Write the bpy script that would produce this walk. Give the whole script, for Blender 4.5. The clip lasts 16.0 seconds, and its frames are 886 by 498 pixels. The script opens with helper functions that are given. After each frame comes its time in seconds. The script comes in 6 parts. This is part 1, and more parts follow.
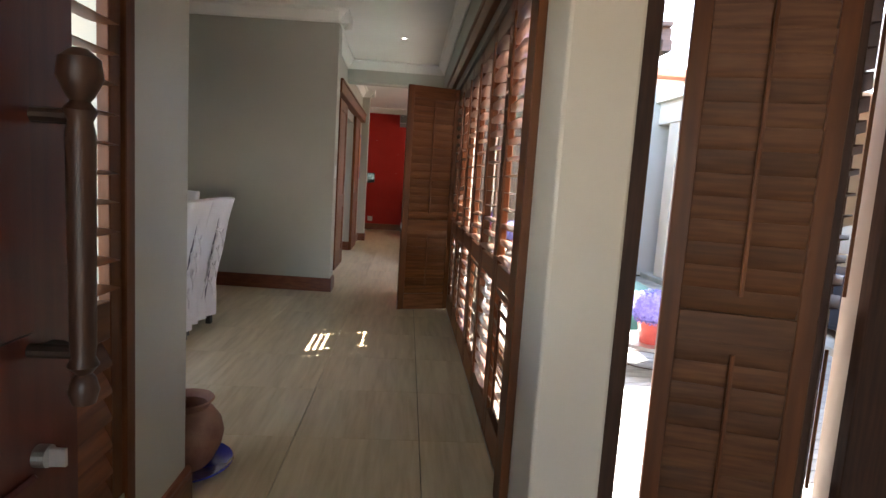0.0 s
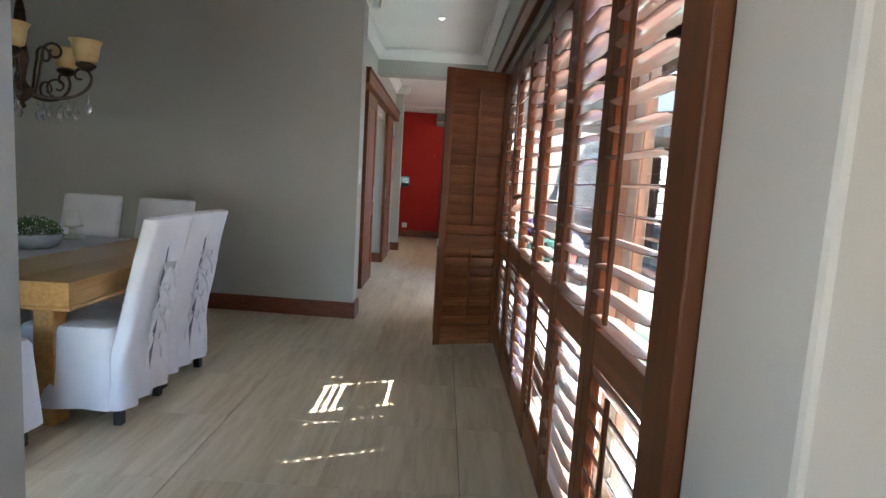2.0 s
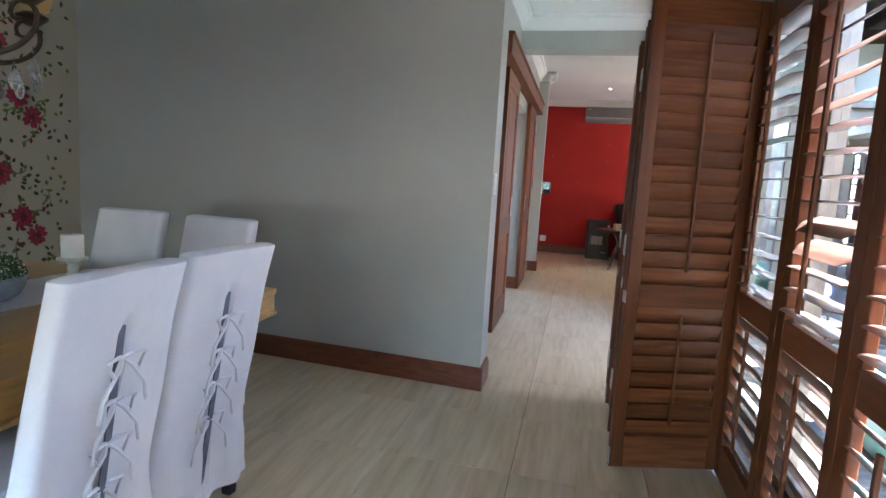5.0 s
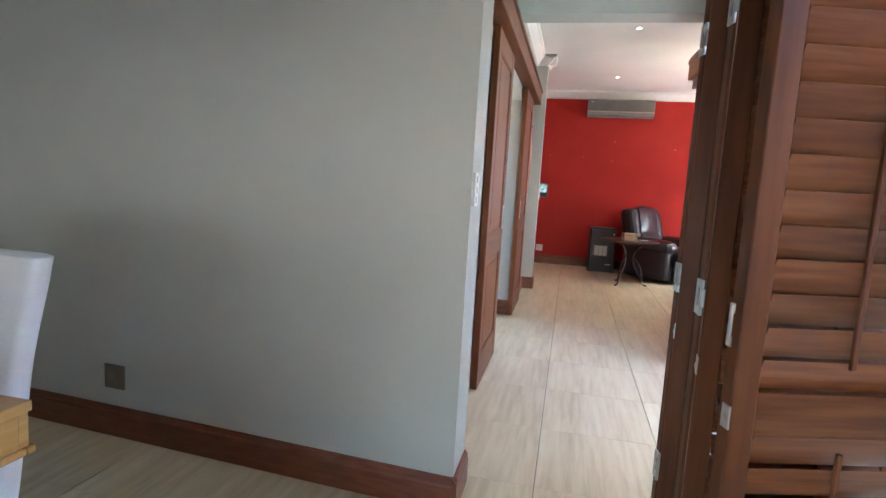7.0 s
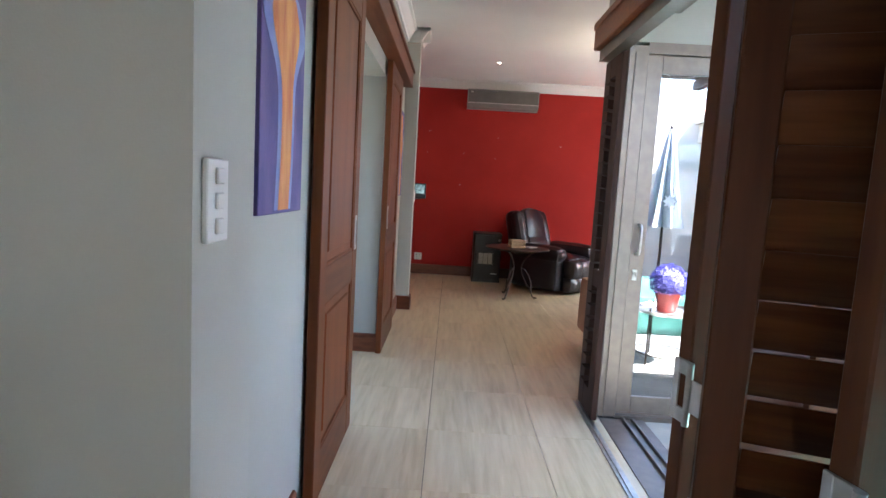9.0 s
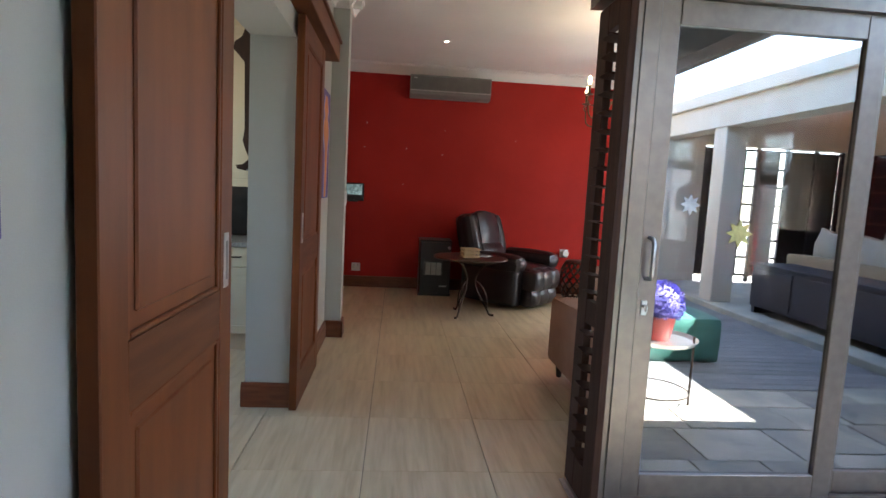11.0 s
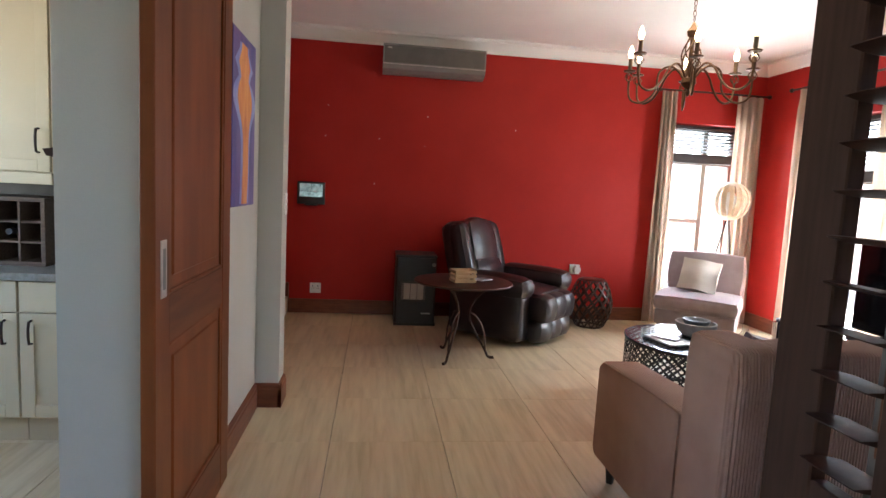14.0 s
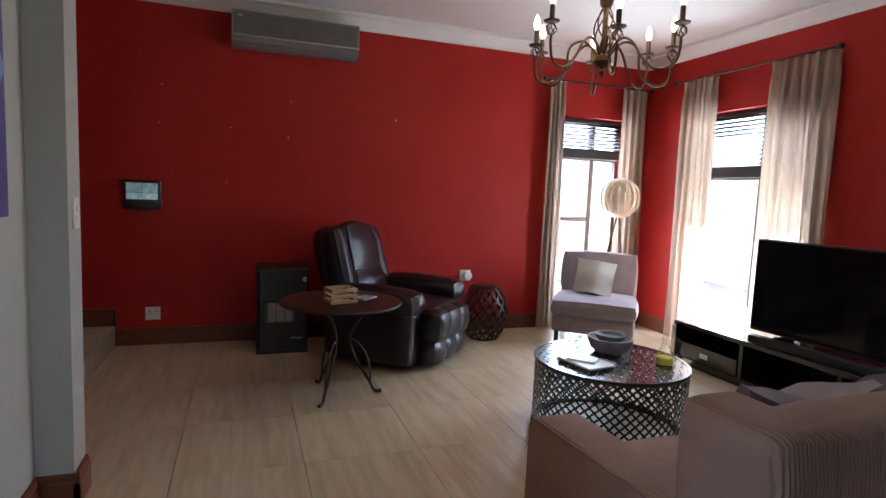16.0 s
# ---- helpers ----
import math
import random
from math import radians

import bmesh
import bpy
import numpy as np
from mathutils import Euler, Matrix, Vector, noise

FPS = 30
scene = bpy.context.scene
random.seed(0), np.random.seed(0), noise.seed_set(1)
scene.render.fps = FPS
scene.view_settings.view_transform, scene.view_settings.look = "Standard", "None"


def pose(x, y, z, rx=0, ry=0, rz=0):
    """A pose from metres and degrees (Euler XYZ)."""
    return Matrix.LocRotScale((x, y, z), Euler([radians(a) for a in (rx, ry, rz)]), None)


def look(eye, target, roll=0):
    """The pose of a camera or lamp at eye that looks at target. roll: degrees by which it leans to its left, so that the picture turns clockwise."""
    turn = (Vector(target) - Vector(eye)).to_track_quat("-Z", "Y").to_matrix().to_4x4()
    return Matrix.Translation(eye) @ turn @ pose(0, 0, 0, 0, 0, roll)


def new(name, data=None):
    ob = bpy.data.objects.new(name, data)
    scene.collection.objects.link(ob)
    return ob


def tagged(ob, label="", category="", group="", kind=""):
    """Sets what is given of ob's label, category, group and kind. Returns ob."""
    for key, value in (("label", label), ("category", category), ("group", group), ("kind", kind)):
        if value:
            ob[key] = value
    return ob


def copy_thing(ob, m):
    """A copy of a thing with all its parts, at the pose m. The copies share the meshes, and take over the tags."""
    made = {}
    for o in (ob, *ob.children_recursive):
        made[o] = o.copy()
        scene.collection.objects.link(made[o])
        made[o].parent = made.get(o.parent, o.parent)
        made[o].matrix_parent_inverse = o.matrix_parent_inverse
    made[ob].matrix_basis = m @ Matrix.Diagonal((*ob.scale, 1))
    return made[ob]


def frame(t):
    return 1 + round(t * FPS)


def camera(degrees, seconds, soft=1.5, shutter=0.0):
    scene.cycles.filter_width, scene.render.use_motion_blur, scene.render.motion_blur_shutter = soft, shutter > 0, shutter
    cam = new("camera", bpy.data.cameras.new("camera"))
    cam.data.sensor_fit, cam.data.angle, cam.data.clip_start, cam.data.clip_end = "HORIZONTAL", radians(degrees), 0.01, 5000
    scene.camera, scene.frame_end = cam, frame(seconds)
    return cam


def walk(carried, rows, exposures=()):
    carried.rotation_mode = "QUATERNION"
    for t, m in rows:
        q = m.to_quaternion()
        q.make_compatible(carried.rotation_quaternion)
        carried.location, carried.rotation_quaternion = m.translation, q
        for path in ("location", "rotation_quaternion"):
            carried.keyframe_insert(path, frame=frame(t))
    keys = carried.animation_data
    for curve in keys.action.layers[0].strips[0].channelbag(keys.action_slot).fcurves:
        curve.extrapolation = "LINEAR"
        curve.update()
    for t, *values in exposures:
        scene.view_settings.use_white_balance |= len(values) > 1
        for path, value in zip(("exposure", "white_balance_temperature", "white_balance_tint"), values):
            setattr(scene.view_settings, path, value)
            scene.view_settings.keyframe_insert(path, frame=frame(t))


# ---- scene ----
cam = camera(76.8, 16.0)
PATH = [
    (0, (0.469, 0.17, 1.229), (0.607, 2.151, 0.991), 3.7),
    (0.5, (0.478, 0.378, 1.25), (0.615, 2.359, 1.015), 3.7),
    (1, (0.474, 0.641, 1.254), (0.602, 2.623, 1.022), 3.5),
    (1.5, (0.468, 0.918, 1.247), (0.565, 2.902, 1.014), 3.4),
    (2, (0.456, 1.175, 1.254), (0.463, 3.161, 1.016), 3.4),
    (2.5, (0.421, 1.402, 1.272), (0.299, 3.383, 1.026), 3.3),
    (3, (0.382, 1.646, 1.272), (0.147, 3.616, 1.022), 3.4),
    (3.5, (0.358, 1.91, 1.27), (0.023, 3.865, 1.017), 3.4),
    (4, (0.295, 2.182, 1.272), (-0.104, 4.125, 1.018), 3.4),
    (6.5, (0.083, 3.718, 1.28), (-0.383, 5.647, 1.032), 3.38),
    (7, (0.053, 4.028, 1.286), (-0.375, 5.967, 1.042), 3.4),
    (7.5, (0.051, 4.376, 1.292), (-0.302, 6.33, 1.051), 3.48),
    (8, (0.043, 4.675, 1.308), (-0.197, 6.647, 1.076), 3.5),
    (8.5, (0.046, 4.995, 1.292), (-0.077, 6.979, 1.069), 3.5),
    (9, (0.058, 5.278, 1.298), (0.039, 7.266, 1.078), 3.3),
    (11.5, (0.149, 6.545, 1.295), (0.325, 8.527, 1.088), 3.0),
    (12, (0.188, 6.787, 1.305), (0.356, 8.768, 1.091), 3.0),
    (12.5, (0.181, 7.049, 1.29), (0.348, 9.032, 1.085), 3.1),
    (13, (0.186, 7.307, 1.286), (0.353, 9.289, 1.083), 3.1),
    (13.5, (0.183, 7.536, 1.277), (0.37, 9.518, 1.082), 3.1),
    (14, (0.191, 7.78, 1.316), (0.436, 9.754, 1.108), 3.0),
    (14.5, (0.224, 8.004, 1.321), (0.552, 9.966, 1.116), 2.9),
    (15, (0.258, 8.196, 1.317), (0.681, 10.14, 1.117), 2.7),
    (15.5, (0.265, 8.37, 1.33), (0.814, 10.283, 1.129), 2.7),
    (16, (0.305, 8.526, 1.33), (0.977, 10.399, 1.133), 2.4),
]
EXPOSURES = [(0.0, 4.15, 7000, 13), (1.0, 4.5, 6300, 10), (2.0, 4.45, 6000, 9), (3.0, 4.25, 5600, 9), (4.0, 4.55, 5500, 9), (6.5, 5.25, 5700, 8), (7.5, 5.35, 5700, 8), (9.0, 4.65, 5700, 8), (11.5, 4.05, 6200, 9), (13.7, 4.45, 6200, 11), (16.0, 3.75, 5500, 9)]
walk(cam, [(t, look(eye, target, roll)) for t, eye, target, roll in PATH], EXPOSURES)

# ---- world and large lights ----
SUN_EL, SUN_AZ = 56.0, 22.0  # elevation; degrees north of east
sun_from = Vector((math.cos(radians(SUN_EL)) * math.cos(radians(SUN_AZ)), math.cos(radians(SUN_EL)) * math.sin(radians(SUN_AZ)), math.sin(radians(SUN_EL))))
world = bpy.data.worlds.new("sky")
scene.world = world
world.use_nodes = True
sky = world.node_tree.nodes.new("ShaderNodeTexSky")
sky.sky_type = "NISHITA"
sky.sun_disc = False
sky.sun_elevation = radians(SUN_EL)
sky.sun_rotation = radians(90 - SUN_AZ)
world.node_tree.links.new(sky.outputs["Color"], world.node_tree.nodes["Background"].inputs["Color"])
world.node_tree.nodes["Background"].inputs["Strength"].default_value = 0.15
sun = new("sun", bpy.data.lights.new("sun", "SUN"))
sun.data.energy, sun.data.angle, sun.data.color = 5.0, radians(0.5), (1.0, 0.96, 0.92)
sun.matrix_world = look(sun_from * 20, (0, 0, 0))


def window_lamp(name, eye, target, sx, sy, watts, color=(0.9, 0.95, 1.0)):
    ob = new(name, bpy.data.lights.new(name, "AREA"))
    ob.data.shape, ob.data.size, ob.data.size_y, ob.data.energy, ob.data.color = "RECTANGLE", sx, sy, watts, color
    ob.matrix_world = look(eye, target)
    return ob


window_lamp("skylight_north_window", (3.72, 13.80, 1.2), (3.6, 12.0, 0.9), 0.85, 1.9, 6)
window_lamp("skylight_east_window", (4.62, 12.25, 1.2), (3.0, 12.1, 0.9), 1.3, 1.9, 8.5)
window_lamp("skylight_entry", (0.5, -2.55, 1.1), (0.4, 0.0, 1.2), 1.0, 1.9, 0.15, (0.96, 0.90, 0.82))
# added fill light for the chairs, in an invented opening out of view
window_lamp("dining_fill", (-2.0, 1.98, 0.675), (-1.7, 4.0, 0.6), 2.15, 0.7, 0.26, (0.70, 0.85, 1.0))
# added warm fill for the kitchen; no source is known there
window_lamp("kitchen_fill", (-3.15, 9.4, 1.6), (-2.0, 9.4, 1.2), 1.6, 1.1, 0.20, (1.0, 0.72, 0.42))

# ---- materials ----


def mat(name, color, rough=0.6, metal=0.0, second=None, scale=6.0, stretch=(1, 1, 1), bump=0.0, bump_scale=120.0, detail=4.0,
        contrast=(0.35, 0.65), vary=0.0, emit=None, strength=0.0, coat=0.0, sheen=0.0, rough_vary=0.0, spec=0.5):
    m = bpy.data.materials.new(name)
    m.use_nodes = True
    nt = m.node_tree
    n, l = nt.nodes, nt.links
    bsdf = n["Principled BSDF"]
    bsdf.inputs["Base Color"].default_value = (*color, 1)
    bsdf.inputs["Roughness"].default_value = rough
    bsdf.inputs["Metallic"].default_value = metal
    bsdf.inputs["Coat Weight"].default_value = coat
    bsdf.inputs["Specular IOR Level"].default_value = spec
    bsdf.inputs["Sheen Weight"].default_value = sheen
    tc = n.new("ShaderNodeTexCoord")
    mp = n.new("ShaderNodeMapping")
    mp.inputs["Scale"].default_value = stretch
    l.new(tc.outputs["Object"], mp.inputs["Vector"])
    info = n.new("ShaderNodeObjectInfo")
    shift = n.new("ShaderNodeVectorMath")
    shift.operation = "MULTIPLY_ADD"
    l.new(info.outputs["Random"], shift.inputs[0])
    shift.inputs[1].default_value = (7.0, 11.0, 5.0)
    l.new(mp.outputs["Vector"], shift.inputs[2])
    if second:
        tex = n.new("ShaderNodeTexNoise")
        tex.inputs["Scale"].default_value = scale
        tex.inputs["Detail"].default_value = detail
        l.new(shift.outputs["Vector"], tex.inputs["Vector"])
        ramp = n.new("ShaderNodeValToRGB")
        ramp.color_ramp.elements[0].position, ramp.color_ramp.elements[1].position = contrast
        ramp.color_ramp.elements[0].color = (*color, 1)
        ramp.color_ramp.elements[1].color = (*second, 1)
        l.new(tex.outputs["Fac"], ramp.inputs["Fac"])
        out = ramp.outputs["Color"]
        if vary:
            hsv = n.new("ShaderNodeHueSaturation")
            mr = n.new("ShaderNodeMapRange")
            mr.inputs["To Min"].default_value, mr.inputs["To Max"].default_value = 1 - vary, 1 + vary
            l.new(info.outputs["Random"], mr.inputs["Value"])
            l.new(mr.outputs["Result"], hsv.inputs["Value"])
            l.new(out, hsv.inputs["Color"])
            out = hsv.outputs["Color"]
        l.new(out, bsdf.inputs["Base Color"])
        if rough_vary:
            rr = n.new("ShaderNodeMapRange")
            rr.inputs["To Min"].default_value, rr.inputs["To Max"].default_value = rough - rough_vary, rough + rough_vary
            l.new(tex.outputs["Fac"], rr.inputs["Value"])
            l.new(rr.outputs["Result"], bsdf.inputs["Roughness"])
    if bump:
        bt = n.new("ShaderNodeTexNoise")
        bt.inputs["Scale"].default_value = bump_scale
        bt.inputs["Detail"].default_value = 3
        l.new(shift.outputs["Vector"], bt.inputs["Vector"])
        bp = n.new("ShaderNodeBump")
        bp.inputs["Strength"].default_value = bump
        bp.inputs["Distance"].default_value = 0.004
        l.new(bt.outputs["Fac"], bp.inputs["Height"])
        l.new(bp.outputs["Normal"], bsdf.inputs["Normal"])
    if emit:
        bsdf.inputs["Emission Color"].default_value = (*emit, 1)
        bsdf.inputs["Emission Strength"].default_value = strength
    return m


def glass_mat(name, tint=(0.96, 0.98, 0.97), rough=0.0, gloss=0.045):
    """Thin pane: clear, with the gloss of glass at grazing angles."""
    m = bpy.data.materials.new(name)
    m.use_nodes = True
    n, l = m.node_tree.nodes, m.node_tree.links
    n.remove(n["Principled BSDF"])
    tr, gl, mx, lw = n.new("ShaderNodeBsdfTransparent"), n.new("ShaderNodeBsdfGlossy"), n.new("ShaderNodeMixShader"), n.new("ShaderNodeLayerWeight")
    tr.inputs["Color"].default_value = (*tint, 1)
    gl.inputs["Roughness"].default_value = rough
    lw.inputs["Blend"].default_value = 0.5
    pw, ad = n.new("ShaderNodeMath"), n.new("ShaderNodeMath")
    pw.operation, ad.operation = "POWER", "MULTIPLY_ADD"
    pw.inputs[1].default_value = 4.0
    ad.inputs[1].default_value, ad.inputs[2].default_value = 0.55, gloss
    l.new(lw.outputs["Facing"], pw.inputs[0])
    l.new(pw.outputs["Value"], ad.inputs[0])
    l.new(ad.outputs["Value"], mx.inputs["Fac"])
    l.new(tr.outputs["BSDF"], mx.inputs[1])
    l.new(gl.outputs["BSDF"], mx.inputs[2])
    l.new(mx.outputs["Shader"], n["Material Output"].inputs["Surface"])
    return m


PAINT = mat("grey_green_wall_paint", (0.405, 0.398, 0.355), 0.6, second=(0.43, 0.422, 0.378), scale=2.0, bump=0.12, bump_scale=220, spec=0.35)
RED = mat("red_wall_paint", (0.355, 0.014, 0.010), 0.6, second=(0.395, 0.019, 0.013), scale=2.0, bump=0.10, bump_scale=200, spec=0.25)
WHITE = mat("white_ceiling_paint", (0.80, 0.79, 0.76), 0.7, second=(0.76, 0.75, 0.72), scale=1.5, bump=0.05)
TRIM = mat("mahogany_skirting", (0.125, 0.036, 0.016), 0.38, second=(0.175, 0.056, 0.024), scale=9, stretch=(1, 1, 6), bump=0.05, coat=0.1, spec=0.3)
WOODZ = mat("mahogany_upright_grain", (0.085, 0.026, 0.008), 0.46, second=(0.135, 0.044, 0.014), scale=4, stretch=(6, 6, 0.5), bump=0.05, vary=0.12, rough_vary=0.08, spec=0.2)
WOODX = mat("mahogany_level_grain", (0.100, 0.031, 0.010), 0.42, second=(0.165, 0.057, 0.019), scale=6, stretch=(0.7, 9, 9), bump=0.05, vary=0.22, rough_vary=0.06, spec=0.2)
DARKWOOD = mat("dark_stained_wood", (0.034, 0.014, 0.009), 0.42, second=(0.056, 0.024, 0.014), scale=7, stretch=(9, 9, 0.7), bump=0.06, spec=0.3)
STEEL = mat("brushed_steel", (0.55, 0.54, 0.52), 0.32, 0.9, second=(0.45, 0.44, 0.42), scale=30)
ALU = mat("bronze_aluminium", (0.17, 0.14, 0.115), 0.38, 0.6, second=(0.20, 0.165, 0.135), scale=20)
IRON = mat("dark_wrought_iron", (0.035, 0.022, 0.017), 0.42, 0.6, second=(0.06, 0.035, 0.025), scale=40, bump=0.15)
BLACK = mat("black_plastic", (0.012, 0.012, 0.013), 0.35, second=(0.018, 0.018, 0.018), scale=30)
WHITEPL = mat("white_plastic", (0.72, 0.71, 0.68), 0.35, second=(0.68, 0.67, 0.64), scale=20)
PANE = glass_mat("window_glass")
PANE_DOOR = glass_mat("tinted_door_glass", (0.36, 0.38, 0.39), 0.012, 0.42)

# ---- building helpers ----


def thing(name, at=(0, 0, 0), rz=0.0, label="", category="", group=""):
    ob = new(name)
    ob.empty_display_size = 0.1
    ob.matrix_world = pose(*at, 0, 0, rz)
    return tagged(ob, label, category, group)


def part(name, bm, material, parent=None, label="", smooth=False):
    me = bpy.data.meshes.new(name)
    bmesh.ops.recalc_face_normals(bm, faces=bm.faces)
    if smooth:
        for f in bm.faces:
            f.smooth = True
    bm.to_mesh(me)
    bm.free()
    me.materials.append(material)
    ob = new(name, me)
    ob.parent = parent
    if smooth:
        me.set_sharp_from_angle(angle=radians(40))
    if label:
        ob["label"] = label
    return ob


def structure(name, bm, material, label="", category=""):
    return tagged(part(name, bm, material), label, category, kind="structure")


def box(bm, x0, x1, y0, y1, z0, z1, bev=0.0, seg=1, m=None):
    vs = bmesh.ops.create_cube(bm, size=1.0)["verts"]
    for v in vs:
        v.co = Vector((x0 + (v.co.x + 0.5) * (x1 - x0), y0 + (v.co.y + 0.5) * (y1 - y0), z0 + (v.co.z + 0.5) * (z1 - z0)))
    if bev:
        es = list({e for v in vs for e in v.link_edges})
        res = bmesh.ops.bevel(bm, geom=es, offset=bev, segments=seg, profile=0.5, affect="EDGES")
        vs = list({v for f in res["faces"] for v in f.verts} | {v for v in vs if v.is_valid})
    if m is not None:
        bmesh.ops.transform(bm, matrix=m, verts=vs)
    return vs


def B(*a, **k):
    bm = bmesh.new()
    box(bm, *a, **k)
    return bm


def rod(bm, p0, p1, r0, r1=None, n=10):
    p0, p1 = Vector(p0), Vector(p1)
    d = p1 - p0
    m = Matrix.Translation((p0 + p1) / 2) @ d.to_track_quat("Z", "Y").to_matrix().to_4x4()
    return bmesh.ops.create_cone(bm, cap_ends=True, segments=n, radius1=r0, radius2=r0 if r1 is None else r1, depth=d.length, matrix=m)["verts"]


def tube(bm, pts, r, n=8, closed=False):
    """A round bar along a line of points; r: one radius or one for each point."""
    pts = [Vector(p) for p in pts]
    k = len(pts)
    rings = []
    up = Vector((0.13, 0.21, 0.97)).normalized()
    for i, p in enumerate(pts):
        a = pts[i - 1] if (i or closed) else pts[0]
        b = pts[(i + 1) % k] if (i < k - 1 or closed) else pts[-1]
        d = (b - a).normalized()
        side = d.cross(up)
        if side.length < 1e-3:
            side = d.orthogonal()
        side.normalize()
        oth = side.cross(d).normalized()
        up = oth if not closed else up
        rr = r[i] if isinstance(r, (list, tuple)) else r
        rings.append([bm.verts.new(p + rr * (math.cos(2 * math.pi * j / n) * side + math.sin(2 * math.pi * j / n) * oth)) for j in range(n)])
    for i in range(k if closed else k - 1):
        a, b = rings[i], rings[(i + 1) % k]
        for j in range(n):
            bm.faces.new((a[j], a[(j + 1) % n], b[(j + 1) % n], b[j]))
    if not closed:
        bm.faces.new(rings[0])
        bm.faces.new(rings[-1][::-1])


def smooth_line(pts, k=4):
    """A line of points made round: k steps between each pair."""
    pts = [Vector(p) for p in pts]
    out = []
    for i in range(len(pts) - 1):
        a, b, c, d = pts[max(i - 1, 0)], pts[i], pts[i + 1], pts[min(i + 2, len(pts) - 1)]
        for j in range(k):
            t = j / k
            out.append(0.5 * (2 * b + (c - a) * t + (2 * a - 5 * b + 4 * c - d) * t * t + (3 * b - a - 3 * c + d) * t ** 3))
    return out + [pts[-1]]


def lathe(bm, prof, n=24, at=(0, 0, 0)):
    """Turns (radius, height) pairs round the upright axis."""
    rings = []
    for r, z in prof:
        if r < 1e-5:
            rings.append([bm.verts.new((at[0], at[1], at[2] + z))])
        else:
            rings.append([bm.verts.new((at[0] + r * math.cos(2 * math.pi * j / n), at[1] + r * math.sin(2 * math.pi * j / n), at[2] + z)) for j in range(n)])
    for a, b in zip(rings, rings[1:]):
        for j in range(n):
            f = [a[j % len(a)], a[(j + 1) % n % len(a)], b[(j + 1) % n % len(b)], b[j % len(b)]]
            f = [v for i, v in enumerate(f) if v not in f[:i]]
            if len(f) > 2:
                bm.faces.new(f)


def prism(bm, poly, axis, a, b):
    """Pulls an outline along an axis (x, y or z) from a to b; the outline's pairs are the other two axes in order."""
    def at(u, v, w):
        return {"x": (w, u, v), "y": (u, w, v), "z": (u, v, w)}[axis]
    lo = [bm.verts.new(at(u, v, a)) for u, v in poly]
    hi = [bm.verts.new(at(u, v, b)) for u, v in poly]
    k = len(poly)
    bm.faces.new(lo)
    bm.faces.new(hi[::-1])
    for i in range(k):
        bm.faces.new((lo[i], lo[(i + 1) % k], hi[(i + 1) % k], hi[i]))


def run_profile(bm, prof, p, q, out):
    """Pulls a wall profile, pairs of (reach, height), along the foot line from p to q; out: the unit way out of the wall."""
    o = Vector((out[0], out[1], 0))
    a = [bm.verts.new(Vector((p[0], p[1], 0)) + o * r + Vector((0, 0, z))) for r, z in prof]
    b = [bm.verts.new(Vector((q[0], q[1], 0)) + o * r + Vector((0, 0, z))) for r, z in prof]
    k = len(prof)
    for i in range(k):
        bm.faces.new((a[i], a[(i + 1) % k], b[(i + 1) % k], b[i]))
    bm.faces.new(a[::-1])
    bm.faces.new(b)


# ---- structure ----
CEIL = 2.86   # dining and corridor
CEIL2 = 2.84  # lounge
XS, XO = 0.905, 1.21   # inner and outer face of the patio wall
WX = -0.47             # corridor's west wall
RY = 13.55             # red wall
YD = 6.05              # dining room's north wall, at the corridor; it runs askew


def YS(x):
    return YD - 0.068 * (x + 0.30)


NS = Vector((-0.068, -1, 0)).normalized()
EX = 4.36              # lounge's east wall
YL = 8.66              # lounge's south wall

bm = bmesh.new()
box(bm, -4.2, XO, -2.6, YL, -0.12, -0.012)
box(bm, -2.6, EX + 0.25, YL, RY + 0.25, -0.12, -0.012)
FLOOR = structure("floor", bm, mat("tile_grout", (0.06, 0.055, 0.045), 0.8, second=(0.09, 0.08, 0.065), scale=30), "floor of large beige vein-cut tiles with dark joints", "floor")

bm = bmesh.new()
prism(bm, [(-3.82, YS(-3.82)), (-0.30, YS(-0.30)), (-0.30, 6.29), (-3.82, 6.60)], "z", 0, CEIL)  # between dining room and kitchen
structure("wall_dining_north", bm, PAINT, "smooth grey-green painted dining room wall", "wall")
bm = bmesh.new()
box(bm, -0.72, WX, 6.29, 8.12, 0, CEIL)
box(bm, -0.72, WX, 8.12, 9.50, 2.08, CEIL)
box(bm, -0.72, WX, 9.50, 11.22, 0, CEIL)
box(bm, WX, -0.335, 11.05, 11.22, 0, CEIL)
structure("wall_corridor_west", bm, PAINT, "grey-green corridor wall with kitchen opening and pilaster", "wall")
bm = bmesh.new()
box(bm, -3.82, -3.46, 1.90, YS(-3.46), 0, CEIL)
structure("wall_dining_west", bm, mat("wallpaper_ground", (0.46, 0.41, 0.31), 0.7, second=(0.50, 0.45, 0.35), scale=3, bump=0.1), "wall papered with crimson flowers on beige", "wall")
bm = bmesh.new()
box(bm, -3.82, -3.1, 1.89, 2.14, 0, CEIL)
box(bm, -0.9, -0.28, 1.89, 2.14, 0, CEIL)
# sill and head of the unseen opening added for the dining fill lamp
box(bm, -3.1, -0.9, 1.89, 2.14, 0, 0.30)
box(bm, -3.1, -0.9, 1.89, 2.14, 1.05, CEIL)
box(bm, -0.53, -0.28, 1.75, 1.89, 0, CEIL)
box(bm, -0.53, -0.28, 0.85, 1.75, 2.30, CEIL)
box(bm, -0.53, -0.28, 0.85, 1.75, 0, 0.30)
box(bm, -0.53, -0.28, -2.6, 0.85, 0, CEIL)
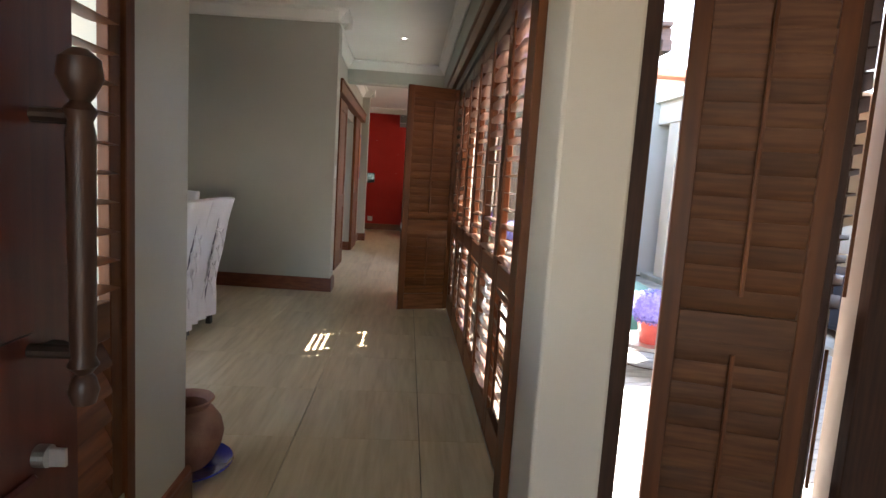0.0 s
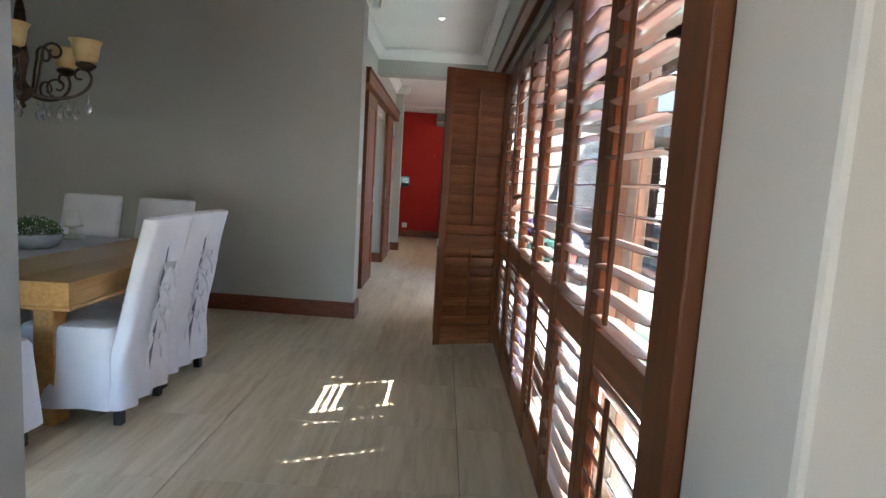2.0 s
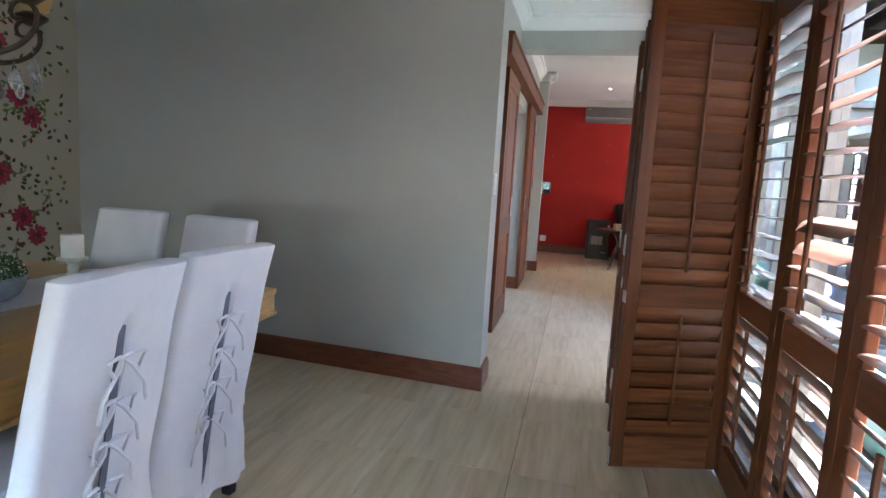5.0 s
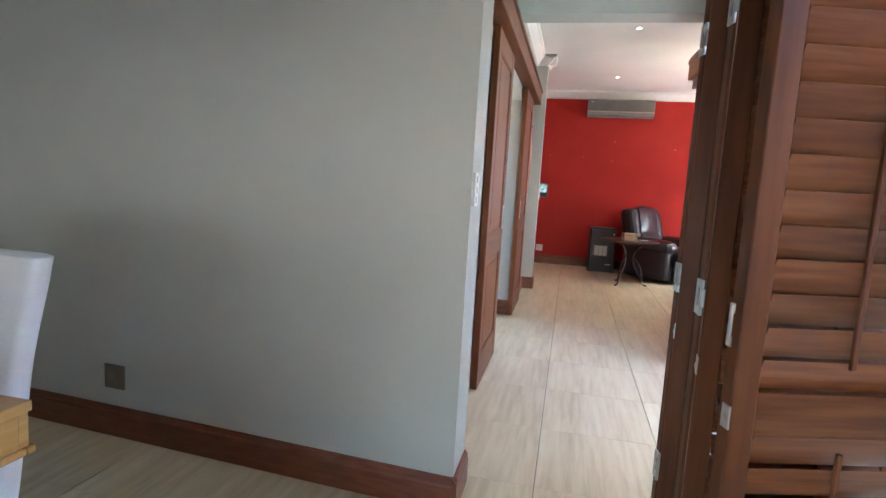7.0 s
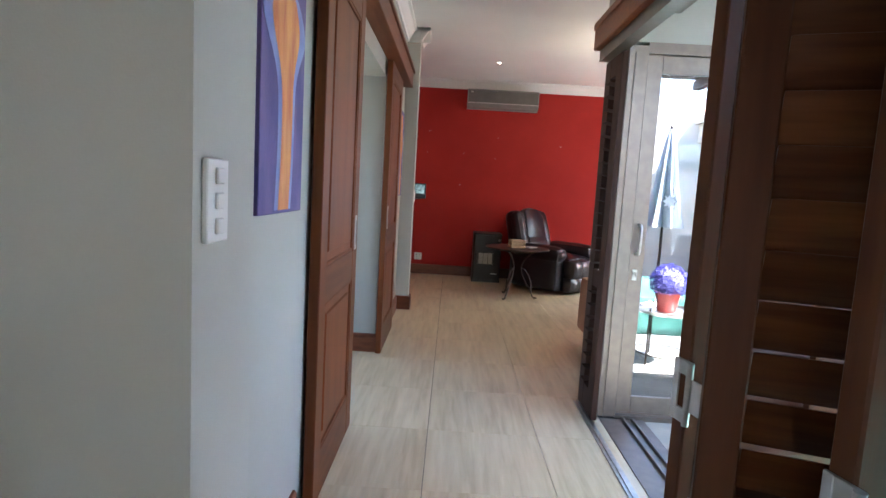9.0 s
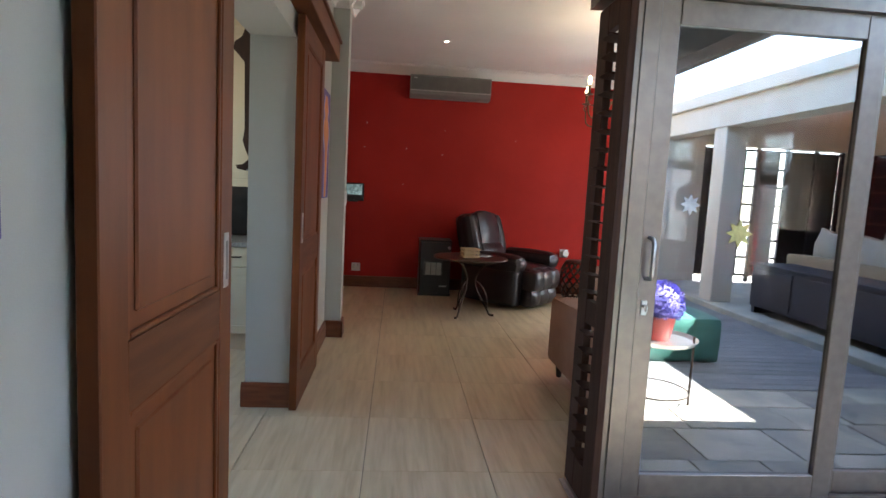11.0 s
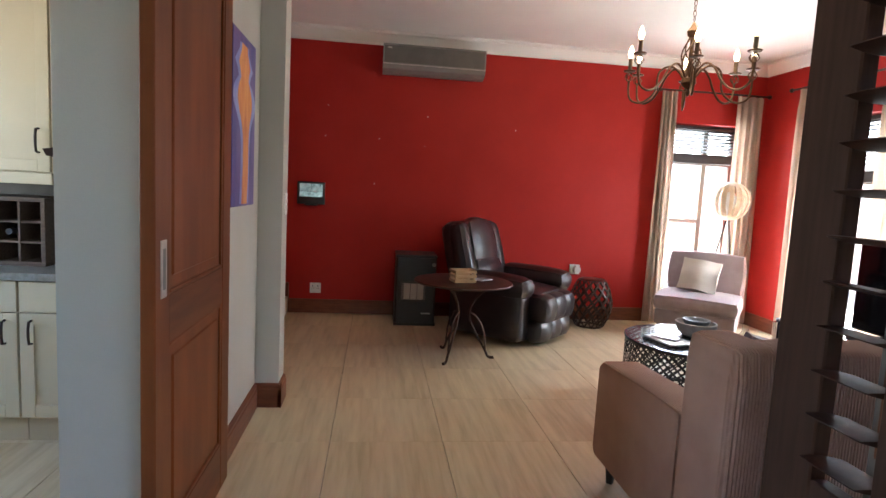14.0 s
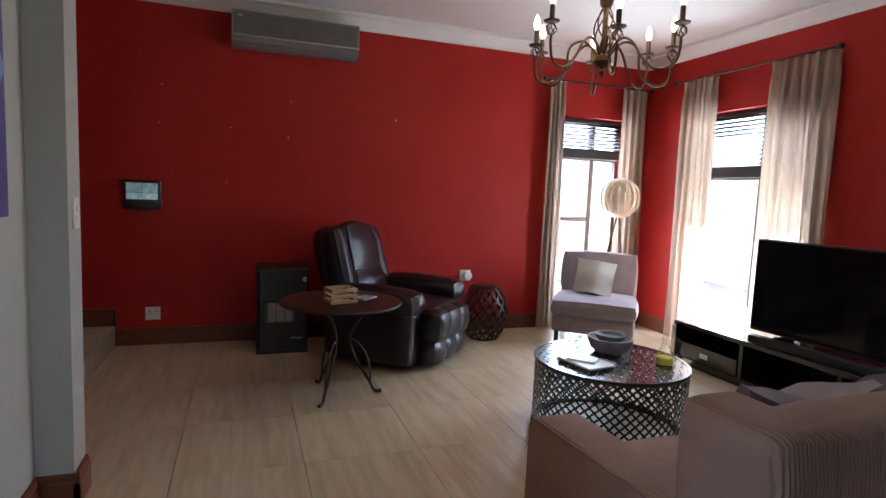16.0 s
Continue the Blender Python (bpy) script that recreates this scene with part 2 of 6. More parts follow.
structure("wall_entry_west", bm, PAINT, "grey-green painted entrance wall end", "wall")
bm = bmesh.new()
box(bm, -0.53, 0.0, -2.75, -2.6, 0, CEIL)
box(bm, 0.0, 1.0, -2.75, -2.6, 2.1, CEIL)
box(bm, 1.0, 2.6, -2.75, -2.6, 0, CEIL)
structure("wall_entry_south", bm, PAINT, "plain painted entrance wall", "wall")
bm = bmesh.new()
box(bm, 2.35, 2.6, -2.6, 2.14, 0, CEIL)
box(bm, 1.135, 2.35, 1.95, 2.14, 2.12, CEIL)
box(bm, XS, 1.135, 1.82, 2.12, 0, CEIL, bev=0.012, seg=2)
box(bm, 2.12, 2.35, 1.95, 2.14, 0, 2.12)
# wall paint made paler and creamier: the pillar's warm light put into its colour
structure("wall_entry_east", bm, mat("cream_lit_wall_paint", (0.53, 0.455, 0.365), 0.55, second=(0.56, 0.485, 0.395), scale=2.0, bump=0.12, bump_scale=220), "cream-lit painted pillar beside the shutters", "wall")
bm = bmesh.new()
box(bm, XS, 1.10, 2.12, 8.42, 2.30, CEIL)
box(bm, 1.10, XO, 2.12, 8.42, 2.35, CEIL)
box(bm, XS, XS + 0.12, 8.42, YL, 2.30, CEIL)
structure("wall_patio_head", bm, PAINT, "painted wall strip over the shutters", "wall")
bm = bmesh.new()
box(bm, 3.92, EX + 0.25, YL - 0.16, YL, 0, CEIL)
box(bm, XS + 0.12, 3.92, YL - 0.16, YL, 2.16, CEIL)
structure("wall_lounge_south", bm, PAINT, "plain painted lounge wall", "wall")
WA = (3.30, 4.14, 0.06, 2.17)   # window in the red wall: x0, x1, z0, z1
bm = bmesh.new()
box(bm, -2.6, WA[0], RY, RY + 0.25, 0, CEIL)
box(bm, WA[1], EX + 0.25, RY, RY + 0.25, 0, CEIL)
box(bm, WA[0], WA[1], RY, RY + 0.25, WA[3], CEIL)
box(bm, WA[0], WA[1], RY, RY + 0.25, 0, WA[2])
structure("wall_lounge_north", bm, RED, "deep red painted feature wall", "wall")
WB = (11.60, 12.94, 0.06, 2.17)  # window in the east wall: y0, y1, z0, z1
bm = bmesh.new()
box(bm, EX, EX + 0.25, YL, WB[0], 0, CEIL)
box(bm, EX, EX + 0.25, WB[1], RY, 0, CEIL)
box(bm, EX, EX + 0.25, WB[0], WB[1], WB[3], CEIL)
box(bm, EX, EX + 0.25, WB[0], WB[1], 0, WB[2])
structure("wall_lounge_east", bm, RED, "deep red painted wall with tall window", "wall")
bm = bmesh.new()
box(bm, -2.6, -2.45, 11.22, RY, 0, CEIL)
box(bm, -2.6, -0.72, 11.10, 11.22, 0, CEIL)
structure("wall_stair", bm, RED, "red painted stairwell wall", "wall")
bm = bmesh.new()
# opening left in this unseen wall for the added kitchen fill lamp
box(bm, -3.4, -3.25, 6.29, 11.2, 0, 1.0)
box(bm, -3.4, -3.25, 6.29, 11.2, 2.2, CEIL)
box(bm, -3.4, -3.25, 6.29, 8.5, 1.0, 2.2)
box(bm, -3.4, -3.25, 10.3, 11.2, 1.0, 2.2)
structure("wall_kitchen_west", bm, PAINT, "plain painted kitchen wall with an added, unseen opening", "wall")
bm = bmesh.new()
box(bm, -4.2, XO, -2.75, 8.42, CEIL, CEIL + 0.12)
box(bm, XO, 2.6, -2.75, 2.14, CEIL, CEIL + 0.12)
box(bm, -4.2, WX, 8.42, 11.22, CEIL, CEIL + 0.12)
structure("ceiling", bm, WHITE, "white painted ceiling", "ceiling")
bm = bmesh.new()
box(bm, -2.6, EX + 0.25, 8.66, RY + 0.25, CEIL2, CEIL2 + 0.14)
structure("ceiling_lounge", bm, WHITE, "white painted lounge ceiling", "ceiling")
bm = bmesh.new()
box(bm, WX, XS + 0.12, 8.42, 8.66, 2.56, CEIL + 0.1)
structure("beam", bm, PAINT, "painted beam across the corridor", "beam")

SKIRT = [(0, 0), (0.020, 0), (0.020, 0.105), (0.016, 0.115), (0.016, 0.128), (0.009, 0.140), (0, 0.142)]


def skirting(name, legs):
    bm = bmesh.new()
    for p, q, out in legs:
        run_profile(bm, SKIRT, p, q, out)
    return structure(name, bm, TRIM, "polished mahogany skirting board", "skirting board")


skirting("baseboard_dining", [((-3.46, YS(-3.46)), (-0.28, YS(-0.28)), NS), ((-0.30, YD - 0.02), (-0.30, 6.29), (1, 0)), ((-3.46, 2.14), (-3.46, YS(-3.46) - 0.02), (1, 0)), ((WX, 6.29), (WX, 7.25), (1, 0))])
skirting("baseboard_entry", [((-0.28, 1.75), (-0.28, 2.16), (1, 0)), ((-3.46, 2.14), (-0.28, 2.14), (0, 1))])
skirting("baseboard_corridor", [((-0.74, 9.50), (-0.45, 9.50), (0, -1)), ((-0.72, 9.50), (-0.72, 10.5), (-1, 0)), ((WX, 10.3), (WX, 11.05), (1, 0)), ((WX, 11.05), (-0.315, 11.05), (0, -1)), ((-0.335, 11.03), (-0.335, 11.22), (1, 0)), ((-0.74, 8.12), (-0.45, 8.12), (0, 1))])
skirting("baseboard_lounge", [((-0.66, RY), (WA[0] + 0.2, RY), (0, -1)), ((EX, WB[1]), (EX, RY), (-1, 0)), ((WA[1], RY), (EX, RY), (0, -1)), ((EX, YL), (EX, WB[0]), (-1, 0))])

CORN = [(0, -0.125), (0.018, -0.125), (0.024, -0.105), (0.040, -0.085), (0.075, -0.035), (0.095, -0.028), (0.095, 0.0), (0, 0)]


def cornice(name, h, legs):
    bm = bmesh.new()
    for p, q, out in legs:
        run_profile(bm, [(r, h + z) for r, z in CORN], p, q, out)
    return structure(name, bm, WHITE, "white moulded plaster cornice", "cornice")


cornice("cornice_dining", CEIL, [((-3.46, YS(-3.46)), (-0.205, YS(-0.205)), NS), ((-0.30, YD - 0.095), (-0.30, 6.385), (1, 0)), ((WX, 6.29), (WX, 8.42), (1, 0)), ((-3.46, 2.14), (-3.46, YS(-3.46)), (1, 0)), ((XS, 1.0), (XS, 8.42), (-1, 0)), ((WX, 8.42), (XS, 8.42), (0, -1)), ((-3.46, 2.14), (-0.28, 2.14), (0, 1)), ((-0.47, 6.29), (-0.205, 6.29), (0, 1))])
cornice("cornice_lounge", CEIL2, [((-2.45, RY), (EX, RY), (0, -1)), ((EX, YL), (EX, RY), (-1, 0)), ((WX, 8.66), (WX, 11.145), (1, 0)), ((WX, 11.05), (-0.24, 11.05), (0, -1)), ((-0.335, 10.955), (-0.335, 11.3), (1, 0)), ((WX, 8.66), (EX, 8.66), (0, 1))])

# ---- shutters and doors ----
SLAT_W = 0.083


# paler, glossier copy of the slat wood: sunlight on the tops put into colour
SLATSUNLIT = mat("sunlit_mahogany_slat", (0.12, 0.062, 0.042), 0.34, second=(0.175, 0.098, 0.07), scale=7, stretch=(0.7, 9, 9), bump=0.04, vary=0.2, coat=0.7)


def slat_mesh(length, cut, wood, reach=0.013):
    bm = bmesh.new()
    k = 6
    top = [(SLAT_W * (i / k - 0.5), 0.0040 * math.cos((i / k - 0.5) * math.pi) + 0.001) for i in range(k + 1)]
    line = top + [(u, -v) for u, v in top[::-1]]
    # the ends are cut back at their corners
    rings = [[bm.verts.new((x, u * f, v)) for u, v in line] for x, f in ((0.0, cut), (reach * 0.3, min(1.0, cut + 0.05)), (reach, 1.0), (length - reach, 1.0), (length - reach * 0.3, min(1.0, cut + 0.05)), (length, cut))]
    for a, b in zip(rings, rings[1:]):
        for i in range(len(line)):
            bm.faces.new((a[i], a[(i + 1) % len(line)], b[(i + 1) % len(line)], b[i]))
    bm.faces.new(rings[0])
    bm.faces.new(rings[-1][::-1])
    me = bpy.data.meshes.new("slat")
    bmesh.ops.recalc_face_normals(bm, faces=bm.faces)
    for f in bm.faces:
        f.smooth = len(f.verts) == 4
    bm.to_mesh(me)
    bm.free()
    me.set_sharp_from_angle(angle=radians(35))
    me.materials.append(wood)
    return me


def shutter(m, width, upper, lower, label, group, height=2.06, name="shutter_panel", ajar=(), run=False, cut_ends=False, rod_side=-1, wood=WOODX, post=WOODZ, stile=0.0):
    """A louvred panel: local x runs along it, z up, y through its thickness; upper, lower: the tilt of the slats."""
    ob = thing(name, label=label, category="shutter", group=group)
    t, s = 0.016, stile or (0.065 if run else 0.058)
    for x in (0, width - s):
        part("stile", B(x, x + s, -t, t, 0, height, bev=0.003), post, ob)
    mid = 0.80
    for z0, z1 in ((0, 0.150), (mid - 0.05, mid + 0.05), (height - 0.11, height)):
        part("rail", B(s, width - s, -t * 0.93, t * 0.93, z0, z1, bev=0.002), wood, ob)
    for z0, z1, tilt in ((0.150, mid - 0.05, lower), (mid + 0.05, height - 0.11, upper)):
        me = slat_mesh(width - 2 * s - 0.0012, 0.66 if run else 0.97, SLATSUNLIT if run else wood, 0.026 if run else 0.013)
        notched = slat_mesh(width - 2 * s - 0.0012, 0.37, SLATSUNLIT if run else wood, 0.041) if cut_ends and z0 > mid else me
        n = round((z1 - z0) / 0.0745)
        for i in range(n):
            sl = new("slat", notched if 3 <= i <= 12 else me)
            sl.parent = ob
            sl.matrix_local = pose(s + 0.0006, 0, z0 + (z1 - z0) * (i + 0.5) / n, 38 if (ajar and z0 > mid and i in ajar) else tilt + random.uniform(-2.0, 2.0))
        c = math.cos(radians(tilt))
        y = rod_side * ((SLAT_W / 2 * abs(c) + 0.010) if abs(tilt) < 60 else 0.026)
        part("tilt_rod", B(width / 2 - (0.009 if run else 0.006), width / 2 + (0.009 if run else 0.006), y - 0.006, y + 0.006, z0 + 0.06, z1 - 0.03, bev=0.002), WOODZ, ob, "slim tilt rod")
    ob.matrix_world = m
    return ob


def between(p, q, z=0.018):
    d = Vector((q[0] - p[0], q[1] - p[1]))
    return pose(p[0], p[1], z, 0, 0, math.degrees(math.atan2(d.y, d.x))), d.length


def hinge(parent, z):
    """A bridging hinge on the free edge: a plate with two tabs, and the neighbour's leaf folded into it."""
    bm = bmesh.new()
    box(bm, -0.004, 0.001, 0.004, 0.017, z - 0.052, z + 0.052, bev=0.001)
    box(bm, -0.004, 0.001, -0.026, 0.004, z + 0.028, z + 0.052, bev=0.001)
    box(bm, -0.004, 0.001, -0.026, 0.004, z - 0.052, z - 0.028, bev=0.001)
    rod(bm, (-0.006, -0.026, z - 0.052), (-0.006, -0.026, z + 0.052), 0.006)
    box(bm, -0.007, -0.004, -0.060, -0.024, z - 0.027, z + 0.027, bev=0.001)
    return part("hinge", bm, STEEL, parent, "steel bridging hinge")


# closed run: the panels stand in the wall's plane, slats lying flat
Y0, PW = 2.255, 0.533
LOW = (64, 26, 58, 28, 66, 66)
for i in range(6):
    y1 = Y0 + PW * (i + 1)
    shutter(pose(XS + 0.015, y1, 0.018, 0, 0, -90), PW - 0.0008, -3 + 2 * (i % 3), -LOW[i], "mahogany louvred shutter panel with slats open, beside its neighbours", "patio shutters", ajar=(3, 4, 9, 10, 11, 12) if i == 4 else (), run=True, cut_ends=i in (3, 4, 5))
bm = bmesh.new()
box(bm, XS - 0.03, XS + 0.045, 2.12, 2.252, 0, 2.14, bev=0.004)
structure("shutter_frame", bm, WOODZ, "mahogany post at the end of the shutters", "frame")

# folded stack, standing out into the corridor
FOLD = [((0.915, 5.465), (0.428, 5.325), 70), ((0.452, 5.435), (0.915, 5.60), 70), ((0.915, 5.64), (0.446, 5.705), -20), ((0.452, 5.80), (0.915, 5.90), -25), ((0.915, 5.94), (0.456, 6.105), 20), ((0.456, 6.18), (0.915, 6.30), 15)]
for i, (p, q, tilt) in enumerate(FOLD):
    m, w = between(p, q)
    sh = shutter(m, w, 66, tilt, "mahogany louvred shutter panel folded out into the corridor", "patio shutters", rod_side=-1 if i % 2 else 1)
    if i % 2:
        for z in (0.25, 0.97, 1.80):
            hinge(sh, z)
    else:
        bm = B(w - 0.002, w + 0.003, -0.015, 0.015, 0.762, 0.815, bev=0.001)
        rod(bm, (w, 0, 0.785), (w + 0.006, 0, 0.785), 0.008)
        part("catch_plate", bm, STEEL, sh, "small steel magnet plate")
    x = 0.0 if i % 2 else w
    part("guide_plate", B(x - 0.0025, x + 0.0025, -0.013, 0.013, 0.01, 0.09, bev=0.001), STEEL, sh, "small steel guide plate")
# darker copy of the mahogany: the panel's backlit shade is in its colour
BACKLITWOOD = mat("backlit_shutter_wood", (0.030, 0.013, 0.008), 0.6, second=(0.048, 0.021, 0.013), scale=7, stretch=(9, 9, 0.7), bump=0.05, spec=0.15)
shutter(pose(0.945, 8.70, 0.018, 0, 0, -90), 0.33, -6, -6, "narrow mahogany shutter panel at the end of the patio doors", "patio shutters", rod_side=1, wood=BACKLITWOOD, post=BACKLITWOOD, stile=0.11)

# head rail with its track
bm = bmesh.new()
box(bm, XS - 0.055, XS + 0.075, 2.12, 8.72, 2.15, 2.30, bev=0.005)
box(bm, XS - 0.062, XS - 0.05, 2.12, 8.725, 2.265, 2.305, bev=0.003)
structure("trim_shutter_head", bm, WOODX, "mahogany pelmet that carries the shutter track", "pelmet")
bm = bmesh.new()
box(bm, XS - 0.02, XS + 0.05, 2.12, 8.70, 2.085, 2.15)
structure("trim_shutter_track", bm, ALU, "dark shutter track", "track")
bm = bmesh.new()
box(bm, XS + 0.0, XS + 0.045, 2.18, 8.70, 0.0, 0.006)
box(bm, XS + 0.016, XS + 0.021, 2.18, 8.70, 0.006, 0.012)
structure("trim_floor_track", bm, STEEL, "steel floor track of the shutters", "track")

# glazed sliding doors outside the shutters
GX = 1.165


def glass_leaf(m, w, label, handle=False, lounge=False, h=2.08):
    """Local x along the leaf, y through it; the handle sits on its first stile."""
    ob = thing("patio_door", label=label, category="glass door", group="patio doors")
    s, top = 0.085, 0.10 if lounge else 0.04
    for x in (0, w - s):
        part("stile", B(x, x + s, -0.02, 0.02, 0, h, bev=0.003), ALU, ob)
    part("rail", B(s, w - s, -0.02, 0.02, 0, 0.10, bev=0.003), ALU, ob)
    part("rail", B(s, w - s, -0.02, 0.02, h - top, h, bev=0.003), ALU, ob)
    g = part("pane", B(s - 0.01, w - s + 0.01, -0.003, 0.003, 0.09, h - top + 0.01), PANE_DOOR if lounge else PANE, ob, "clear glass pane")
    g.visible_shadow = False
    if handle:
        bm = bmesh.new()
        x = 0.036
        tube(bm, [(x, -0.02, 0.955), (x, -0.055, 0.958), (x, -0.068, 0.975), (x, -0.07, 1.04), (x, -0.068, 1.105), (x, -0.055, 1.122), (x, -0.02, 1.125)], 0.009, 10)
        part("handle", bm, STEEL, ob, "steel bow handle", True)
        bm = bmesh.new()
        box(bm, x - 0.014, x + 0.014, -0.026, -0.019, 0.80, 0.865, bev=0.004)
        rod(bm, (x, -0.042, 0.84), (x, -0.024, 0.84), 0.009)
        box(bm, x - 0.003, x + 0.003, -0.055, -0.04, 0.822, 0.848, bev=0.001)
        part("lock", bm, STEEL, ob, "steel lock with key")
    ob.matrix_world = m
    return ob


GY = 8.545
glass_leaf(pose(1.115, GY, 0.02), 0.97, "aluminium-framed glass sliding door with steel bow handle", True, True)
glass_leaf(pose(2.05, GY + 0.045, 0.02), 0.95, "aluminium-framed glass sliding door leaf", False, True)
glass_leaf(pose(2.97, GY, 0.02), 0.95, "aluminium-framed glass sliding door leaf", False, True)
for i, (a, b) in enumerate(((5.40, 6.40), (4.47, 5.45), (3.30, 4.555), (2.18, 3.38))):
    glass_leaf(pose(GX + (0.045 if i % 2 == 0 else 0.0), b, 0.02, 0, 0, -90), b - a, "aluminium-framed glass sliding door leaf", h=2.28)
bm = bmesh.new()
box(bm, 0.995, 1.105, GY - 0.06, GY + 0.012, 0, 2.14, bev=0.004)
box(bm, 1.03, 1.05, GY - 0.068, GY - 0.06, 0, 2.1)
box(bm, 1.08, 1.115, GY - 0.03, GY + 0.03, 0, 2.1)
box(bm, 1.105, 3.92, GY - 0.05, GY + 0.08, 2.10, 2.16)
structure("door_frame_lounge", bm, ALU, "bronze aluminium door frame", "door frame")
bm = bmesh.new()
box(bm, 1.105, 3.92, GY - 0.05, GY + 0.10, -0.03, 0.008)
box(bm, 1.115, 3.92, GY - 0.01, GY + 0.01, 0.008, 0.02)
box(bm, 1.115, 3.92, GY + 0.035, GY + 0.055, 0.008, 0.02)
structure("door_sill_lounge", bm, ALU, "aluminium sill with sliding tracks", "sill")
bm = bmesh.new()
box(bm, 1.12, 1.235, 2.13, 2.18, 0, 2.30)
box(bm, 1.12, 1.235, 2.13, 8.44, 2.302, 2.35)
structure("door_frame_patio", bm, ALU, "bronze aluminium door frame", "door frame")
bm = bmesh.new()
box(bm, 1.0, 1.26, 2.13, 8.45, -0.03, 0.004)
box(bm, 1.13, 1.145, 2.18, 8.44, 0.004, 0.02)
box(bm, 1.185, 1.20, 2.18, 8.44, 0.004, 0.02)
structure("door_sill_patio", bm, ALU, "aluminium sill with sliding tracks", "sill")
STARS = ((1.32, 1.29, 0.045, "silver", (0.45, 0.47, 0.48)), (1.545, 1.18, 0.060, "yellow", (0.42, 0.38, 0.13)))
for x, z, r0, cname, col in STARS:
    bm = bmesh.new()
    prism(bm, [(x + (r0 if k % 2 == 0 else r0 * 0.55) * math.cos(math.pi * k / 8), z + (r0 if k % 2 == 0 else r0 * 0.55) * math.sin(math.pi * k / 8)) for k in range(16)], "y", GY - 0.007, GY - 0.0045)
    tagged(part("star_sticker", bm, mat(cname + "_sticker", col, 0.5, second=tuple(q * 0.7 for q in col), scale=60)), cname + " star sticker on the glass door", "sticker", "star stickers")

# entrance: shutter beside the wall, leaf with the long pull, shutters to the courtyard
shutter(pose(-0.30, 1.705, 0.018, 0, 0, -90), 0.47, -4, -62, "mahogany louvred shutter beside the entrance, upper slats open", "entrance shutters")
shutter(pose(-0.30, 1.23, 0.018, 0, 0, -90), 0.38, -4, -62, "mahogany louvred shutter beside the entrance, upper slats open", "entrance shutters")
bm = bmesh.new()
box(bm, -0.33, -0.272, 1.705, 1.755, 0, 2.30, bev=0.003)
box(bm, -0.33, -0.272, 0.85, 1.705, 2.08, 2.30, bev=0.003)
structure("shutter_frame_entry", bm, WOODZ, "mahogany post beside the entrance shutter", "frame")
ENTRYWOOD = mat("dull_brown_shutter_wood", (0.075, 0.028, 0.012), 0.5, second=(0.12, 0.048, 0.020), scale=7, stretch=(0.7, 9, 9), bump=0.06, vary=0.2, spec=0.2)
m2, w2 = between((1.326, 1.94), (1.765, 1.80))
shutter(m2, w2, -76, -84, "mahogany louvred shutter panel, half folded, slats closed", "entrance shutters", wood=ENTRYWOOD)
m2, w2 = between((1.785, 1.81), (2.07, 2.15))
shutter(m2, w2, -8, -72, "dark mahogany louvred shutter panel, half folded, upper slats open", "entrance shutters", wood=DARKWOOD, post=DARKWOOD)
bm = bmesh.new()
box(bm, 1.135, 1.20, 1.86, 2.10, 0, 2.12, bev=0.003)
box(bm, 2.02, 2.35, 1.90, 1.948, 0, 2.12, bev=0.003)
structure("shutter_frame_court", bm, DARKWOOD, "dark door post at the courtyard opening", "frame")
REDWOOD = mat("deep_red_mahogany", (0.060, 0.010, 0.006), 0.38, second=(0.088, 0.018, 0.010), scale=6, stretch=(8, 8, 0.7), bump=0.06, spec=0.3)
fd = thing("front_door", (-0.075, 0.15, 0.01), 0, "deep red mahogany front door standing open, with long turned pull", "door")
part("leaf", B(0, 0.045, 0, 0.90, 0, 2.06, bev=0.004), REDWOOD, fd)
for z0, z1 in ((0.18, 0.78), (0.98, 1.92)):
    bm = bmesh.new()
    box(bm, 0.043, 0.055, 0.14, 0.79, z0, z1, bev=0.005)
    part("panel", bm, REDWOOD, fd, "raised panel")
bm = bmesh.new()
lathe(bm, [(r * 0.82, 0.88 + (z - 0.88) * 0.9) for r, z in [(0, 0.88), (0.018, 0.885), (0.024, 0.905), (0.018, 0.925), (0.012, 0.932), (0.024, 0.945), (0.018, 0.958), (0.020, 0.975), (0.022, 1.29), (0.018, 1.31), (0.025, 1.325), (0.014, 1.338), (0.020, 1.345), (0.034, 1.372), (0.030, 1.398), (0.012, 1.412), (0, 1.414)]], 20, (0.115, 0.79, 0))
part("pull", bm, DARKWOOD, fd, "long turned dark wood pull", True)
for z in (0.956, 1.272):
    bm = bmesh.new()
    rod(bm, (0.045, 0.79, z), (0.112, 0.79, z), 0.010, n=10)
    lathe(bm, [(0, 0), (0.03, 0), (0.03, 0.001), (0, 0.001)], 12, (0.05, 0.81, z))
    part("pull_bracket", bm, IRON, fd)
bm = bmesh.new()
rod(bm, (0.045, 0.80, 0.80), (0.062, 0.80, 0.80), 0.016, n=16)
box(bm, 0.062, 0.085, 0.797, 0.803, 0.785, 0.812, bev=0.001)
part("lock", bm, STEEL, fd, "lock with key")

# kitchen's two sliding wooden doors on one rail
RAISED = mat("mahogany_panel", (0.120, 0.031, 0.008), 0.46, second=(0.175, 0.050, 0.013), scale=3, stretch=(3, 3, 0.5), bump=0.04, spec=0.2)


DOORWOOD = mat("orange_brown_mahogany", (0.115, 0.031, 0.008), 0.46, second=(0.165, 0.048, 0.013), scale=3.5, stretch=(4, 4, 0.5), bump=0.04, vary=0.08, spec=0.2)


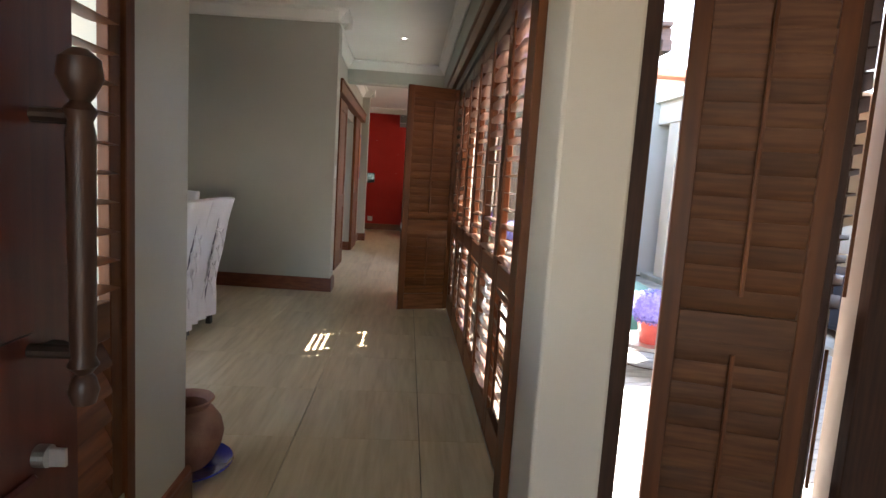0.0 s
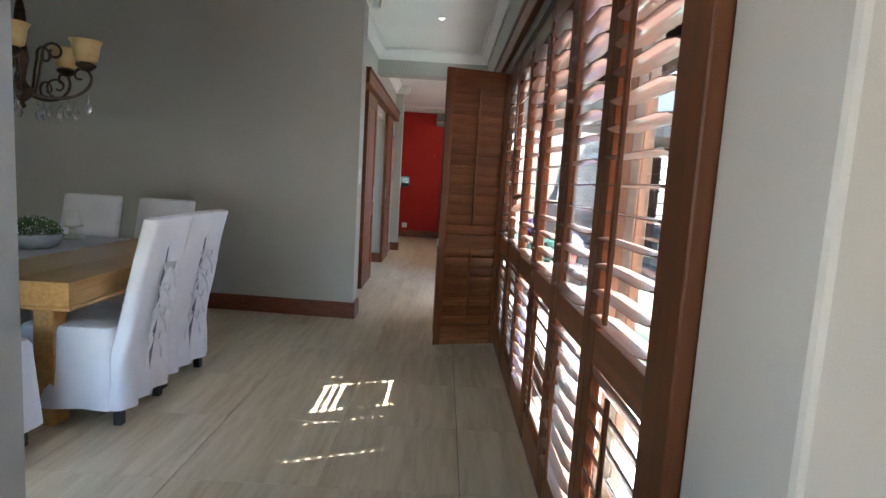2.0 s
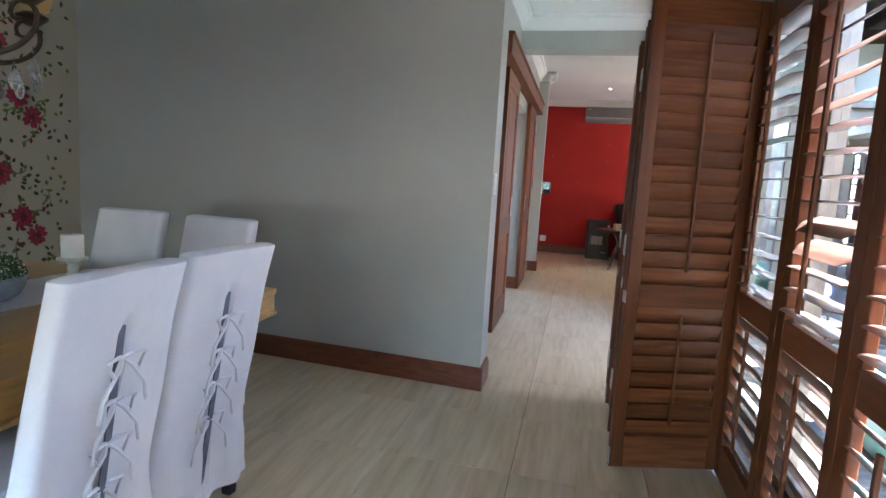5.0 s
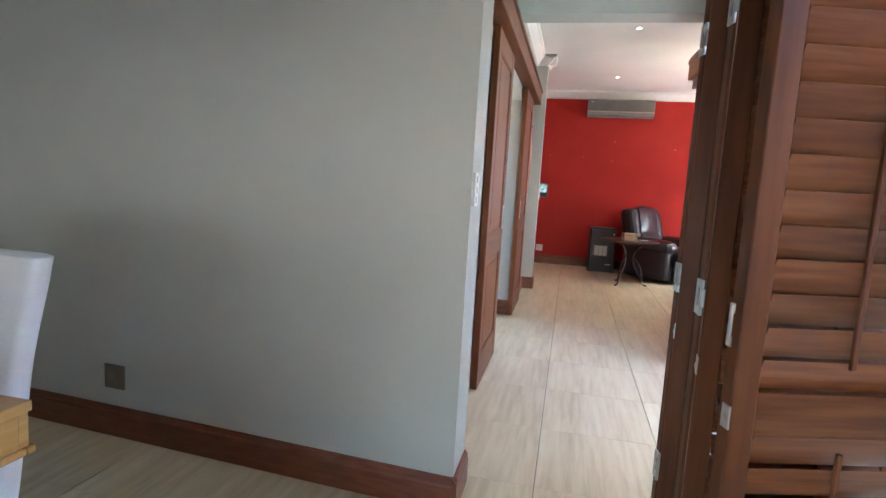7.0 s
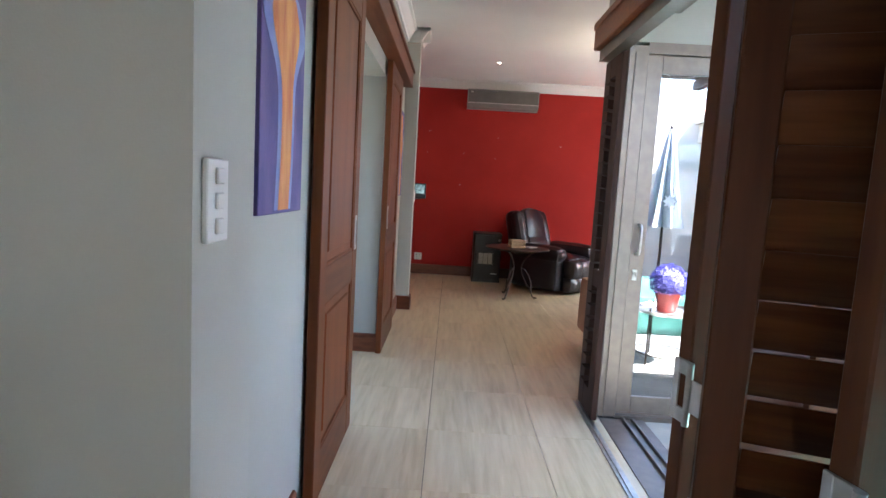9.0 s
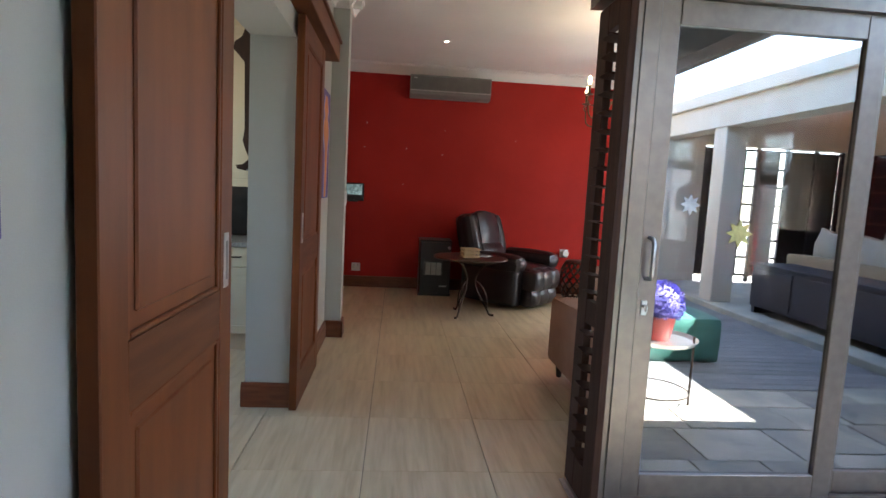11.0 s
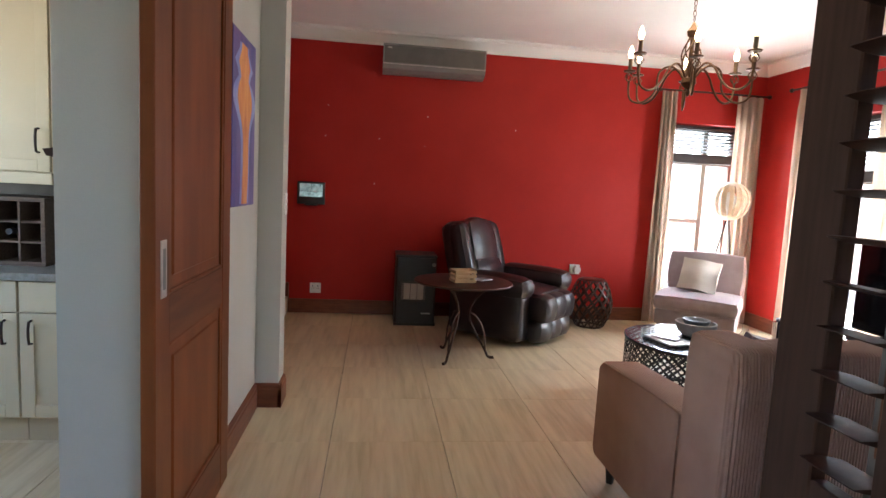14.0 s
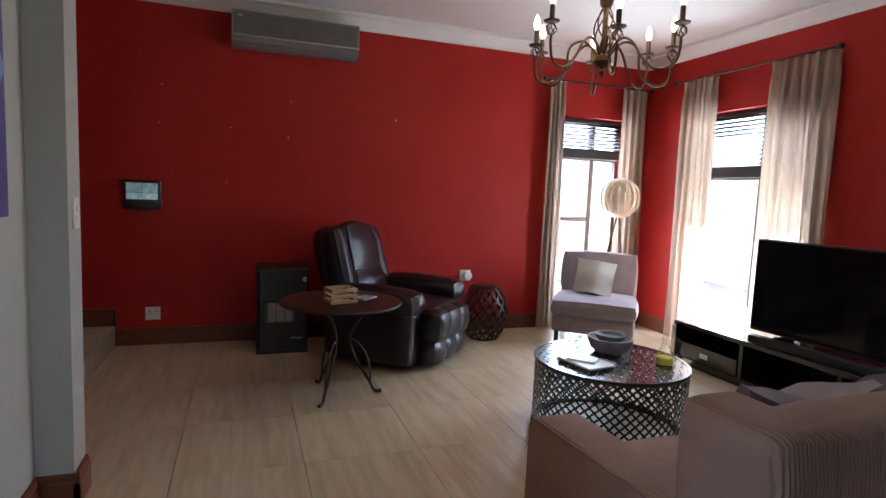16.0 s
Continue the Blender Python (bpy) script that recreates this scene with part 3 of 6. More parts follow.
def panel_door(y0, y1, label, pull_y):
    ob = thing("sliding_door", (-0.455, y0, 0.012), 0, label, "door", "kitchen sliding doors")
    w, h, s, t = y1 - y0, 2.17, 0.11, 0.042
    for y in (0, w - s):
        part("stile", B(0, t, y, y + s, 0, h, bev=0.003), DOORWOOD, ob)
    for z0, z1 in ((0, 0.20), (0.80, 0.95), (h - 0.12, h)):
        part("rail", B(0.001, t - 0.001, s, w - s, z0, z1, bev=0.002), mat_y, ob)
    for z0, z1 in ((0.20, 0.80), (0.95, h - 0.12)):
        bm = B(0.012, t - 0.012, s, w - s, z0, z1)
        box(bm, 0.010, t - 0.005, s + 0.05, w - s - 0.05, z0 + 0.05, z1 - 0.05, bev=0.005)
        part("panel", bm, RAISED, ob, "raised mahogany panel")
        bm = bmesh.new()
        for a in ((s, s + 0.014, z0, z1), (w - s - 0.014, w - s, z0, z1), (s + 0.014, w - s - 0.014, z0, z0 + 0.014), (s + 0.014, w - s - 0.014, z1 - 0.014, z1)):
            box(bm, t - 0.014, t - 0.003, *a[:2], *a[2:], bev=0.003)
        part("moulding", bm, DOORWOOD, ob)
    bm = bmesh.new()
    box(bm, t - 0.001, t + 0.003, pull_y - 0.022, pull_y + 0.022, 0.95, 1.12, bev=0.0015)
    part("pull_plate", bm, STEEL, ob, "steel flush pull")
    # thin darker strip on the plate: the recess's shade put into colour
    bm = B(t + 0.002, t + 0.0045, pull_y - 0.009, pull_y + 0.009, 0.975, 1.095)
    part("pull_recess", bm, mat("pull_shadow_steel", (0.2, 0.2, 0.2), 0.4, 0.8, second=(0.25, 0.25, 0.25), scale=30), ob)
    return ob


mat_y = mat("mahogany_cross_grain", (0.100, 0.029, 0.009), 0.46, second=(0.145, 0.047, 0.015), scale=5, stretch=(6, 0.6, 6), bump=0.05, vary=0.12, spec=0.2)
panel_door(7.33, 8.13, "mahogany panelled sliding door beside the kitchen opening", 0.74)
panel_door(9.41, 10.22, "mahogany panelled sliding door with steel flush pull", 0.06)
bm = bmesh.new()
box(bm, WX, -0.36, 6.95, 10.62, 2.20, 2.34, bev=0.004)
box(bm, WX, -0.345, 6.94, 10.63, 2.33, 2.355, bev=0.004)
structure("trim_door_rail", bm, mat_y, "mahogany pelmet over the sliding doors", "pelmet")

# ---- soft shapes ----


def ripple(bm, amp, size):
    for v in bm.verts:
        v.co += amp * noise.noise_vector(v.co * (1 / size))


def cushion(bm, x0, x1, y0, y1, z0, z1, r=0.05, seg=4, puff=0.0, m=None):
    """A stuffed block with round edges; puff: how far its faces bulge."""
    b2 = bmesh.new()
    box(b2, x0, x1, y0, y1, z0, z1)
    bmesh.ops.subdivide_edges(b2, edges=b2.edges, cuts=7, use_grid_fill=True)
    c, h = Vector(((x0 + x1) / 2, (y0 + y1) / 2, (z0 + z1) / 2)), Vector(((x1 - x0) / 2, (y1 - y0) / 2, (z1 - z0) / 2))
    for v in b2.verts:
        d = v.co - c
        inner = Vector([max(-(h[i] - r), min(h[i] - r, d[i])) for i in range(3)])
        e = d - inner
        n = e.normalized() if e.length > 1e-6 else Vector((0, 0, 0))
        u = [d[i] / h[i] for i in range(3)]
        k = 1.0
        for i in range(3):
            if abs(u[i]) < 0.999:
                k *= (1 - u[i] * u[i])
        v.co = c + inner + n * (r + puff * k)
    if m is not None:
        bmesh.ops.transform(b2, matrix=m, verts=b2.verts)
    me = bpy.data.meshes.new("tmp")
    b2.to_mesh(me)
    b2.free()
    bm.from_mesh(me)
    bpy.data.meshes.remove(me)


def loft(bm, rings, cap0=True, cap1=True):
    vs = [[bm.verts.new(p) for p in ring] for ring in rings]
    k = len(vs[0])
    for a, b in zip(vs, vs[1:]):
        for j in range(k):
            bm.faces.new((a[j], a[(j + 1) % k], b[(j + 1) % k], b[j]))
    if cap0:
        bm.faces.new(vs[0][::-1])
    if cap1:
        bm.faces.new(vs[-1])


def rect_ring(x0, x1, y0, y1, z, r=0.03, n=14):
    """Points round a rectangle with round corners, n a side."""
    pts = []
    cs = [(x1 - r, y1 - r, 0), (x0 + r, y1 - r, 90), (x0 + r, y0 + r, 180), (x1 - r, y0 + r, 270)]
    for i, (cx, cy, a) in enumerate(cs):
        for j in range(4):
            t = radians(a + 90 * j / 3)
            pts.append(Vector((cx + r * math.cos(t), cy + r * math.sin(t), z)))
        nx, ny, na = cs[(i + 1) % 4]
        t0, t1 = radians(a + 90), radians(na)
        p, q = Vector((cx + r * math.cos(t0), cy + r * math.sin(t0), z)), Vector((nx + r * math.cos(t1), ny + r * math.sin(t1), z))
        for j in range(1, n):
            pts.append(p.lerp(q, j / n))
    return pts


# ---- dining room ----
LINEN = mat("white_cotton_cover", (0.66, 0.65, 0.68), 0.85, second=(0.72, 0.71, 0.73), scale=5, bump=0.35, bump_scale=260, sheen=0.2)
LINEN_SHADE = mat("pleat_shade_cotton", (0.12, 0.12, 0.15), 0.9, second=(0.16, 0.16, 0.2), scale=20)
BLACKWOOD = mat("black_stained_wood", (0.018, 0.014, 0.012), 0.4, second=(0.03, 0.024, 0.02), scale=20, stretch=(6, 6, 1))
OAK = mat("golden_oak", (0.40, 0.205, 0.050), 0.32, second=(0.50, 0.28, 0.085), scale=6, stretch=(9, 0.8, 9), bump=0.05, coat=0.35, rough_vary=0.08)


def bow(bm, x, y, z, s):
    for side in (-1, 1):
        drop = random.uniform(0.02, 0.05)
        tube(bm, [(x, y, z), (x - 0.012, y + side * 0.02, z + 0.010), (x - 0.016, y + side * 0.060 * s, z + 0.004), (x - 0.012, y + side * 0.040, z - 0.018 - drop * 0.5), (x, y, z)], 0.0058, 6)
        tube(bm, [(x, y, z), (x - 0.012, y + side * 0.018, z - 0.02), (x - 0.010, y + side * (0.03 + drop), z - 0.060 - drop * 0.6), (x - 0.006, y + side * (0.03 + drop) * 1.15, z - 0.100 - drop)], 0.0056, 6)


def dining_chair(m):
    """Front towards +x, seat middle over the origin."""
    ob = thing("dining_chair", label="black-legged dining chair in a white cotton slipcover tied at the back", category="chair", group="chairs round the dining table")
    for x in (-0.20, 0.20):
        for y in (-0.185, 0.185):
            bm = bmesh.new()
            box(bm, x - 0.02, x + 0.02, y - 0.02, y + 0.02, 0, 0.40, bev=0.003)
            part("leg", bm, BLACKWOOD, ob, "square black leg")
    # seat cover with a hanging skirt
    bm = bmesh.new()
    rings = []
    for i, z in enumerate((0.09, 0.16, 0.24, 0.32, 0.40, 0.455, 0.478, 0.484)):
        k = max(0.0, (0.45 - z) / 0.36)
        g = 0.018 * k - (0.012 if z > 0.47 else 0.0) - (0.03 if z > 0.482 else 0.0)
        ring = rect_ring(-0.19 - g, 0.255 + g, -0.225 - g, 0.225 + g, z, 0.035)
        c = Vector((0.03, 0, z))
        for j, p in enumerate(ring):
            d = (p - c).normalized()
            p += d * (0.010 * k * math.sin(j * 0.9 + 0.8 * math.sin(j * 0.31)))
            if abs(p.x - 0.03) > 0.17 and abs(abs(p.y) - 0.2) < 0.012:
                p -= d * 0.02 * k
        rings.append(ring)
    loft(bm, rings, cap0=False)
    part("seat_cover", bm, LINEN, ob, "white cotton seat cover with long skirt", True)
    # back cover: leans back towards the top and hangs to the hem
    bm = bmesh.new()
    rings = []
    levels = [0.09 + 0.91 * i / 17 for i in range(18)] + [1.008]
    for z in levels:
        lean = -0.205 - 0.150 * (max(0.0, z - 0.30) / 0.7) ** 1.15
        low = max(0.0, (0.50 - z) / 0.41)
        w = 0.216 - 0.014 * z + 0.026 * low
        th = 0.042 - 0.008 * z
        if z > 1.0:
            w, th = w - 0.02, th - 0.014
        ring = rect_ring(lean - th, lean + th, -w, w, z, min(0.024, th * 0.8), 16)
        for j, p in enumerate(ring):
            back = p.x < lean - th * 0.6
            if back and abs(p.y) < 0.016 and 0.12 < z < 0.86:
                p.x += 0.026
            elif back:
                p.x -= low * (0.016 * math.sin(p.y * 42 + 1.0) + 0.010) - 0.004 * math.sin(z * 14 + p.y * 20)
            p.y += 0.006 * low * math.sin(z * 25 + p.x * 9)
        rings.append(ring)
    loft(bm, rings, cap0=False)
    part("back_cover", bm, LINEN, ob, "white cotton back cover with open pleat", True)
    # dark strip laid in the pleat: the shade inside it, given as colour
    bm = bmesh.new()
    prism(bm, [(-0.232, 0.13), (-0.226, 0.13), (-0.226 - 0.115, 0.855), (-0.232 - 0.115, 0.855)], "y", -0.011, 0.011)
    part("pleat_opening", bm, LINEN_SHADE, ob, "dark strip for the shade inside the pleat")
    for i, z in enumerate((0.40, 0.53, 0.65, 0.77)):
        bm = bmesh.new()
        lean = -0.205 - 0.150 * (max(0.0, z - 0.30) / 0.7) ** 1.15 - 0.040
        bow(bm, lean - 0.004, 0.0, z, random.uniform(0.85, 1.15))
        part("tie", bm, LINEN, ob, "cotton bow tie", True)
    ob.matrix_world = m
    return ob


first = dining_chair(pose(-1.25, 3.935, 0, 0, 0, 181))
copy_thing(first, pose(-1.26, 4.44, 0, 0, 0, 174))
copy_thing(first, pose(-1.60, 4.97, 0, 0, 0, -92))
copy_thing(first, pose(-2.14, 5.00, 0, 0, 0, -88))
copy_thing(first, pose(-1.50, 3.28, 0, 0, 0, 92))
copy_thing(first, pose(-2.10, 3.27, 0, 0, 0, 88))
copy_thing(first, pose(-2.45, 3.90, 0, 0, 0, 2))
copy_thing(first, pose(-2.45, 4.50, 0, 0, 0, -1))

TX0, TX1, TY0, TY1, TZ = -2.56, -1.08, 3.46, 5.0, 0.745
table = thing("dining_table", ((TX0 + TX1) / 2, (TY0 + TY1) / 2, 0), 0, "square golden oak dining table with deep box edge", "table")
hx, hy = (TX1 - TX0) / 2, (TY1 - TY0) / 2
for i in range(6):
    a = -hx + 2 * hx * i / 6
    part("tabletop_plank", B(a + 0.0005, a + 2 * hx / 6 - 0.0005, -hy, hy, TZ - 0.024, TZ, bev=0.0015), OAK, table)
for nm, a in (("apron", (-hx + 0.006, hx - 0.006, -hy + 0.006, -hy + 0.03)), ("apron", (-hx + 0.006, hx - 0.006, hy - 0.03, hy - 0.006)), ("apron", (-hx + 0.006, -hx + 0.03, -hy + 0.03, hy - 0.03)), ("apron", (hx - 0.03, hx - 0.006, -hy + 0.03, hy - 0.03))):
    part(nm, B(*a, TZ - 0.105, TZ - 0.024, bev=0.001), OAK, table)
bm = bmesh.new()
for a in ((-hx - 0.004, hx + 0.004, -hy - 0.004, -hy + 0.02), (-hx - 0.004, hx + 0.004, hy - 0.02, hy + 0.004), (-hx - 0.004, -hx + 0.02, -hy + 0.02, hy - 0.02), (hx - 0.02, hx + 0.004, -hy + 0.02, hy - 0.02)):
    box(bm, *a, TZ - 0.122, TZ - 0.105, bev=0.004)
part("bead", bm, OAK, table, "moulded oak bead")
for x in (-hx + 0.28, hx - 0.28):
    for y in (-hy + 0.28, hy - 0.28):
        part("leg", B(x - 0.05, x + 0.05, y - 0.05, y + 0.05, 0, TZ - 0.11, bev=0.006), OAK, table)
bm = bmesh.new()
n = 30
pts = []
for i in range(n + 1):
    y = TY0 + 0.04 + (TY1 - TY0 - 0.08) * i / n
    pts.append([bm.verts.new((x, y, TZ + 0.004 + 0.0015 * math.sin(i * 1.7 + x * 30))) for x in (-2.03, -1.93, -1.83, -1.73, -1.63)])
for a, b in zip(pts, pts[1:]):
    for j in range(4):
        bm.faces.new((a[j], a[j + 1], b[j + 1], b[j]))
ex = bmesh.ops.solidify(bm, geom=bm.faces[:], thickness=-0.003)
tagged(part("table_runner", bm, mat("white_runner_cotton", (0.82, 0.81, 0.84), 0.85, second=(0.86, 0.85, 0.87), scale=5, bump=0.3, bump_scale=260), None, smooth=True), "white cotton runner along the oak dining table", "table runner")

WAX = mat("white_candle_wax", (0.78, 0.76, 0.70), 0.5, second=(0.74, 0.72, 0.66), scale=10)
CHALK = mat("chalk_white_wood", (0.58, 0.56, 0.48), 0.75, second=(0.50, 0.47, 0.40), scale=30, bump=0.3)
ZINC = mat("weathered_zinc", (0.28, 0.30, 0.31), 0.55, 0.35, second=(0.40, 0.42, 0.42), scale=14, bump=0.2)
for x, y in ((-1.83, 3.93), (-1.91, 4.74)):
    ob = thing("candle_stand", (x, y, TZ + 0.0065), 0, "chalk-white turned candle stand with thick white candle", "candle", "candle stands")
    bm = bmesh.new()
    lathe(bm, [(0, 0), (0.055, 0), (0.055, 0.010), (0.030, 0.018), (0.018, 0.03), (0.024, 0.045), (0.018, 0.062), (0.03, 0.074), (0.060, 0.080), (0.060, 0.090), (0, 0.090)], 24)
    part("stand", bm, CHALK, ob, "turned stand", True)
    bm = bmesh.new()
    lathe(bm, [(0, 0.091), (0.042, 0.091), (0.043, 0.095), (0.043, 0.185), (0.040, 0.190), (0.012, 0.187), (0, 0.186)], 24)
    rod(bm, (0, 0, 0.185), (0.002, 0.001, 0.2), 0.0012, 0.0012, 5)
    part("candle", bm, WAX, ob, "white pillar candle", True)
planter = thing("planter", (-1.83, 4.29, TZ + 0.0065), 0, "zinc bowl of small-leaved plant with white buds", "planter")
bm = bmesh.new()
lathe(bm, [(0, 0), (0.085, 0), (0.115, 0.02), (0.130, 0.05), (0.135, 0.075), (0.140, 0.078), (0.138, 0.084), (0.128, 0.082), (0.12, 0.06), (0, 0.055)], 32)
part("bowl", bm, ZINC, planter, "weathered zinc bowl", True)
LEAF = mat("small_green_leaf", (0.035, 0.085, 0.022), 0.55, second=(0.07, 0.14, 0.04), scale=60)
bm, bud = bmesh.new(), bmesh.new()
for i in range(1300):
    a, b = random.uniform(0, 6.283), random.random() ** 0.5
    e = b * 1.45
    r = 0.128 * random.uniform(0.72, 1.04)
    p = Vector((r * math.sin(e) * math.cos(a) * 1.05, r * math.sin(e) * math.sin(a) * 1.05, 0.075 + r * math.cos(e) * 0.80))
    if i % 9 == 0:
        bmesh.ops.create_icosphere(bud, subdivisions=1, radius=0.0035, matrix=Matrix.Translation(p * 1.01))
    else:
        d = Vector((random.gauss(0, 1), random.gauss(0, 1), random.gauss(0.4, 1))).normalized() * random.uniform(0.008, 0.013)
        s = d.orthogonal().normalized() * 0.004
        bm.faces.new([bm.verts.new(q) for q in (p - d * 0.5, p + s, p + d, p - s)])
tagged(part("foliage", bm, LEAF, planter, "dense small green leaves"), kind="stuff")
tagged(part("buds", bud, WAX, planter, "tiny white buds"), kind="stuff")

# chandelier with scroll arms, amber glass cups and crystal drops
BRONZE = mat("aged_bronze", (0.055, 0.036, 0.024), 0.42, 0.7, second=(0.10, 0.066, 0.04), scale=30, bump=0.2)
AMBER = mat("amber_glass", (0.50, 0.32, 0.11), 0.35, second=(0.60, 0.42, 0.18), scale=14)
CRYSTAL = mat("cut_crystal", (0.85, 0.87, 0.88), 0.05, second=(0.8, 0.82, 0.84), scale=10)
CRYSTAL.node_tree.nodes["Principled BSDF"].inputs["Transmission Weight"].default_value = 0.85


def curl(cx, cz, r0, r1, a0, a1, n=14):
    return [(cx + (r0 + (r1 - r0) * i / n) * math.cos(radians(a0 + (a1 - a0) * i / n)), cz + (r0 + (r1 - r0) * i / n) * math.sin(radians(a0 + (a1 - a0) * i / n))) for i in range(n + 1)]


ch = thing("chandelier", (-1.745, 4.12, 1.50), 0, "bronze scroll chandelier with amber glass cups and crystal drops", "chandelier")
bm = bmesh.new()
lathe(bm, [(0, 0), (0.012, 0.006), (0.018, 0.02), (0.010, 0.034), (0.028, 0.05), (0.05, 0.075), (0.055, 0.10), (0.03, 0.125), (0.018, 0.15), (0.024, 0.20), (0.035, 0.25), (0.028, 0.31), (0.016, 0.36), (0.03, 0.42), (0.022, 0.5), (0.010, 0.56), (0, 0.57)], 20)
part("stem", bm, BRONZE, ch, "turned bronze stem", True)
bm = bmesh.new()
k = 0
z = 0.57
while z < CEIL - 1.50 - 0.05:
    pts = [((0.010 * math.cos(t) if k % 2 else 0), (0 if k % 2 else 0.010 * math.cos(t)), z + 0.02 + 0.02 * math.sin(t)) for t in [2 * math.pi * i / 10 for i in range(10)]]
    tube(bm, pts, 0.0025, 5, True)
    z += 0.033
    k += 1
part("chain", bm, BRONZE, ch)
bm = bmesh.new()
lathe(bm, [(0, CEIL - 1.5), (0.06, CEIL - 1.5), (0.055, CEIL - 1.515), (0.02, CEIL - 1.54), (0, CEIL - 1.54)], 20)
part("ceiling_cup", bm, BRONZE, ch, "", True)
drop_mesh = None
for i in range(5):
    a = radians(72 * i + 12)
    ca, sa = math.cos(a), math.sin(a)
    arm = [(0.02, 0.10), (0.07, 0.075), (0.14, 0.065), (0.21, 0.075), (0.27, 0.10), (0.315, 0.145), (0.325, 0.19), (0.30, 0.225), (0.265, 0.225), (0.245, 0.20), (0.255, 0.175), (0.28, 0.175)]
    bm = bmesh.new()
    tube(bm, smooth_line([(x * ca, x * sa, z) for x, z in arm], 3), [0.010 - 0.00013 * j for j in range(3 * len(arm) - 2)], 8)
    tube(bm, [(x * ca, x * sa, z) for x, z in curl(0.165, 0.125, 0.058, 0.012, 260, -120)], 0.006, 6)
    tube(bm, [(x * ca, x * sa, z) for x, z in [(0.06, 0.08), (0.075, 0.15), (0.085, 0.22), (0.10, 0.28)] + curl(0.15, 0.30, 0.052, 0.014, 190, -230)], 0.007, 6)
    part("arm", bm, BRONZE, ch, "scrolled bronze arm", True)
    cx, cy = 0.30 * ca, 0.30 * sa
    bm = bmesh.new()
    lathe(bm, [(0, 0.215), (0.02, 0.218), (0.045, 0.24), (0.05, 0.25), (0.03, 0.262), (0, 0.265)], 18, (cx, cy, 0))
    part("cup_holder", bm, BRONZE, ch, "", True)
    bm = bmesh.new()
    lathe(bm, [(0.035, 0.262), (0.052, 0.275), (0.060, 0.31), (0.064, 0.345), (0.074, 0.368), (0.078, 0.372), (0.072, 0.37), (0.060, 0.345), (0.056, 0.31), (0.047, 0.28), (0.03, 0.27)], 24, (cx, cy, 0))
    part("shade", bm, AMBER, ch, "amber glass cup shade", True)
    for r, z in ((0.10, 0.055), (0.18, 0.050), (0.25, 0.065), (0.31, 0.10)):
        bm = bmesh.new()
        at = (r * ca, r * sa, z)
        lathe(bm, [(0, -0.002), (0.004, -0.008), (0.0, -0.014)], 6, at)
        lathe(bm, [(0, -0.016), (0.005, -0.022), (0.0, -0.030)], 6, at)
        lathe(bm, [(0, -0.032), (0.011, -0.052), (0.018, -0.076), (0.010, -0.098), (0, -0.106)], 6, at)
        part("crystal_drop", bm, CRYSTAL, ch, "clear cut crystal drop")

# printed flowers of the wallpaper
PETAL = mat("crimson_print", (0.28, 0.02, 0.045), 0.7, second=(0.42, 0.05, 0.09), scale=45)
PETAL2 = mat("dark_crimson_print", (0.16, 0.012, 0.03), 0.7, second=(0.22, 0.02, 0.045), scale=45)
VINE = mat("green_print", (0.10, 0.14, 0.03), 0.7, second=(0.17, 0.22, 0.05), scale=30)
wp = bpy.data.objects["wall_dining_west"]
WPX = -3.46


def leaf_shape(bm, y, z, ang, ln, wd, x):
    c, s = math.cos(ang), math.sin(ang)
    out = []
    for u, v in ((0, 0), (0.3, 0.8), (0.65, 0.9), (1, 0), (0.65, -0.9), (0.3, -0.8)):
        a, b = u * ln, v * wd
        out.append(bm.verts.new((x, y + a * c - b * s, z + a * s + b * c)))
    bm.faces.new(out)


petals, hearts, vines = bmesh.new(), bmesh.new(), bmesh.new()
for row in range(6):
    for col in range(9):
        y = 2.40 + col * 0.46 + (0.23 if row % 2 else 0.0) + random.uniform(-0.06, 0.06)
        z = 0.42 + row * 0.42 + random.uniform(-0.05, 0.05)
        if y > 5.98:
            continue
        for dy, dz, rr in ((0, 0, 0.078), (0.10, -0.13, 0.070)):
            yy, zz = min(y + dy, YD - 0.1), z + dz
            for k in range(11):
                a = 2 * math.pi * k / 11 + random.uniform(-0.15, 0.15)
                leaf_shape(petals, yy + 0.015 * math.cos(a), zz + 0.015 * math.sin(a), a, rr * random.uniform(0.8, 1.05), rr * 0.26, WPX + 0.0022)
            for k in range(8):
                a = 2 * math.pi * k / 8
                leaf_shape(hearts, yy, zz, a, rr * 0.5, rr * 0.10, WPX + 0.0032)
        for k in range(6):
            a0, y0, z0 = random.uniform(0, 6.28), y + random.uniform(-0.2, 0.2), z + random.uniform(-0.2, 0.2)
            py, pz, a = y0, z0, a0
            bend = random.uniform(-0.45, 0.45)
            last = None
            for q in range(9):
                nn = Vector((-math.sin(a), math.cos(a))) * 0.0045
                if py < YD - 0.03:
                    pair = (vines.verts.new((WPX + 0.0014, py + nn.x, pz + nn.y)), vines.verts.new((WPX + 0.0014, py - nn.x, pz - nn.y)))
                    if last:
                        vines.faces.new((last[0], last[1], pair[1], pair[0]))
                    last = pair
                    if q % 2:
                        leaf_shape(vines if random.random() < 0.75 else hearts, min(py, YD - 0.06), pz, a + random.choice((-0.9, 0.9)), random.uniform(0.03, 0.05), 0.013, WPX + 0.0018)
                py, pz, a = py + 0.026 * math.cos(a), pz + 0.026 * math.sin(a), a + bend
DARKLEAF = mat("dark_green_print", (0.05, 0.06, 0.025), 0.7, second=(0.10, 0.06, 0.035), scale=30)
sprigs = bmesh.new()
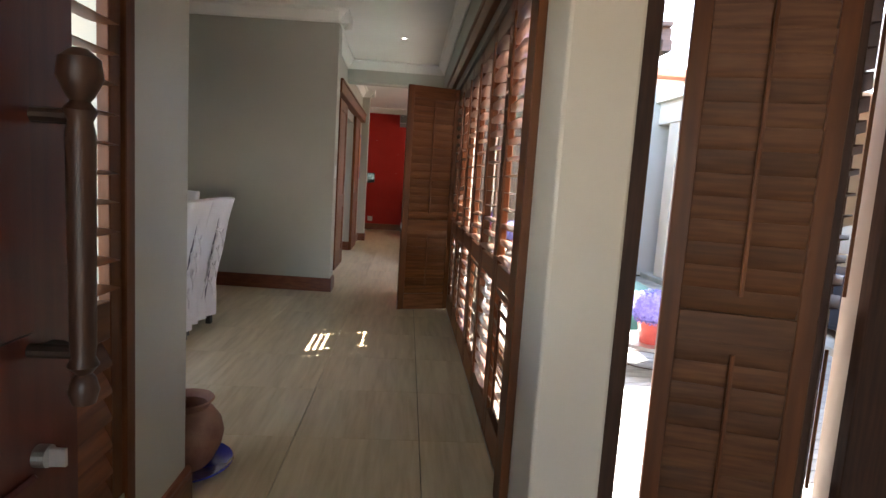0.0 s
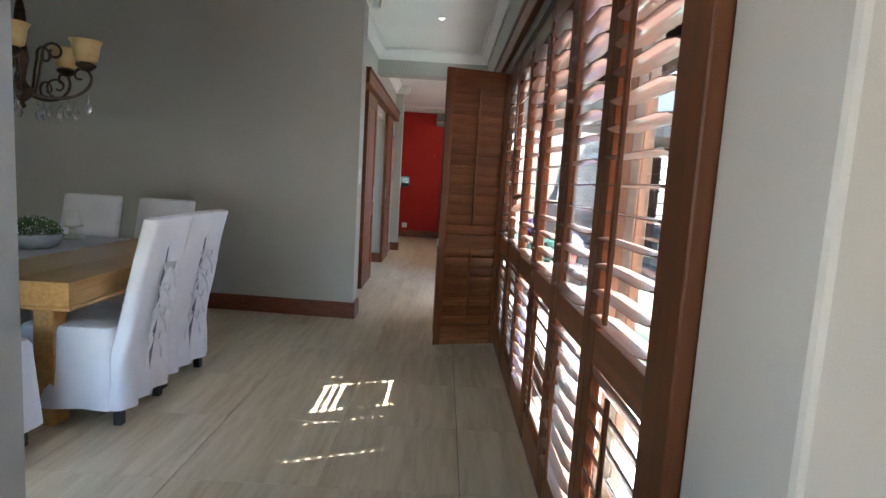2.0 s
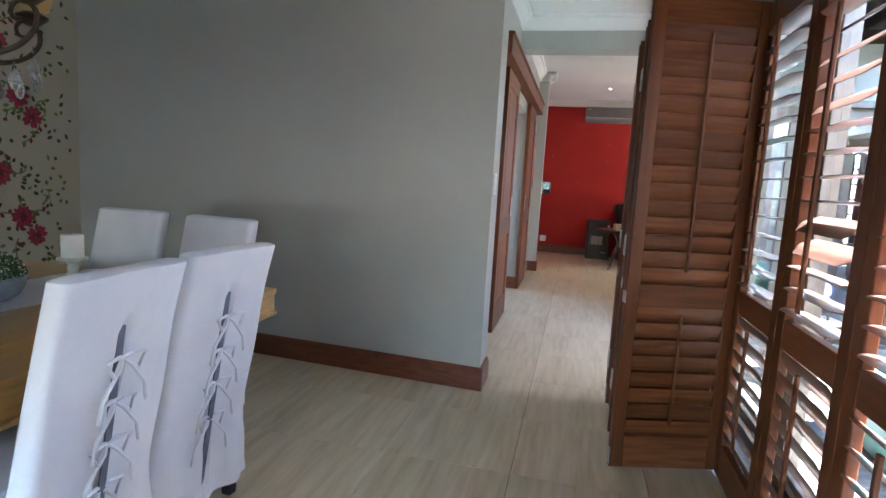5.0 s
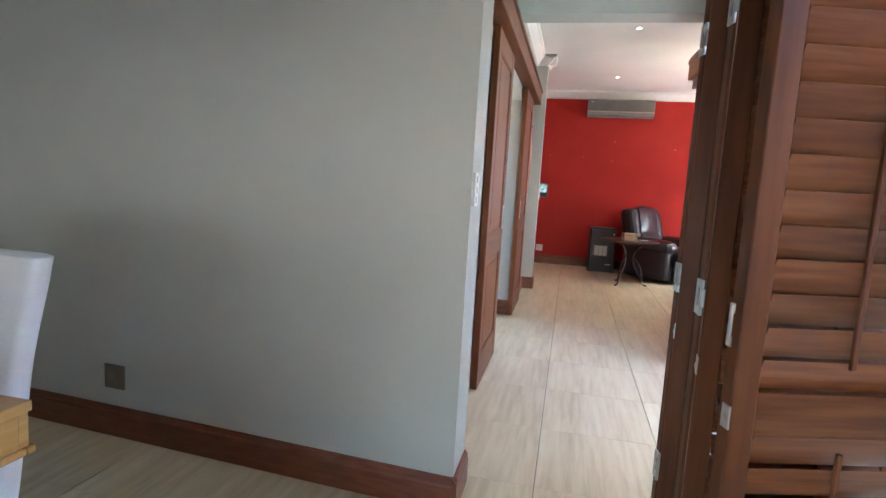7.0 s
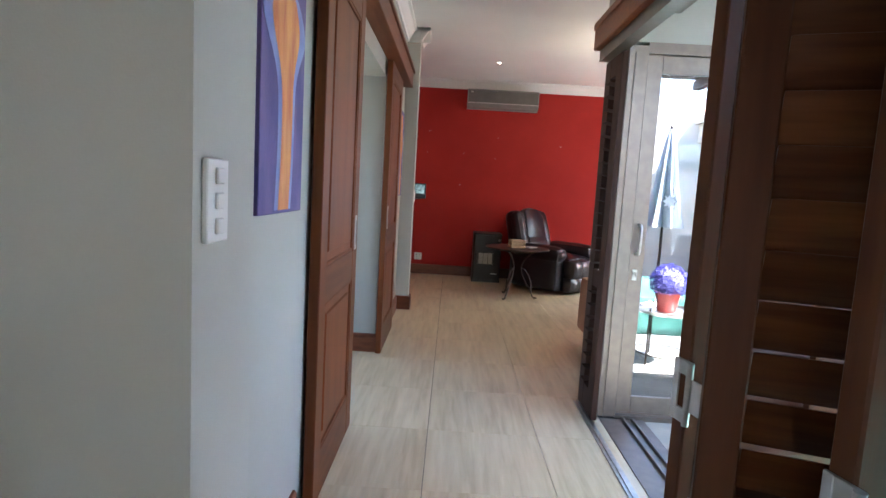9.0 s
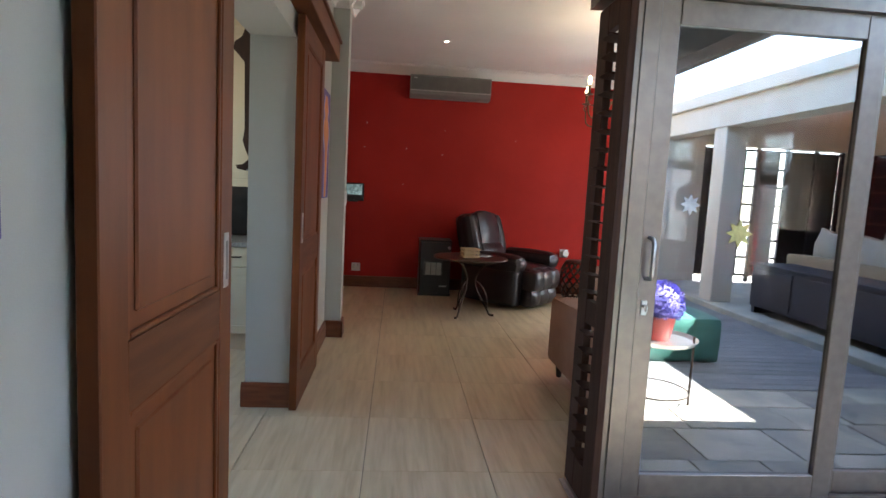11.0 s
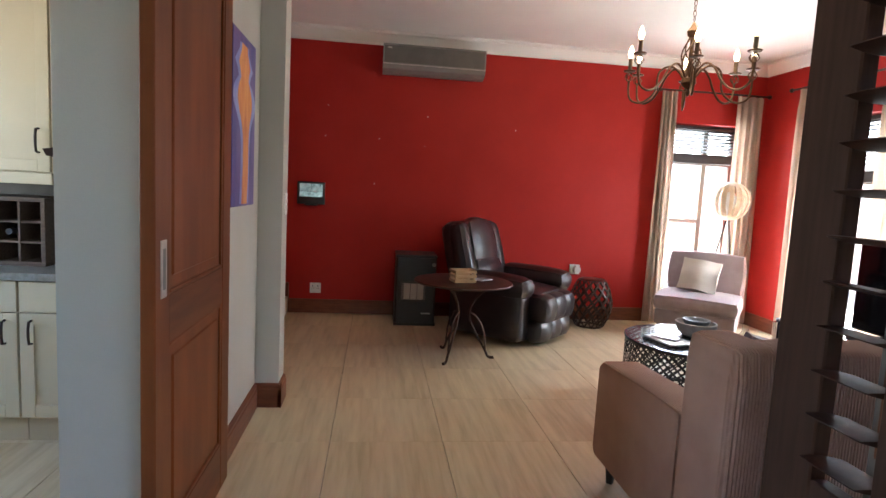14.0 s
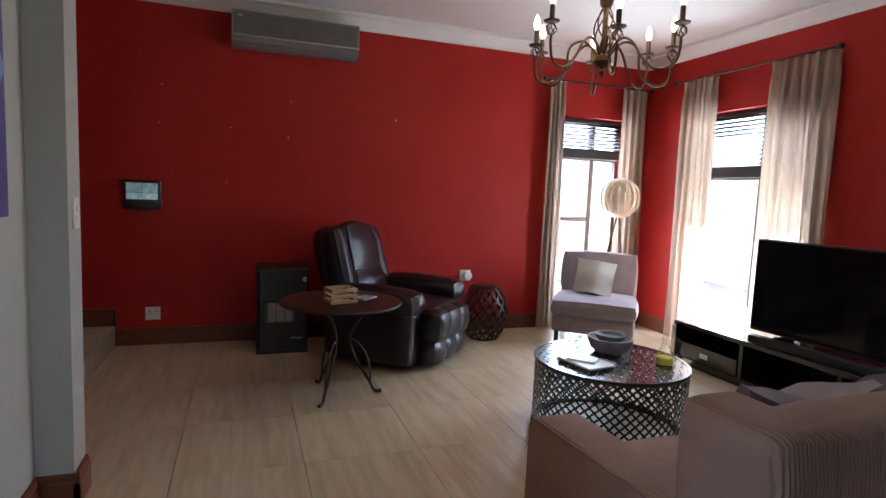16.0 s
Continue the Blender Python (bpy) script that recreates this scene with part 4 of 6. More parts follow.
for k in range(1700):
    y, z, a = random.uniform(2.2, YS(-3.46) - 0.07), random.uniform(0.2, 2.7), random.uniform(0, 6.28)
    leaf_shape(sprigs if k % 3 else vines, y, z, a, random.uniform(0.03, 0.05), random.uniform(0.010, 0.016), WPX + 0.0012)
tagged(part("printed_sprigs", sprigs, DARKLEAF, wp, "small dark printed leaves"), kind="stuff")
tagged(part("printed_petals", petals, PETAL, wp, "crimson printed petals"), kind="stuff")
tagged(part("printed_hearts", hearts, PETAL2, wp, "dark crimson flower hearts"), kind="stuff")
tagged(part("printed_vines", vines, VINE, wp, "green printed vines"), kind="stuff")

# clay pot on its blue dish
CLAY = mat("rough_red_clay", (0.20, 0.085, 0.055), 0.75, second=(0.30, 0.15, 0.10), scale=9, bump=0.4, bump_scale=60)
pot = thing("clay_pot", (-0.375, 2.40, 0), 0, "round red clay pot standing in a blue glazed dish", "pot")
bm = bmesh.new()
lathe(bm, [(0, 0.0), (0.125, 0.0), (0.165, 0.012), (0.185, 0.026), (0.182, 0.032), (0.16, 0.020), (0, 0.012)], 32)
part("dish", bm, mat("cobalt_glaze", (0.012, 0.018, 0.20), 0.12, second=(0.02, 0.03, 0.30), scale=6, coat=0.6), pot, "cobalt blue glazed dish", True)
bm = bmesh.new()
lathe(bm, [(0, 0.016), (0.085, 0.016), (0.105, 0.04), (0.135, 0.10), (0.145, 0.15), (0.135, 0.20), (0.105, 0.245), (0.088, 0.262), (0.092, 0.275), (0.108, 0.292), (0.104, 0.297), (0.080, 0.27), (0.09, 0.23), (0.11, 0.2), (0, 0.18)], 32)
part("body", bm, CLAY, pot, "", True)


def wall_plate(name, label, cat, m, w, h, material, rockers=0):
    ob = thing(name, label=label, category=cat)
    part("plate", B(-w / 2, w / 2, -0.009, 0.0, -h / 2, h / 2, bev=0.002), material, ob)
    for i in range(rockers):
        z = (i - (rockers - 1) / 2) * h * 0.3
        part("rocker", B(-0.012, 0.012, -0.014, -0.008, z - h * 0.1, z + h * 0.1, bev=0.002), material, ob)
    ob.matrix_world = m
    return ob


wall_plate("light_switch", "white light switch plate on the grey wall end", "light switch", pose(-0.30, 6.115, 1.258, 0, 0, 90), 0.075, 0.125, WHITEPL, 3)
wall_plate("blank_plate", "square brushed steel blank plate above the skirting", "wall plate", pose(-1.95, YS(-1.95), 0.285, 0, 0, -3.9), 0.115, 0.115, ALU)
wall_plate("light_switch", "white light switch on the pilaster", "light switch", pose(-0.335, 11.135, 1.19, 0, 0, 90), 0.075, 0.125, WHITEPL, 2)

# abstract canvases
PURPLE = mat("purple_blue_paint", (0.05, 0.045, 0.20), 0.6, second=(0.13, 0.09, 0.26), scale=4, stretch=(1, 2, 0.7), bump=0.2)
ORANGE = mat("orange_paint", (0.50, 0.14, 0.05), 0.6, second=(0.66, 0.30, 0.08), scale=7, stretch=(2, 3, 0.6), bump=0.2)
PALE = mat("pale_blue_paint", (0.16, 0.20, 0.50), 0.6, second=(0.26, 0.32, 0.60), scale=8, bump=0.2)


def canvas(y0, y1, z0, z1, label):
    ob = thing("painting", (WX, (y0 + y1) / 2, z0), 0, label, "painting", "abstract canvases")
    w, h = (y1 - y0) / 2, z1 - z0
    part("canvas", B(0.002, 0.030, -w, w, 0, h, bev=0.002), PURPLE, ob, "purple painted canvas")
    for nm, material, k, x in (("pale_form", PALE, 1.55, 0.0315), ("orange_form", ORANGE, 1.0, 0.0335)):
        bm = bmesh.new()
        side = []
        for i in range(25):
            t = i / 24
            g = 0.055 + 0.085 * math.exp(-((t - 0.66) / 0.13) ** 2) + 0.05 * math.exp(-((t - 0.88) / 0.05) ** 2) - 0.02 * math.exp(-((t - 0.8) / 0.03) ** 2)
            side.append((0.02 * math.sin(t * 5), g * k, 0.01 + t * 0.93 * h))
        lo = [bm.verts.new((x, c - g * w / 0.22, z)) for c, g, z in side]
        hi = [bm.verts.new((x, c + g * w / 0.22, z)) for c, g, z in side]
        for i in range(24):
            bm.faces.new((lo[i], hi[i], hi[i + 1], lo[i + 1]))
        part(nm, bm, material, ob)
    return ob


canvas(6.72, 7.13, 1.195, 2.06, "purple canvas with a tall orange abstract form")
canvas(10.34, 10.79, 1.193, 1.98, "purple canvas with a tall orange abstract form")

# ---- lounge ----
LEATHER = mat("black_brown_leather", (0.011, 0.008, 0.010), 0.33, second=(0.019, 0.013, 0.015), scale=12, bump=0.25, bump_scale=90, rough_vary=0.08)
GREYMETAL = mat("grey_appliance_metal", (0.24, 0.24, 0.235), 0.42, 0.35, second=(0.27, 0.27, 0.26), scale=14)
CREAM = mat("cream_cushion_cotton", (0.56, 0.52, 0.44), 0.85, second=(0.62, 0.58, 0.50), scale=6, bump=0.3, bump_scale=200)
MAUVE = mat("mauve_grey_suede", (0.26, 0.20, 0.205), 0.85, second=(0.31, 0.245, 0.25), scale=8, bump=0.2, bump_scale=160, sheen=0.3)
WEAVE = mat("sandy_linen_curtain", (0.56, 0.455, 0.36), 0.85, second=(0.62, 0.51, 0.41), scale=30, stretch=(8, 8, 0.6), bump=0.25, bump_scale=200)


def let_light_through(m, share):
    """Mixes a translucent cloth into a material, with the same colour."""
    n, l = m.node_tree.nodes, m.node_tree.links
    b, t, x = n["Principled BSDF"], n.new("ShaderNodeBsdfTranslucent"), n.new("ShaderNodeMixShader")
    l.new(b.inputs["Base Color"].links[0].from_socket, t.inputs["Color"])
    x.inputs["Fac"].default_value = share
    l.new(b.outputs["BSDF"], x.inputs[1])
    l.new(t.outputs["BSDF"], x.inputs[2])
    l.new(x.outputs["Shader"], n["Material Output"].inputs["Surface"])


let_light_through(WEAVE, 0.3)
DARKMETAL = mat("blue_black_lacquer", (0.016, 0.022, 0.034), 0.22, 0.5, second=(0.024, 0.032, 0.046), scale=20, coat=0.4)


def corduroy():
    m = mat("beige_corduroy", (0.38, 0.222, 0.158), 0.9, second=(0.44, 0.268, 0.195), scale=5, spec=0.2)
    n, l = m.node_tree.nodes, m.node_tree.links
    tc, wv, bp = n.new("ShaderNodeTexCoord"), n.new("ShaderNodeTexWave"), n.new("ShaderNodeBump")
    wv.bands_direction = "X"
    wv.inputs["Scale"].default_value = 30
    wv.inputs["Distortion"].default_value = 0.1
    l.new(tc.outputs["Object"], wv.inputs["Vector"])
    l.new(wv.outputs["Fac"], bp.inputs["Height"])
    bp.inputs["Strength"].default_value, bp.inputs["Distance"].default_value = 1.0, 0.007
    l.new(bp.outputs["Normal"], n["Principled BSDF"].inputs["Normal"])
    return m


CORD = corduroy()

ac = thing("air_conditioner", (0.71, RY, 2.435), 0, "grey wall-mounted air conditioner high on the red wall", "air conditioner")
bm = bmesh.new()
prism(bm, [(0, 0.0), (-0.10, 0.0), (-0.175, 0.03), (-0.195, 0.07), (-0.195, 0.24), (-0.18, 0.265), (0, 0.268)], "x", -0.503, 0.503)
part("body", bm, GREYMETAL, ac)
part("front_panel", B(-0.49, 0.49, -0.202, -0.193, 0.085, 0.245, bev=0.003), mat("smoked_panel", (0.13, 0.125, 0.115), 0.3, 0.3, second=(0.15, 0.145, 0.135), scale=10), ac, "smoked front panel")
bm = bmesh.new()
for i in range(3):
    box(bm, -0.47, 0.47, -0.19 + i * 0.028, -0.186 + i * 0.028, 0.058 - i * 0.018, 0.062 - i * 0.014, bev=0.001)
prism(bm, [(-0.196, 0.066), (-0.19, 0.066), (-0.12, 0.006), (-0.125, 0.003)], "x", -0.47, 0.47)
part("louvre", bm, GREYMETAL, ac, "pale outlet louvre")
part("trim_strip", B(-0.503, 0.503, -0.198, -0.19, 0.068, 0.080, bev=0.002), STEEL, ac)
part("emblem", B(-0.46, -0.42, -0.205, -0.201, 0.215, 0.228), STEEL, ac)

mon = thing("security_monitor", (-0.455, RY, 1.11), 0, "small black monitor with split picture on the red wall", "monitor")
part("case", B(-0.135, 0.135, -0.035, 0, 0, 0.225, bev=0.004), BLACK, mon)
for i, (x0, x1, z0, z1) in enumerate(((-0.112, -0.002, 0.13, 0.205), (0.002, 0.112, 0.13, 0.205), (-0.112, -0.002, 0.075, 0.127), (0.002, 0.112, 0.075, 0.127))):
    part("picture", B(x0, x1, -0.0365, -0.0345, z0, z1), mat("screen_glow", (0.02, 0.03, 0.03), 0.2, second=(0.3, 0.4, 0.4), scale=14, emit=(0.30, 0.42, 0.40), strength=0.022 + 0.006 * i), mon, "grey-green camera picture")
part("stand", B(-0.06, 0.06, -0.07, -0.01, -0.012, 0.0, bev=0.002), BLACK, mon)

for x, z, w in ((-0.39, 0.258, 0.11),):
    ob = wall_plate("power_socket", "white double power socket on the red wall", "socket", pose(x, RY, z, 0, 0, 0), w, 0.105, WHITEPL)
    for dx in (-0.025, 0.025):
        bm = bmesh.new()
        rod(bm, (dx, -0.0105, 0.02), (dx, -0.008, 0.02), 0.006)
        rod(bm, (dx - 0.009, -0.0105, -0.005), (dx - 0.009, -0.008, -0.005), 0.004)
        rod(bm, (dx + 0.009, -0.0105, -0.005), (dx + 0.009, -0.008, -0.005), 0.004)
        part("socket_holes", bm, BLACK, ob)
ob = wall_plate("power_socket", "white socket with a round plug above the basket stool", "socket", pose(2.345, RY, 0.545, 0, 0, 0), 0.11, 0.105, WHITEPL)
bm = bmesh.new()
rod(bm, (0.015, -0.055, 0), (0.015, -0.009, 0), 0.04, 0.042, 18)
part("plug", bm, WHITEPL, ob, "round white plug")
for x, z in ((-0.33, 1.80), (0.20, 1.80), (0.66, 1.75), (0.17, 1.35), (0.68, 2.05), (-0.31, 2.1), (1.6, 1.97)):
    bm = bmesh.new()
    rod(bm, (x, RY - 0.012, z), (x, RY, z), 0.005, 0.004, 8)
    tagged(part("wall_screw", bm, WHITEPL), "small pale screw stuck in the red wall", "screw", "screws in the red wall")

# gas heater
h = thing("gas_heater", (0.605, 13.08, 0), 0, "black upright gas heater with pale ceramic grille", "heater")
bm = bmesh.new()
prism(bm, [(-0.195, 0.03), (-0.175, 0.0), (0.175, 0.0), (0.195, 0.03), (0.195, 0.36), (-0.195, 0.36)], "z", 0.025, 0.66)
part("body", bm, BLACK, h)
part("top", B(-0.2, 0.2, -0.005, 0.36, 0.66, 0.69, bev=0.012, seg=2), BLACK, h)
part("base", B(-0.2, 0.2, -0.006, 0.36, 0.0, 0.03, bev=0.004), BLACK, h)
part("grille_frame", B(-0.15, 0.10, -0.012, 0.002, 0.24, 0.43, bev=0.004), BLACK, h)
CER = mat("pale_ceramic_plate", (0.36, 0.35, 0.32), 0.6, second=(0.44, 0.43, 0.40), scale=40)
for i in range(3):
    part("ceramic_plate", B(-0.115 + i * 0.065, -0.057 + i * 0.065, -0.016, -0.011, 0.265, 0.41, bev=0.001), CER, h, "pale ceramic plate")
bm = bmesh.new()
for i in range(9):
    rod(bm, (-0.14, -0.022, 0.262 + i * 0.019), (0.09, -0.022, 0.262 + i * 0.019), 0.0018, n=6)
part("guard", bm, STEEL, h, "wire guard")
bm = bmesh.new()
rod(bm, (0.165, -0.02, 0.60), (0.165, 0.0, 0.60), 0.017, 0.019, 16)
part("knob", bm, STEEL, h, "round control knob")
part("badge", B(0.06, 0.15, -0.002, 0.001, 0.115, 0.13), STEEL, h)

# recliner, front towards +x
r = thing("recliner", (1.47, 12.90, 0), -44, "black leather recliner armchair beside the iron table", "armchair")
bm = bmesh.new()
cushion(bm, -0.36, 0.36, -0.42, 0.42, 0.03, 0.30, 0.04)
part("base", bm, LEATHER, r, "", True)
bm = bmesh.new()
cushion(bm, -0.25, 0.46, -0.27, 0.27, 0.26, 0.48, 0.09, puff=0.035)
ripple(bm, 0.006, 0.12)
part("seat", bm, LEATHER, r, "padded leather seat", True)
for z0, z1, x1 in ((0.22, 0.45, 0.56), (0.04, 0.24, 0.53)):
    for y0, y1 in ((-0.30, -0.06), (-0.13, 0.13), (0.06, 0.30)):
        bm = bmesh.new()
        cushion(bm, 0.33, x1, y0, y1, z0, z1, 0.07, puff=0.012)
        ripple(bm, 0.006, 0.10)
        part("footrest", bm, LEATHER, r, "gathered leather footrest", True)
for s in (-1, 1):
    bm = bmesh.new()
    cushion(bm, -0.36, 0.40, s * 0.38 - 0.10, s * 0.38 + 0.10, 0.05, 0.50, 0.06)
    part("arm_side", bm, LEATHER, r, "", True)
    bm = bmesh.new()
    cushion(bm, -0.30, 0.43, s * 0.38 - 0.12, s * 0.38 + 0.12, 0.43, 0.61, 0.088, puff=0.02)
    ripple(bm, 0.006, 0.1)
    part("armrest", bm, LEATHER, r, "fat padded armrest", True)
lean = Matrix.Translation((-0.29, 0, 0.38)) @ Matrix.Rotation(radians(-16), 4, "Y")
bm = bmesh.new()
cushion(bm, -0.15, 0.05, -0.355, 0.355, -0.05, 0.68, 0.098, puff=0.01, m=lean)
part("back_shell", bm, LEATHER, r, "", True)
for s in (-1, 1):
    bm = bmesh.new()
    cushion(bm, -0.08, 0.115, s * 0.262 - 0.095, s * 0.262 + 0.095, 0.06, 0.655, 0.088, puff=0.012, m=lean)
    ripple(bm, 0.006, 0.14)
    part("back_wing", bm, LEATHER, r, "padded side wing of the back", True)
bm = bmesh.new()
cushion(bm, -0.04, 0.13, -0.205, 0.205, 0.27, 0.675, 0.08, puff=0.028, m=lean)
ripple(bm, 0.007, 0.14)
part("head_pad", bm, LEATHER, r, "stitched leather head pad", True)
bm = bmesh.new()
cushion(bm, -0.02, 0.15, -0.215, 0.215, 0.05, 0.29, 0.08, puff=0.03, m=lean)
ripple(bm, 0.007, 0.1)
part("lumbar_roll", bm, LEATHER, r, "", True)

# iron bistro table
t = thing("bistro_table", (0.90, 12.08, 0), 0, "round dark iron bistro table with three bowed legs", "table")
bm = bmesh.new()
lathe(bm, [(0, 0.60), (0.355, 0.60), (0.385, 0.604), (0.39, 0.612), (0.385, 0.62), (0.36, 0.622), (0, 0.622)], 48)
part("tabletop", bm, IRON, t, "round hammered iron top", True)
bm = bmesh.new()
tube(bm, [(0.30 * math.cos(a), 0.30 * math.sin(a), 0.592) for a in [2 * math.pi * i / 32 for i in range(32)]], 0.008, 6, True)
part("ring", bm, IRON, t, "", True)
for a in (-125, -6, 116):
    c, s = math.cos(radians(a)), math.sin(radians(a))
    bm = bmesh.new()
    tube(bm, smooth_line([(x * c, x * s, z) for x, z in ((0.29, 0.595), (0.22, 0.575), (0.15, 0.53), (0.085, 0.45), (0.06, 0.37), (0.075, 0.29), (0.12, 0.20), (0.17, 0.12), (0.205, 0.06), (0.225, 0.02), (0.255, 0.010), (0.275, 0.014))], 3), [0.010] * 28 + [0.012] * 6, 8)
    part("leg", bm, IRON, t, "bowed iron leg", True)
    bm = bmesh.new()
    tube(bm, [(x * c, x * s, z) for x, z in ((0.06, 0.37), (0.11, 0.345), (0.16, 0.28), (0.19, 0.20), (0.20, 0.12), (0.202, 0.07))], 0.007, 6)
    part("brace", bm, IRON, t, "", True)
PINE = mat("pale_pine", (0.50, 0.36, 0.20), 0.6, second=(0.58, 0.44, 0.27), scale=9, stretch=(1, 7, 7), bump=0.1)
cr = thing("wooden_crate", (0.88, 12.00, 0.6225), 14, "small slatted pine crate on the iron table", "crate")
for i in range(3):
    for y in (-0.062, 0.062):
        part("slat", B(-0.088, 0.088, y - 0.004, y + 0.004, 0.004 + i * 0.036, 0.024 + i * 0.036, bev=0.001), PINE, cr)
    for x in (-0.084, 0.084):
        part("slat", B(x - 0.004, x + 0.004, -0.058, 0.058, 0.004 + i * 0.036, 0.024 + i * 0.036, bev=0.001), PINE, cr)
for x in (-0.074, 0.074):
    for y in (-0.05, 0.05):
        part("post", B(x - 0.007, x + 0.007, y - 0.007, y + 0.007, 0, 0.098), PINE, cr)
part("bottom", B(-0.08, 0.08, -0.056, 0.056, 0.0, 0.006), PINE, cr)
tagged(part("notebook", B(-0.05, 0.05, -0.07, 0.07, 0, 0.010, bev=0.002), mat("silver_notebook", (0.3, 0.3, 0.32), 0.4, second=(0.36, 0.36, 0.38), scale=20)), "thin silver-grey notebook lying on the iron table", "notebook").matrix_world = pose(1.06, 12.12, 0.6225, 0, 0, -50)

# lattice basket stool
bs = thing("basket_stool", (2.43, 13.24, 0), 0, "dark open-lattice drum stool by the red wall", "stool")
prof = lambda u: 0.125 + 0.088 * math.sin(math.pi * (0.06 + 0.9 * u))
for sgn in (-1, 1):
    for i in range(14):
        bm = bmesh.new()
        rows = []
        for j in range(15):
            u = j / 14
            a = 2 * math.pi * i / 14 + sgn * u * 1.7
            row = []
            for w in (-0.055, 0.055):
                for rr in (0.0, 0.006):
                    R = prof(u) + rr + (0.003 if sgn > 0 else 0)
                    row.append(bm.verts.new((R * math.cos(a + w), R * math.sin(a + w), 0.012 + 0.47 * u)))
            rows.append(row)
        for p, q in zip(rows, rows[1:]):
            for k0, k1 in ((0, 1), (1, 3), (3, 2), (2, 0)):
                bm.faces.new((p[k0], p[k1], q[k1], q[k0]))
        part("lattice_strip", bm, IRON, bs)
bm = bmesh.new()
lathe(bm, [(0, 0.478), (0.125, 0.478), (0.135, 0.486), (0.125, 0.494), (0, 0.494)], 32)
part("seat", bm, IRON, bs, "", True)
bm = bmesh.new()
lathe(bm, [(0.11, 0.0), (0.132, 0.0), (0.135, 0.014), (0.11, 0.014), (0.11, 0.0)], 32)
part("foot_ring", bm, IRON, bs, "", True)

# slipper chair, front towards +x
sc = thing("slipper_chair", (3.43, 12.93, 0), -128, "armless mauve-grey slipper chair beneath the window", "chair")
bm = bmesh.new()
cushion(bm, -0.36, 0.36, -0.36, 0.36, 0.13, 0.29, 0.03)
part("seat_base", bm, MAUVE, sc, "", True)
bm = bmesh.new()
cushion(bm, -0.30, 0.385, -0.37, 0.37, 0.28, 0.43, 0.06, puff=0.02)
part("seat_cushion", bm, MAUVE, sc, "", True)
lean = Matrix.Translation((-0.34, 0, 0.20)) @ Matrix.Rotation(radians(-10), 4, "Y")
bm = bmesh.new()
cushion(bm, -0.10, 0.0, -0.37, 0.37, 0.0, 0.52, 0.045, m=lean)
part("back_frame", bm, MAUVE, sc, "", True)
bm = bmesh.new()
cushion(bm, 0.0, 0.13, -0.35, 0.35, 0.20, 0.60, 0.055, puff=0.02, m=lean)
part("back_cushion", bm, MAUVE, sc, "", True)
for x in (-0.3, 0.3):
    for y in (-0.31, 0.31):
        part("leg", B(x - 0.02, x + 0.02, y - 0.02, y + 0.02, 0, 0.135, bev=0.003), BLACKWOOD, sc)


def pillow(name, m, w, h, material, label):
    bm = bmesh.new()
    cushion(bm, -w / 2, w / 2, -0.045, 0.045, -h / 2, h / 2, 0.03, puff=0.05)
    for v in bm.verts:
        u, q = abs(v.co.x) / (w / 2), abs(v.co.z) / (h / 2)
        v.co.y *= 1 - 0.75 * max(0, min(1, u * q)) ** 1.2
        x, z = max(-1.0, min(1.0, v.co.x / (w / 2))), max(-1.0, min(1.0, v.co.z / (h / 2)))
        v.co.x, v.co.z = x * (1 - 0.07 * (1 - z * z)) * w / 2, z * (1 - 0.07 * (1 - x * x)) * h / 2
    ripple(bm, 0.005, 0.12)
    ob = tagged(part(name, bm, material, None, smooth=True), label, "cushion")
    ob.matrix_world = m
    return ob


pillow("scatter_cushion", pose(3.42, 12.95, 0.60, -22, 6, -38), 0.36, 0.33, CREAM, "cream cotton cushion propped on the slipper chair")

# tripod lamp with a globe of bent veneer
lp = thing("tripod_lamp", (3.87, 13.26, 0), 0, "tripod lamp with a globe of bent wood strips", "floor lamp")
for a in (30, 150, 270):
    bm = bmesh.new()
    rod(bm, (0.24 * math.cos(radians(a)), 0.24 * math.sin(radians(a)), 0), (0.012 * math.cos(radians(a)), 0.012 * math.sin(radians(a)), 1.18), 0.010, 0.009, 8)
    part("leg", bm, IRON, lp)
VEN = mat("bent_birch_veneer", (0.55, 0.42, 0.27), 0.55, second=(0.62, 0.5, 0.34), scale=8, stretch=(1, 1, 4))
for i in range(9):
    a = math.pi * i / 9
    bm = bmesh.new()
    rows = []
    for j in range(33):
        b = 2 * math.pi * j / 32
        R = 0.198
        c = Vector((R * math.cos(b) * math.cos(a), R * math.cos(b) * math.sin(a), 1.36 + R * math.sin(b)))
        s = Vector((-math.sin(a), math.cos(a), 0)) * 0.019
        rows.append((bm.verts.new(c + s), bm.verts.new(c - s)))
    for p, q in zip(rows, rows[1:]):
        bm.faces.new((p[0], p[1], q[1], q[0]))
    bmesh.ops.remove_doubles(bm, verts=bm.verts, dist=0.0005)
    bmesh.ops.solidify(bm, geom=bm.faces[:], thickness=0.002)
    part("veneer_strip", bm, VEN, lp, "", True)
bm = bmesh.new()
lathe(bm, [(0, 1.18), (0.022, 1.18), (0.022, 1.25), (0.03, 1.27), (0.06, 1.34), (0.06, 1.40), (0.03, 1.45), (0, 1.455)], 20)
part("bulb", bm, WHITEPL, lp, "unlit white bulb", True)

# windows, blinds and curtains
BLIND = mat("dark_blind_slat", (0.022, 0.018, 0.015), 0.6, second=(0.03, 0.025, 0.02), scale=20)


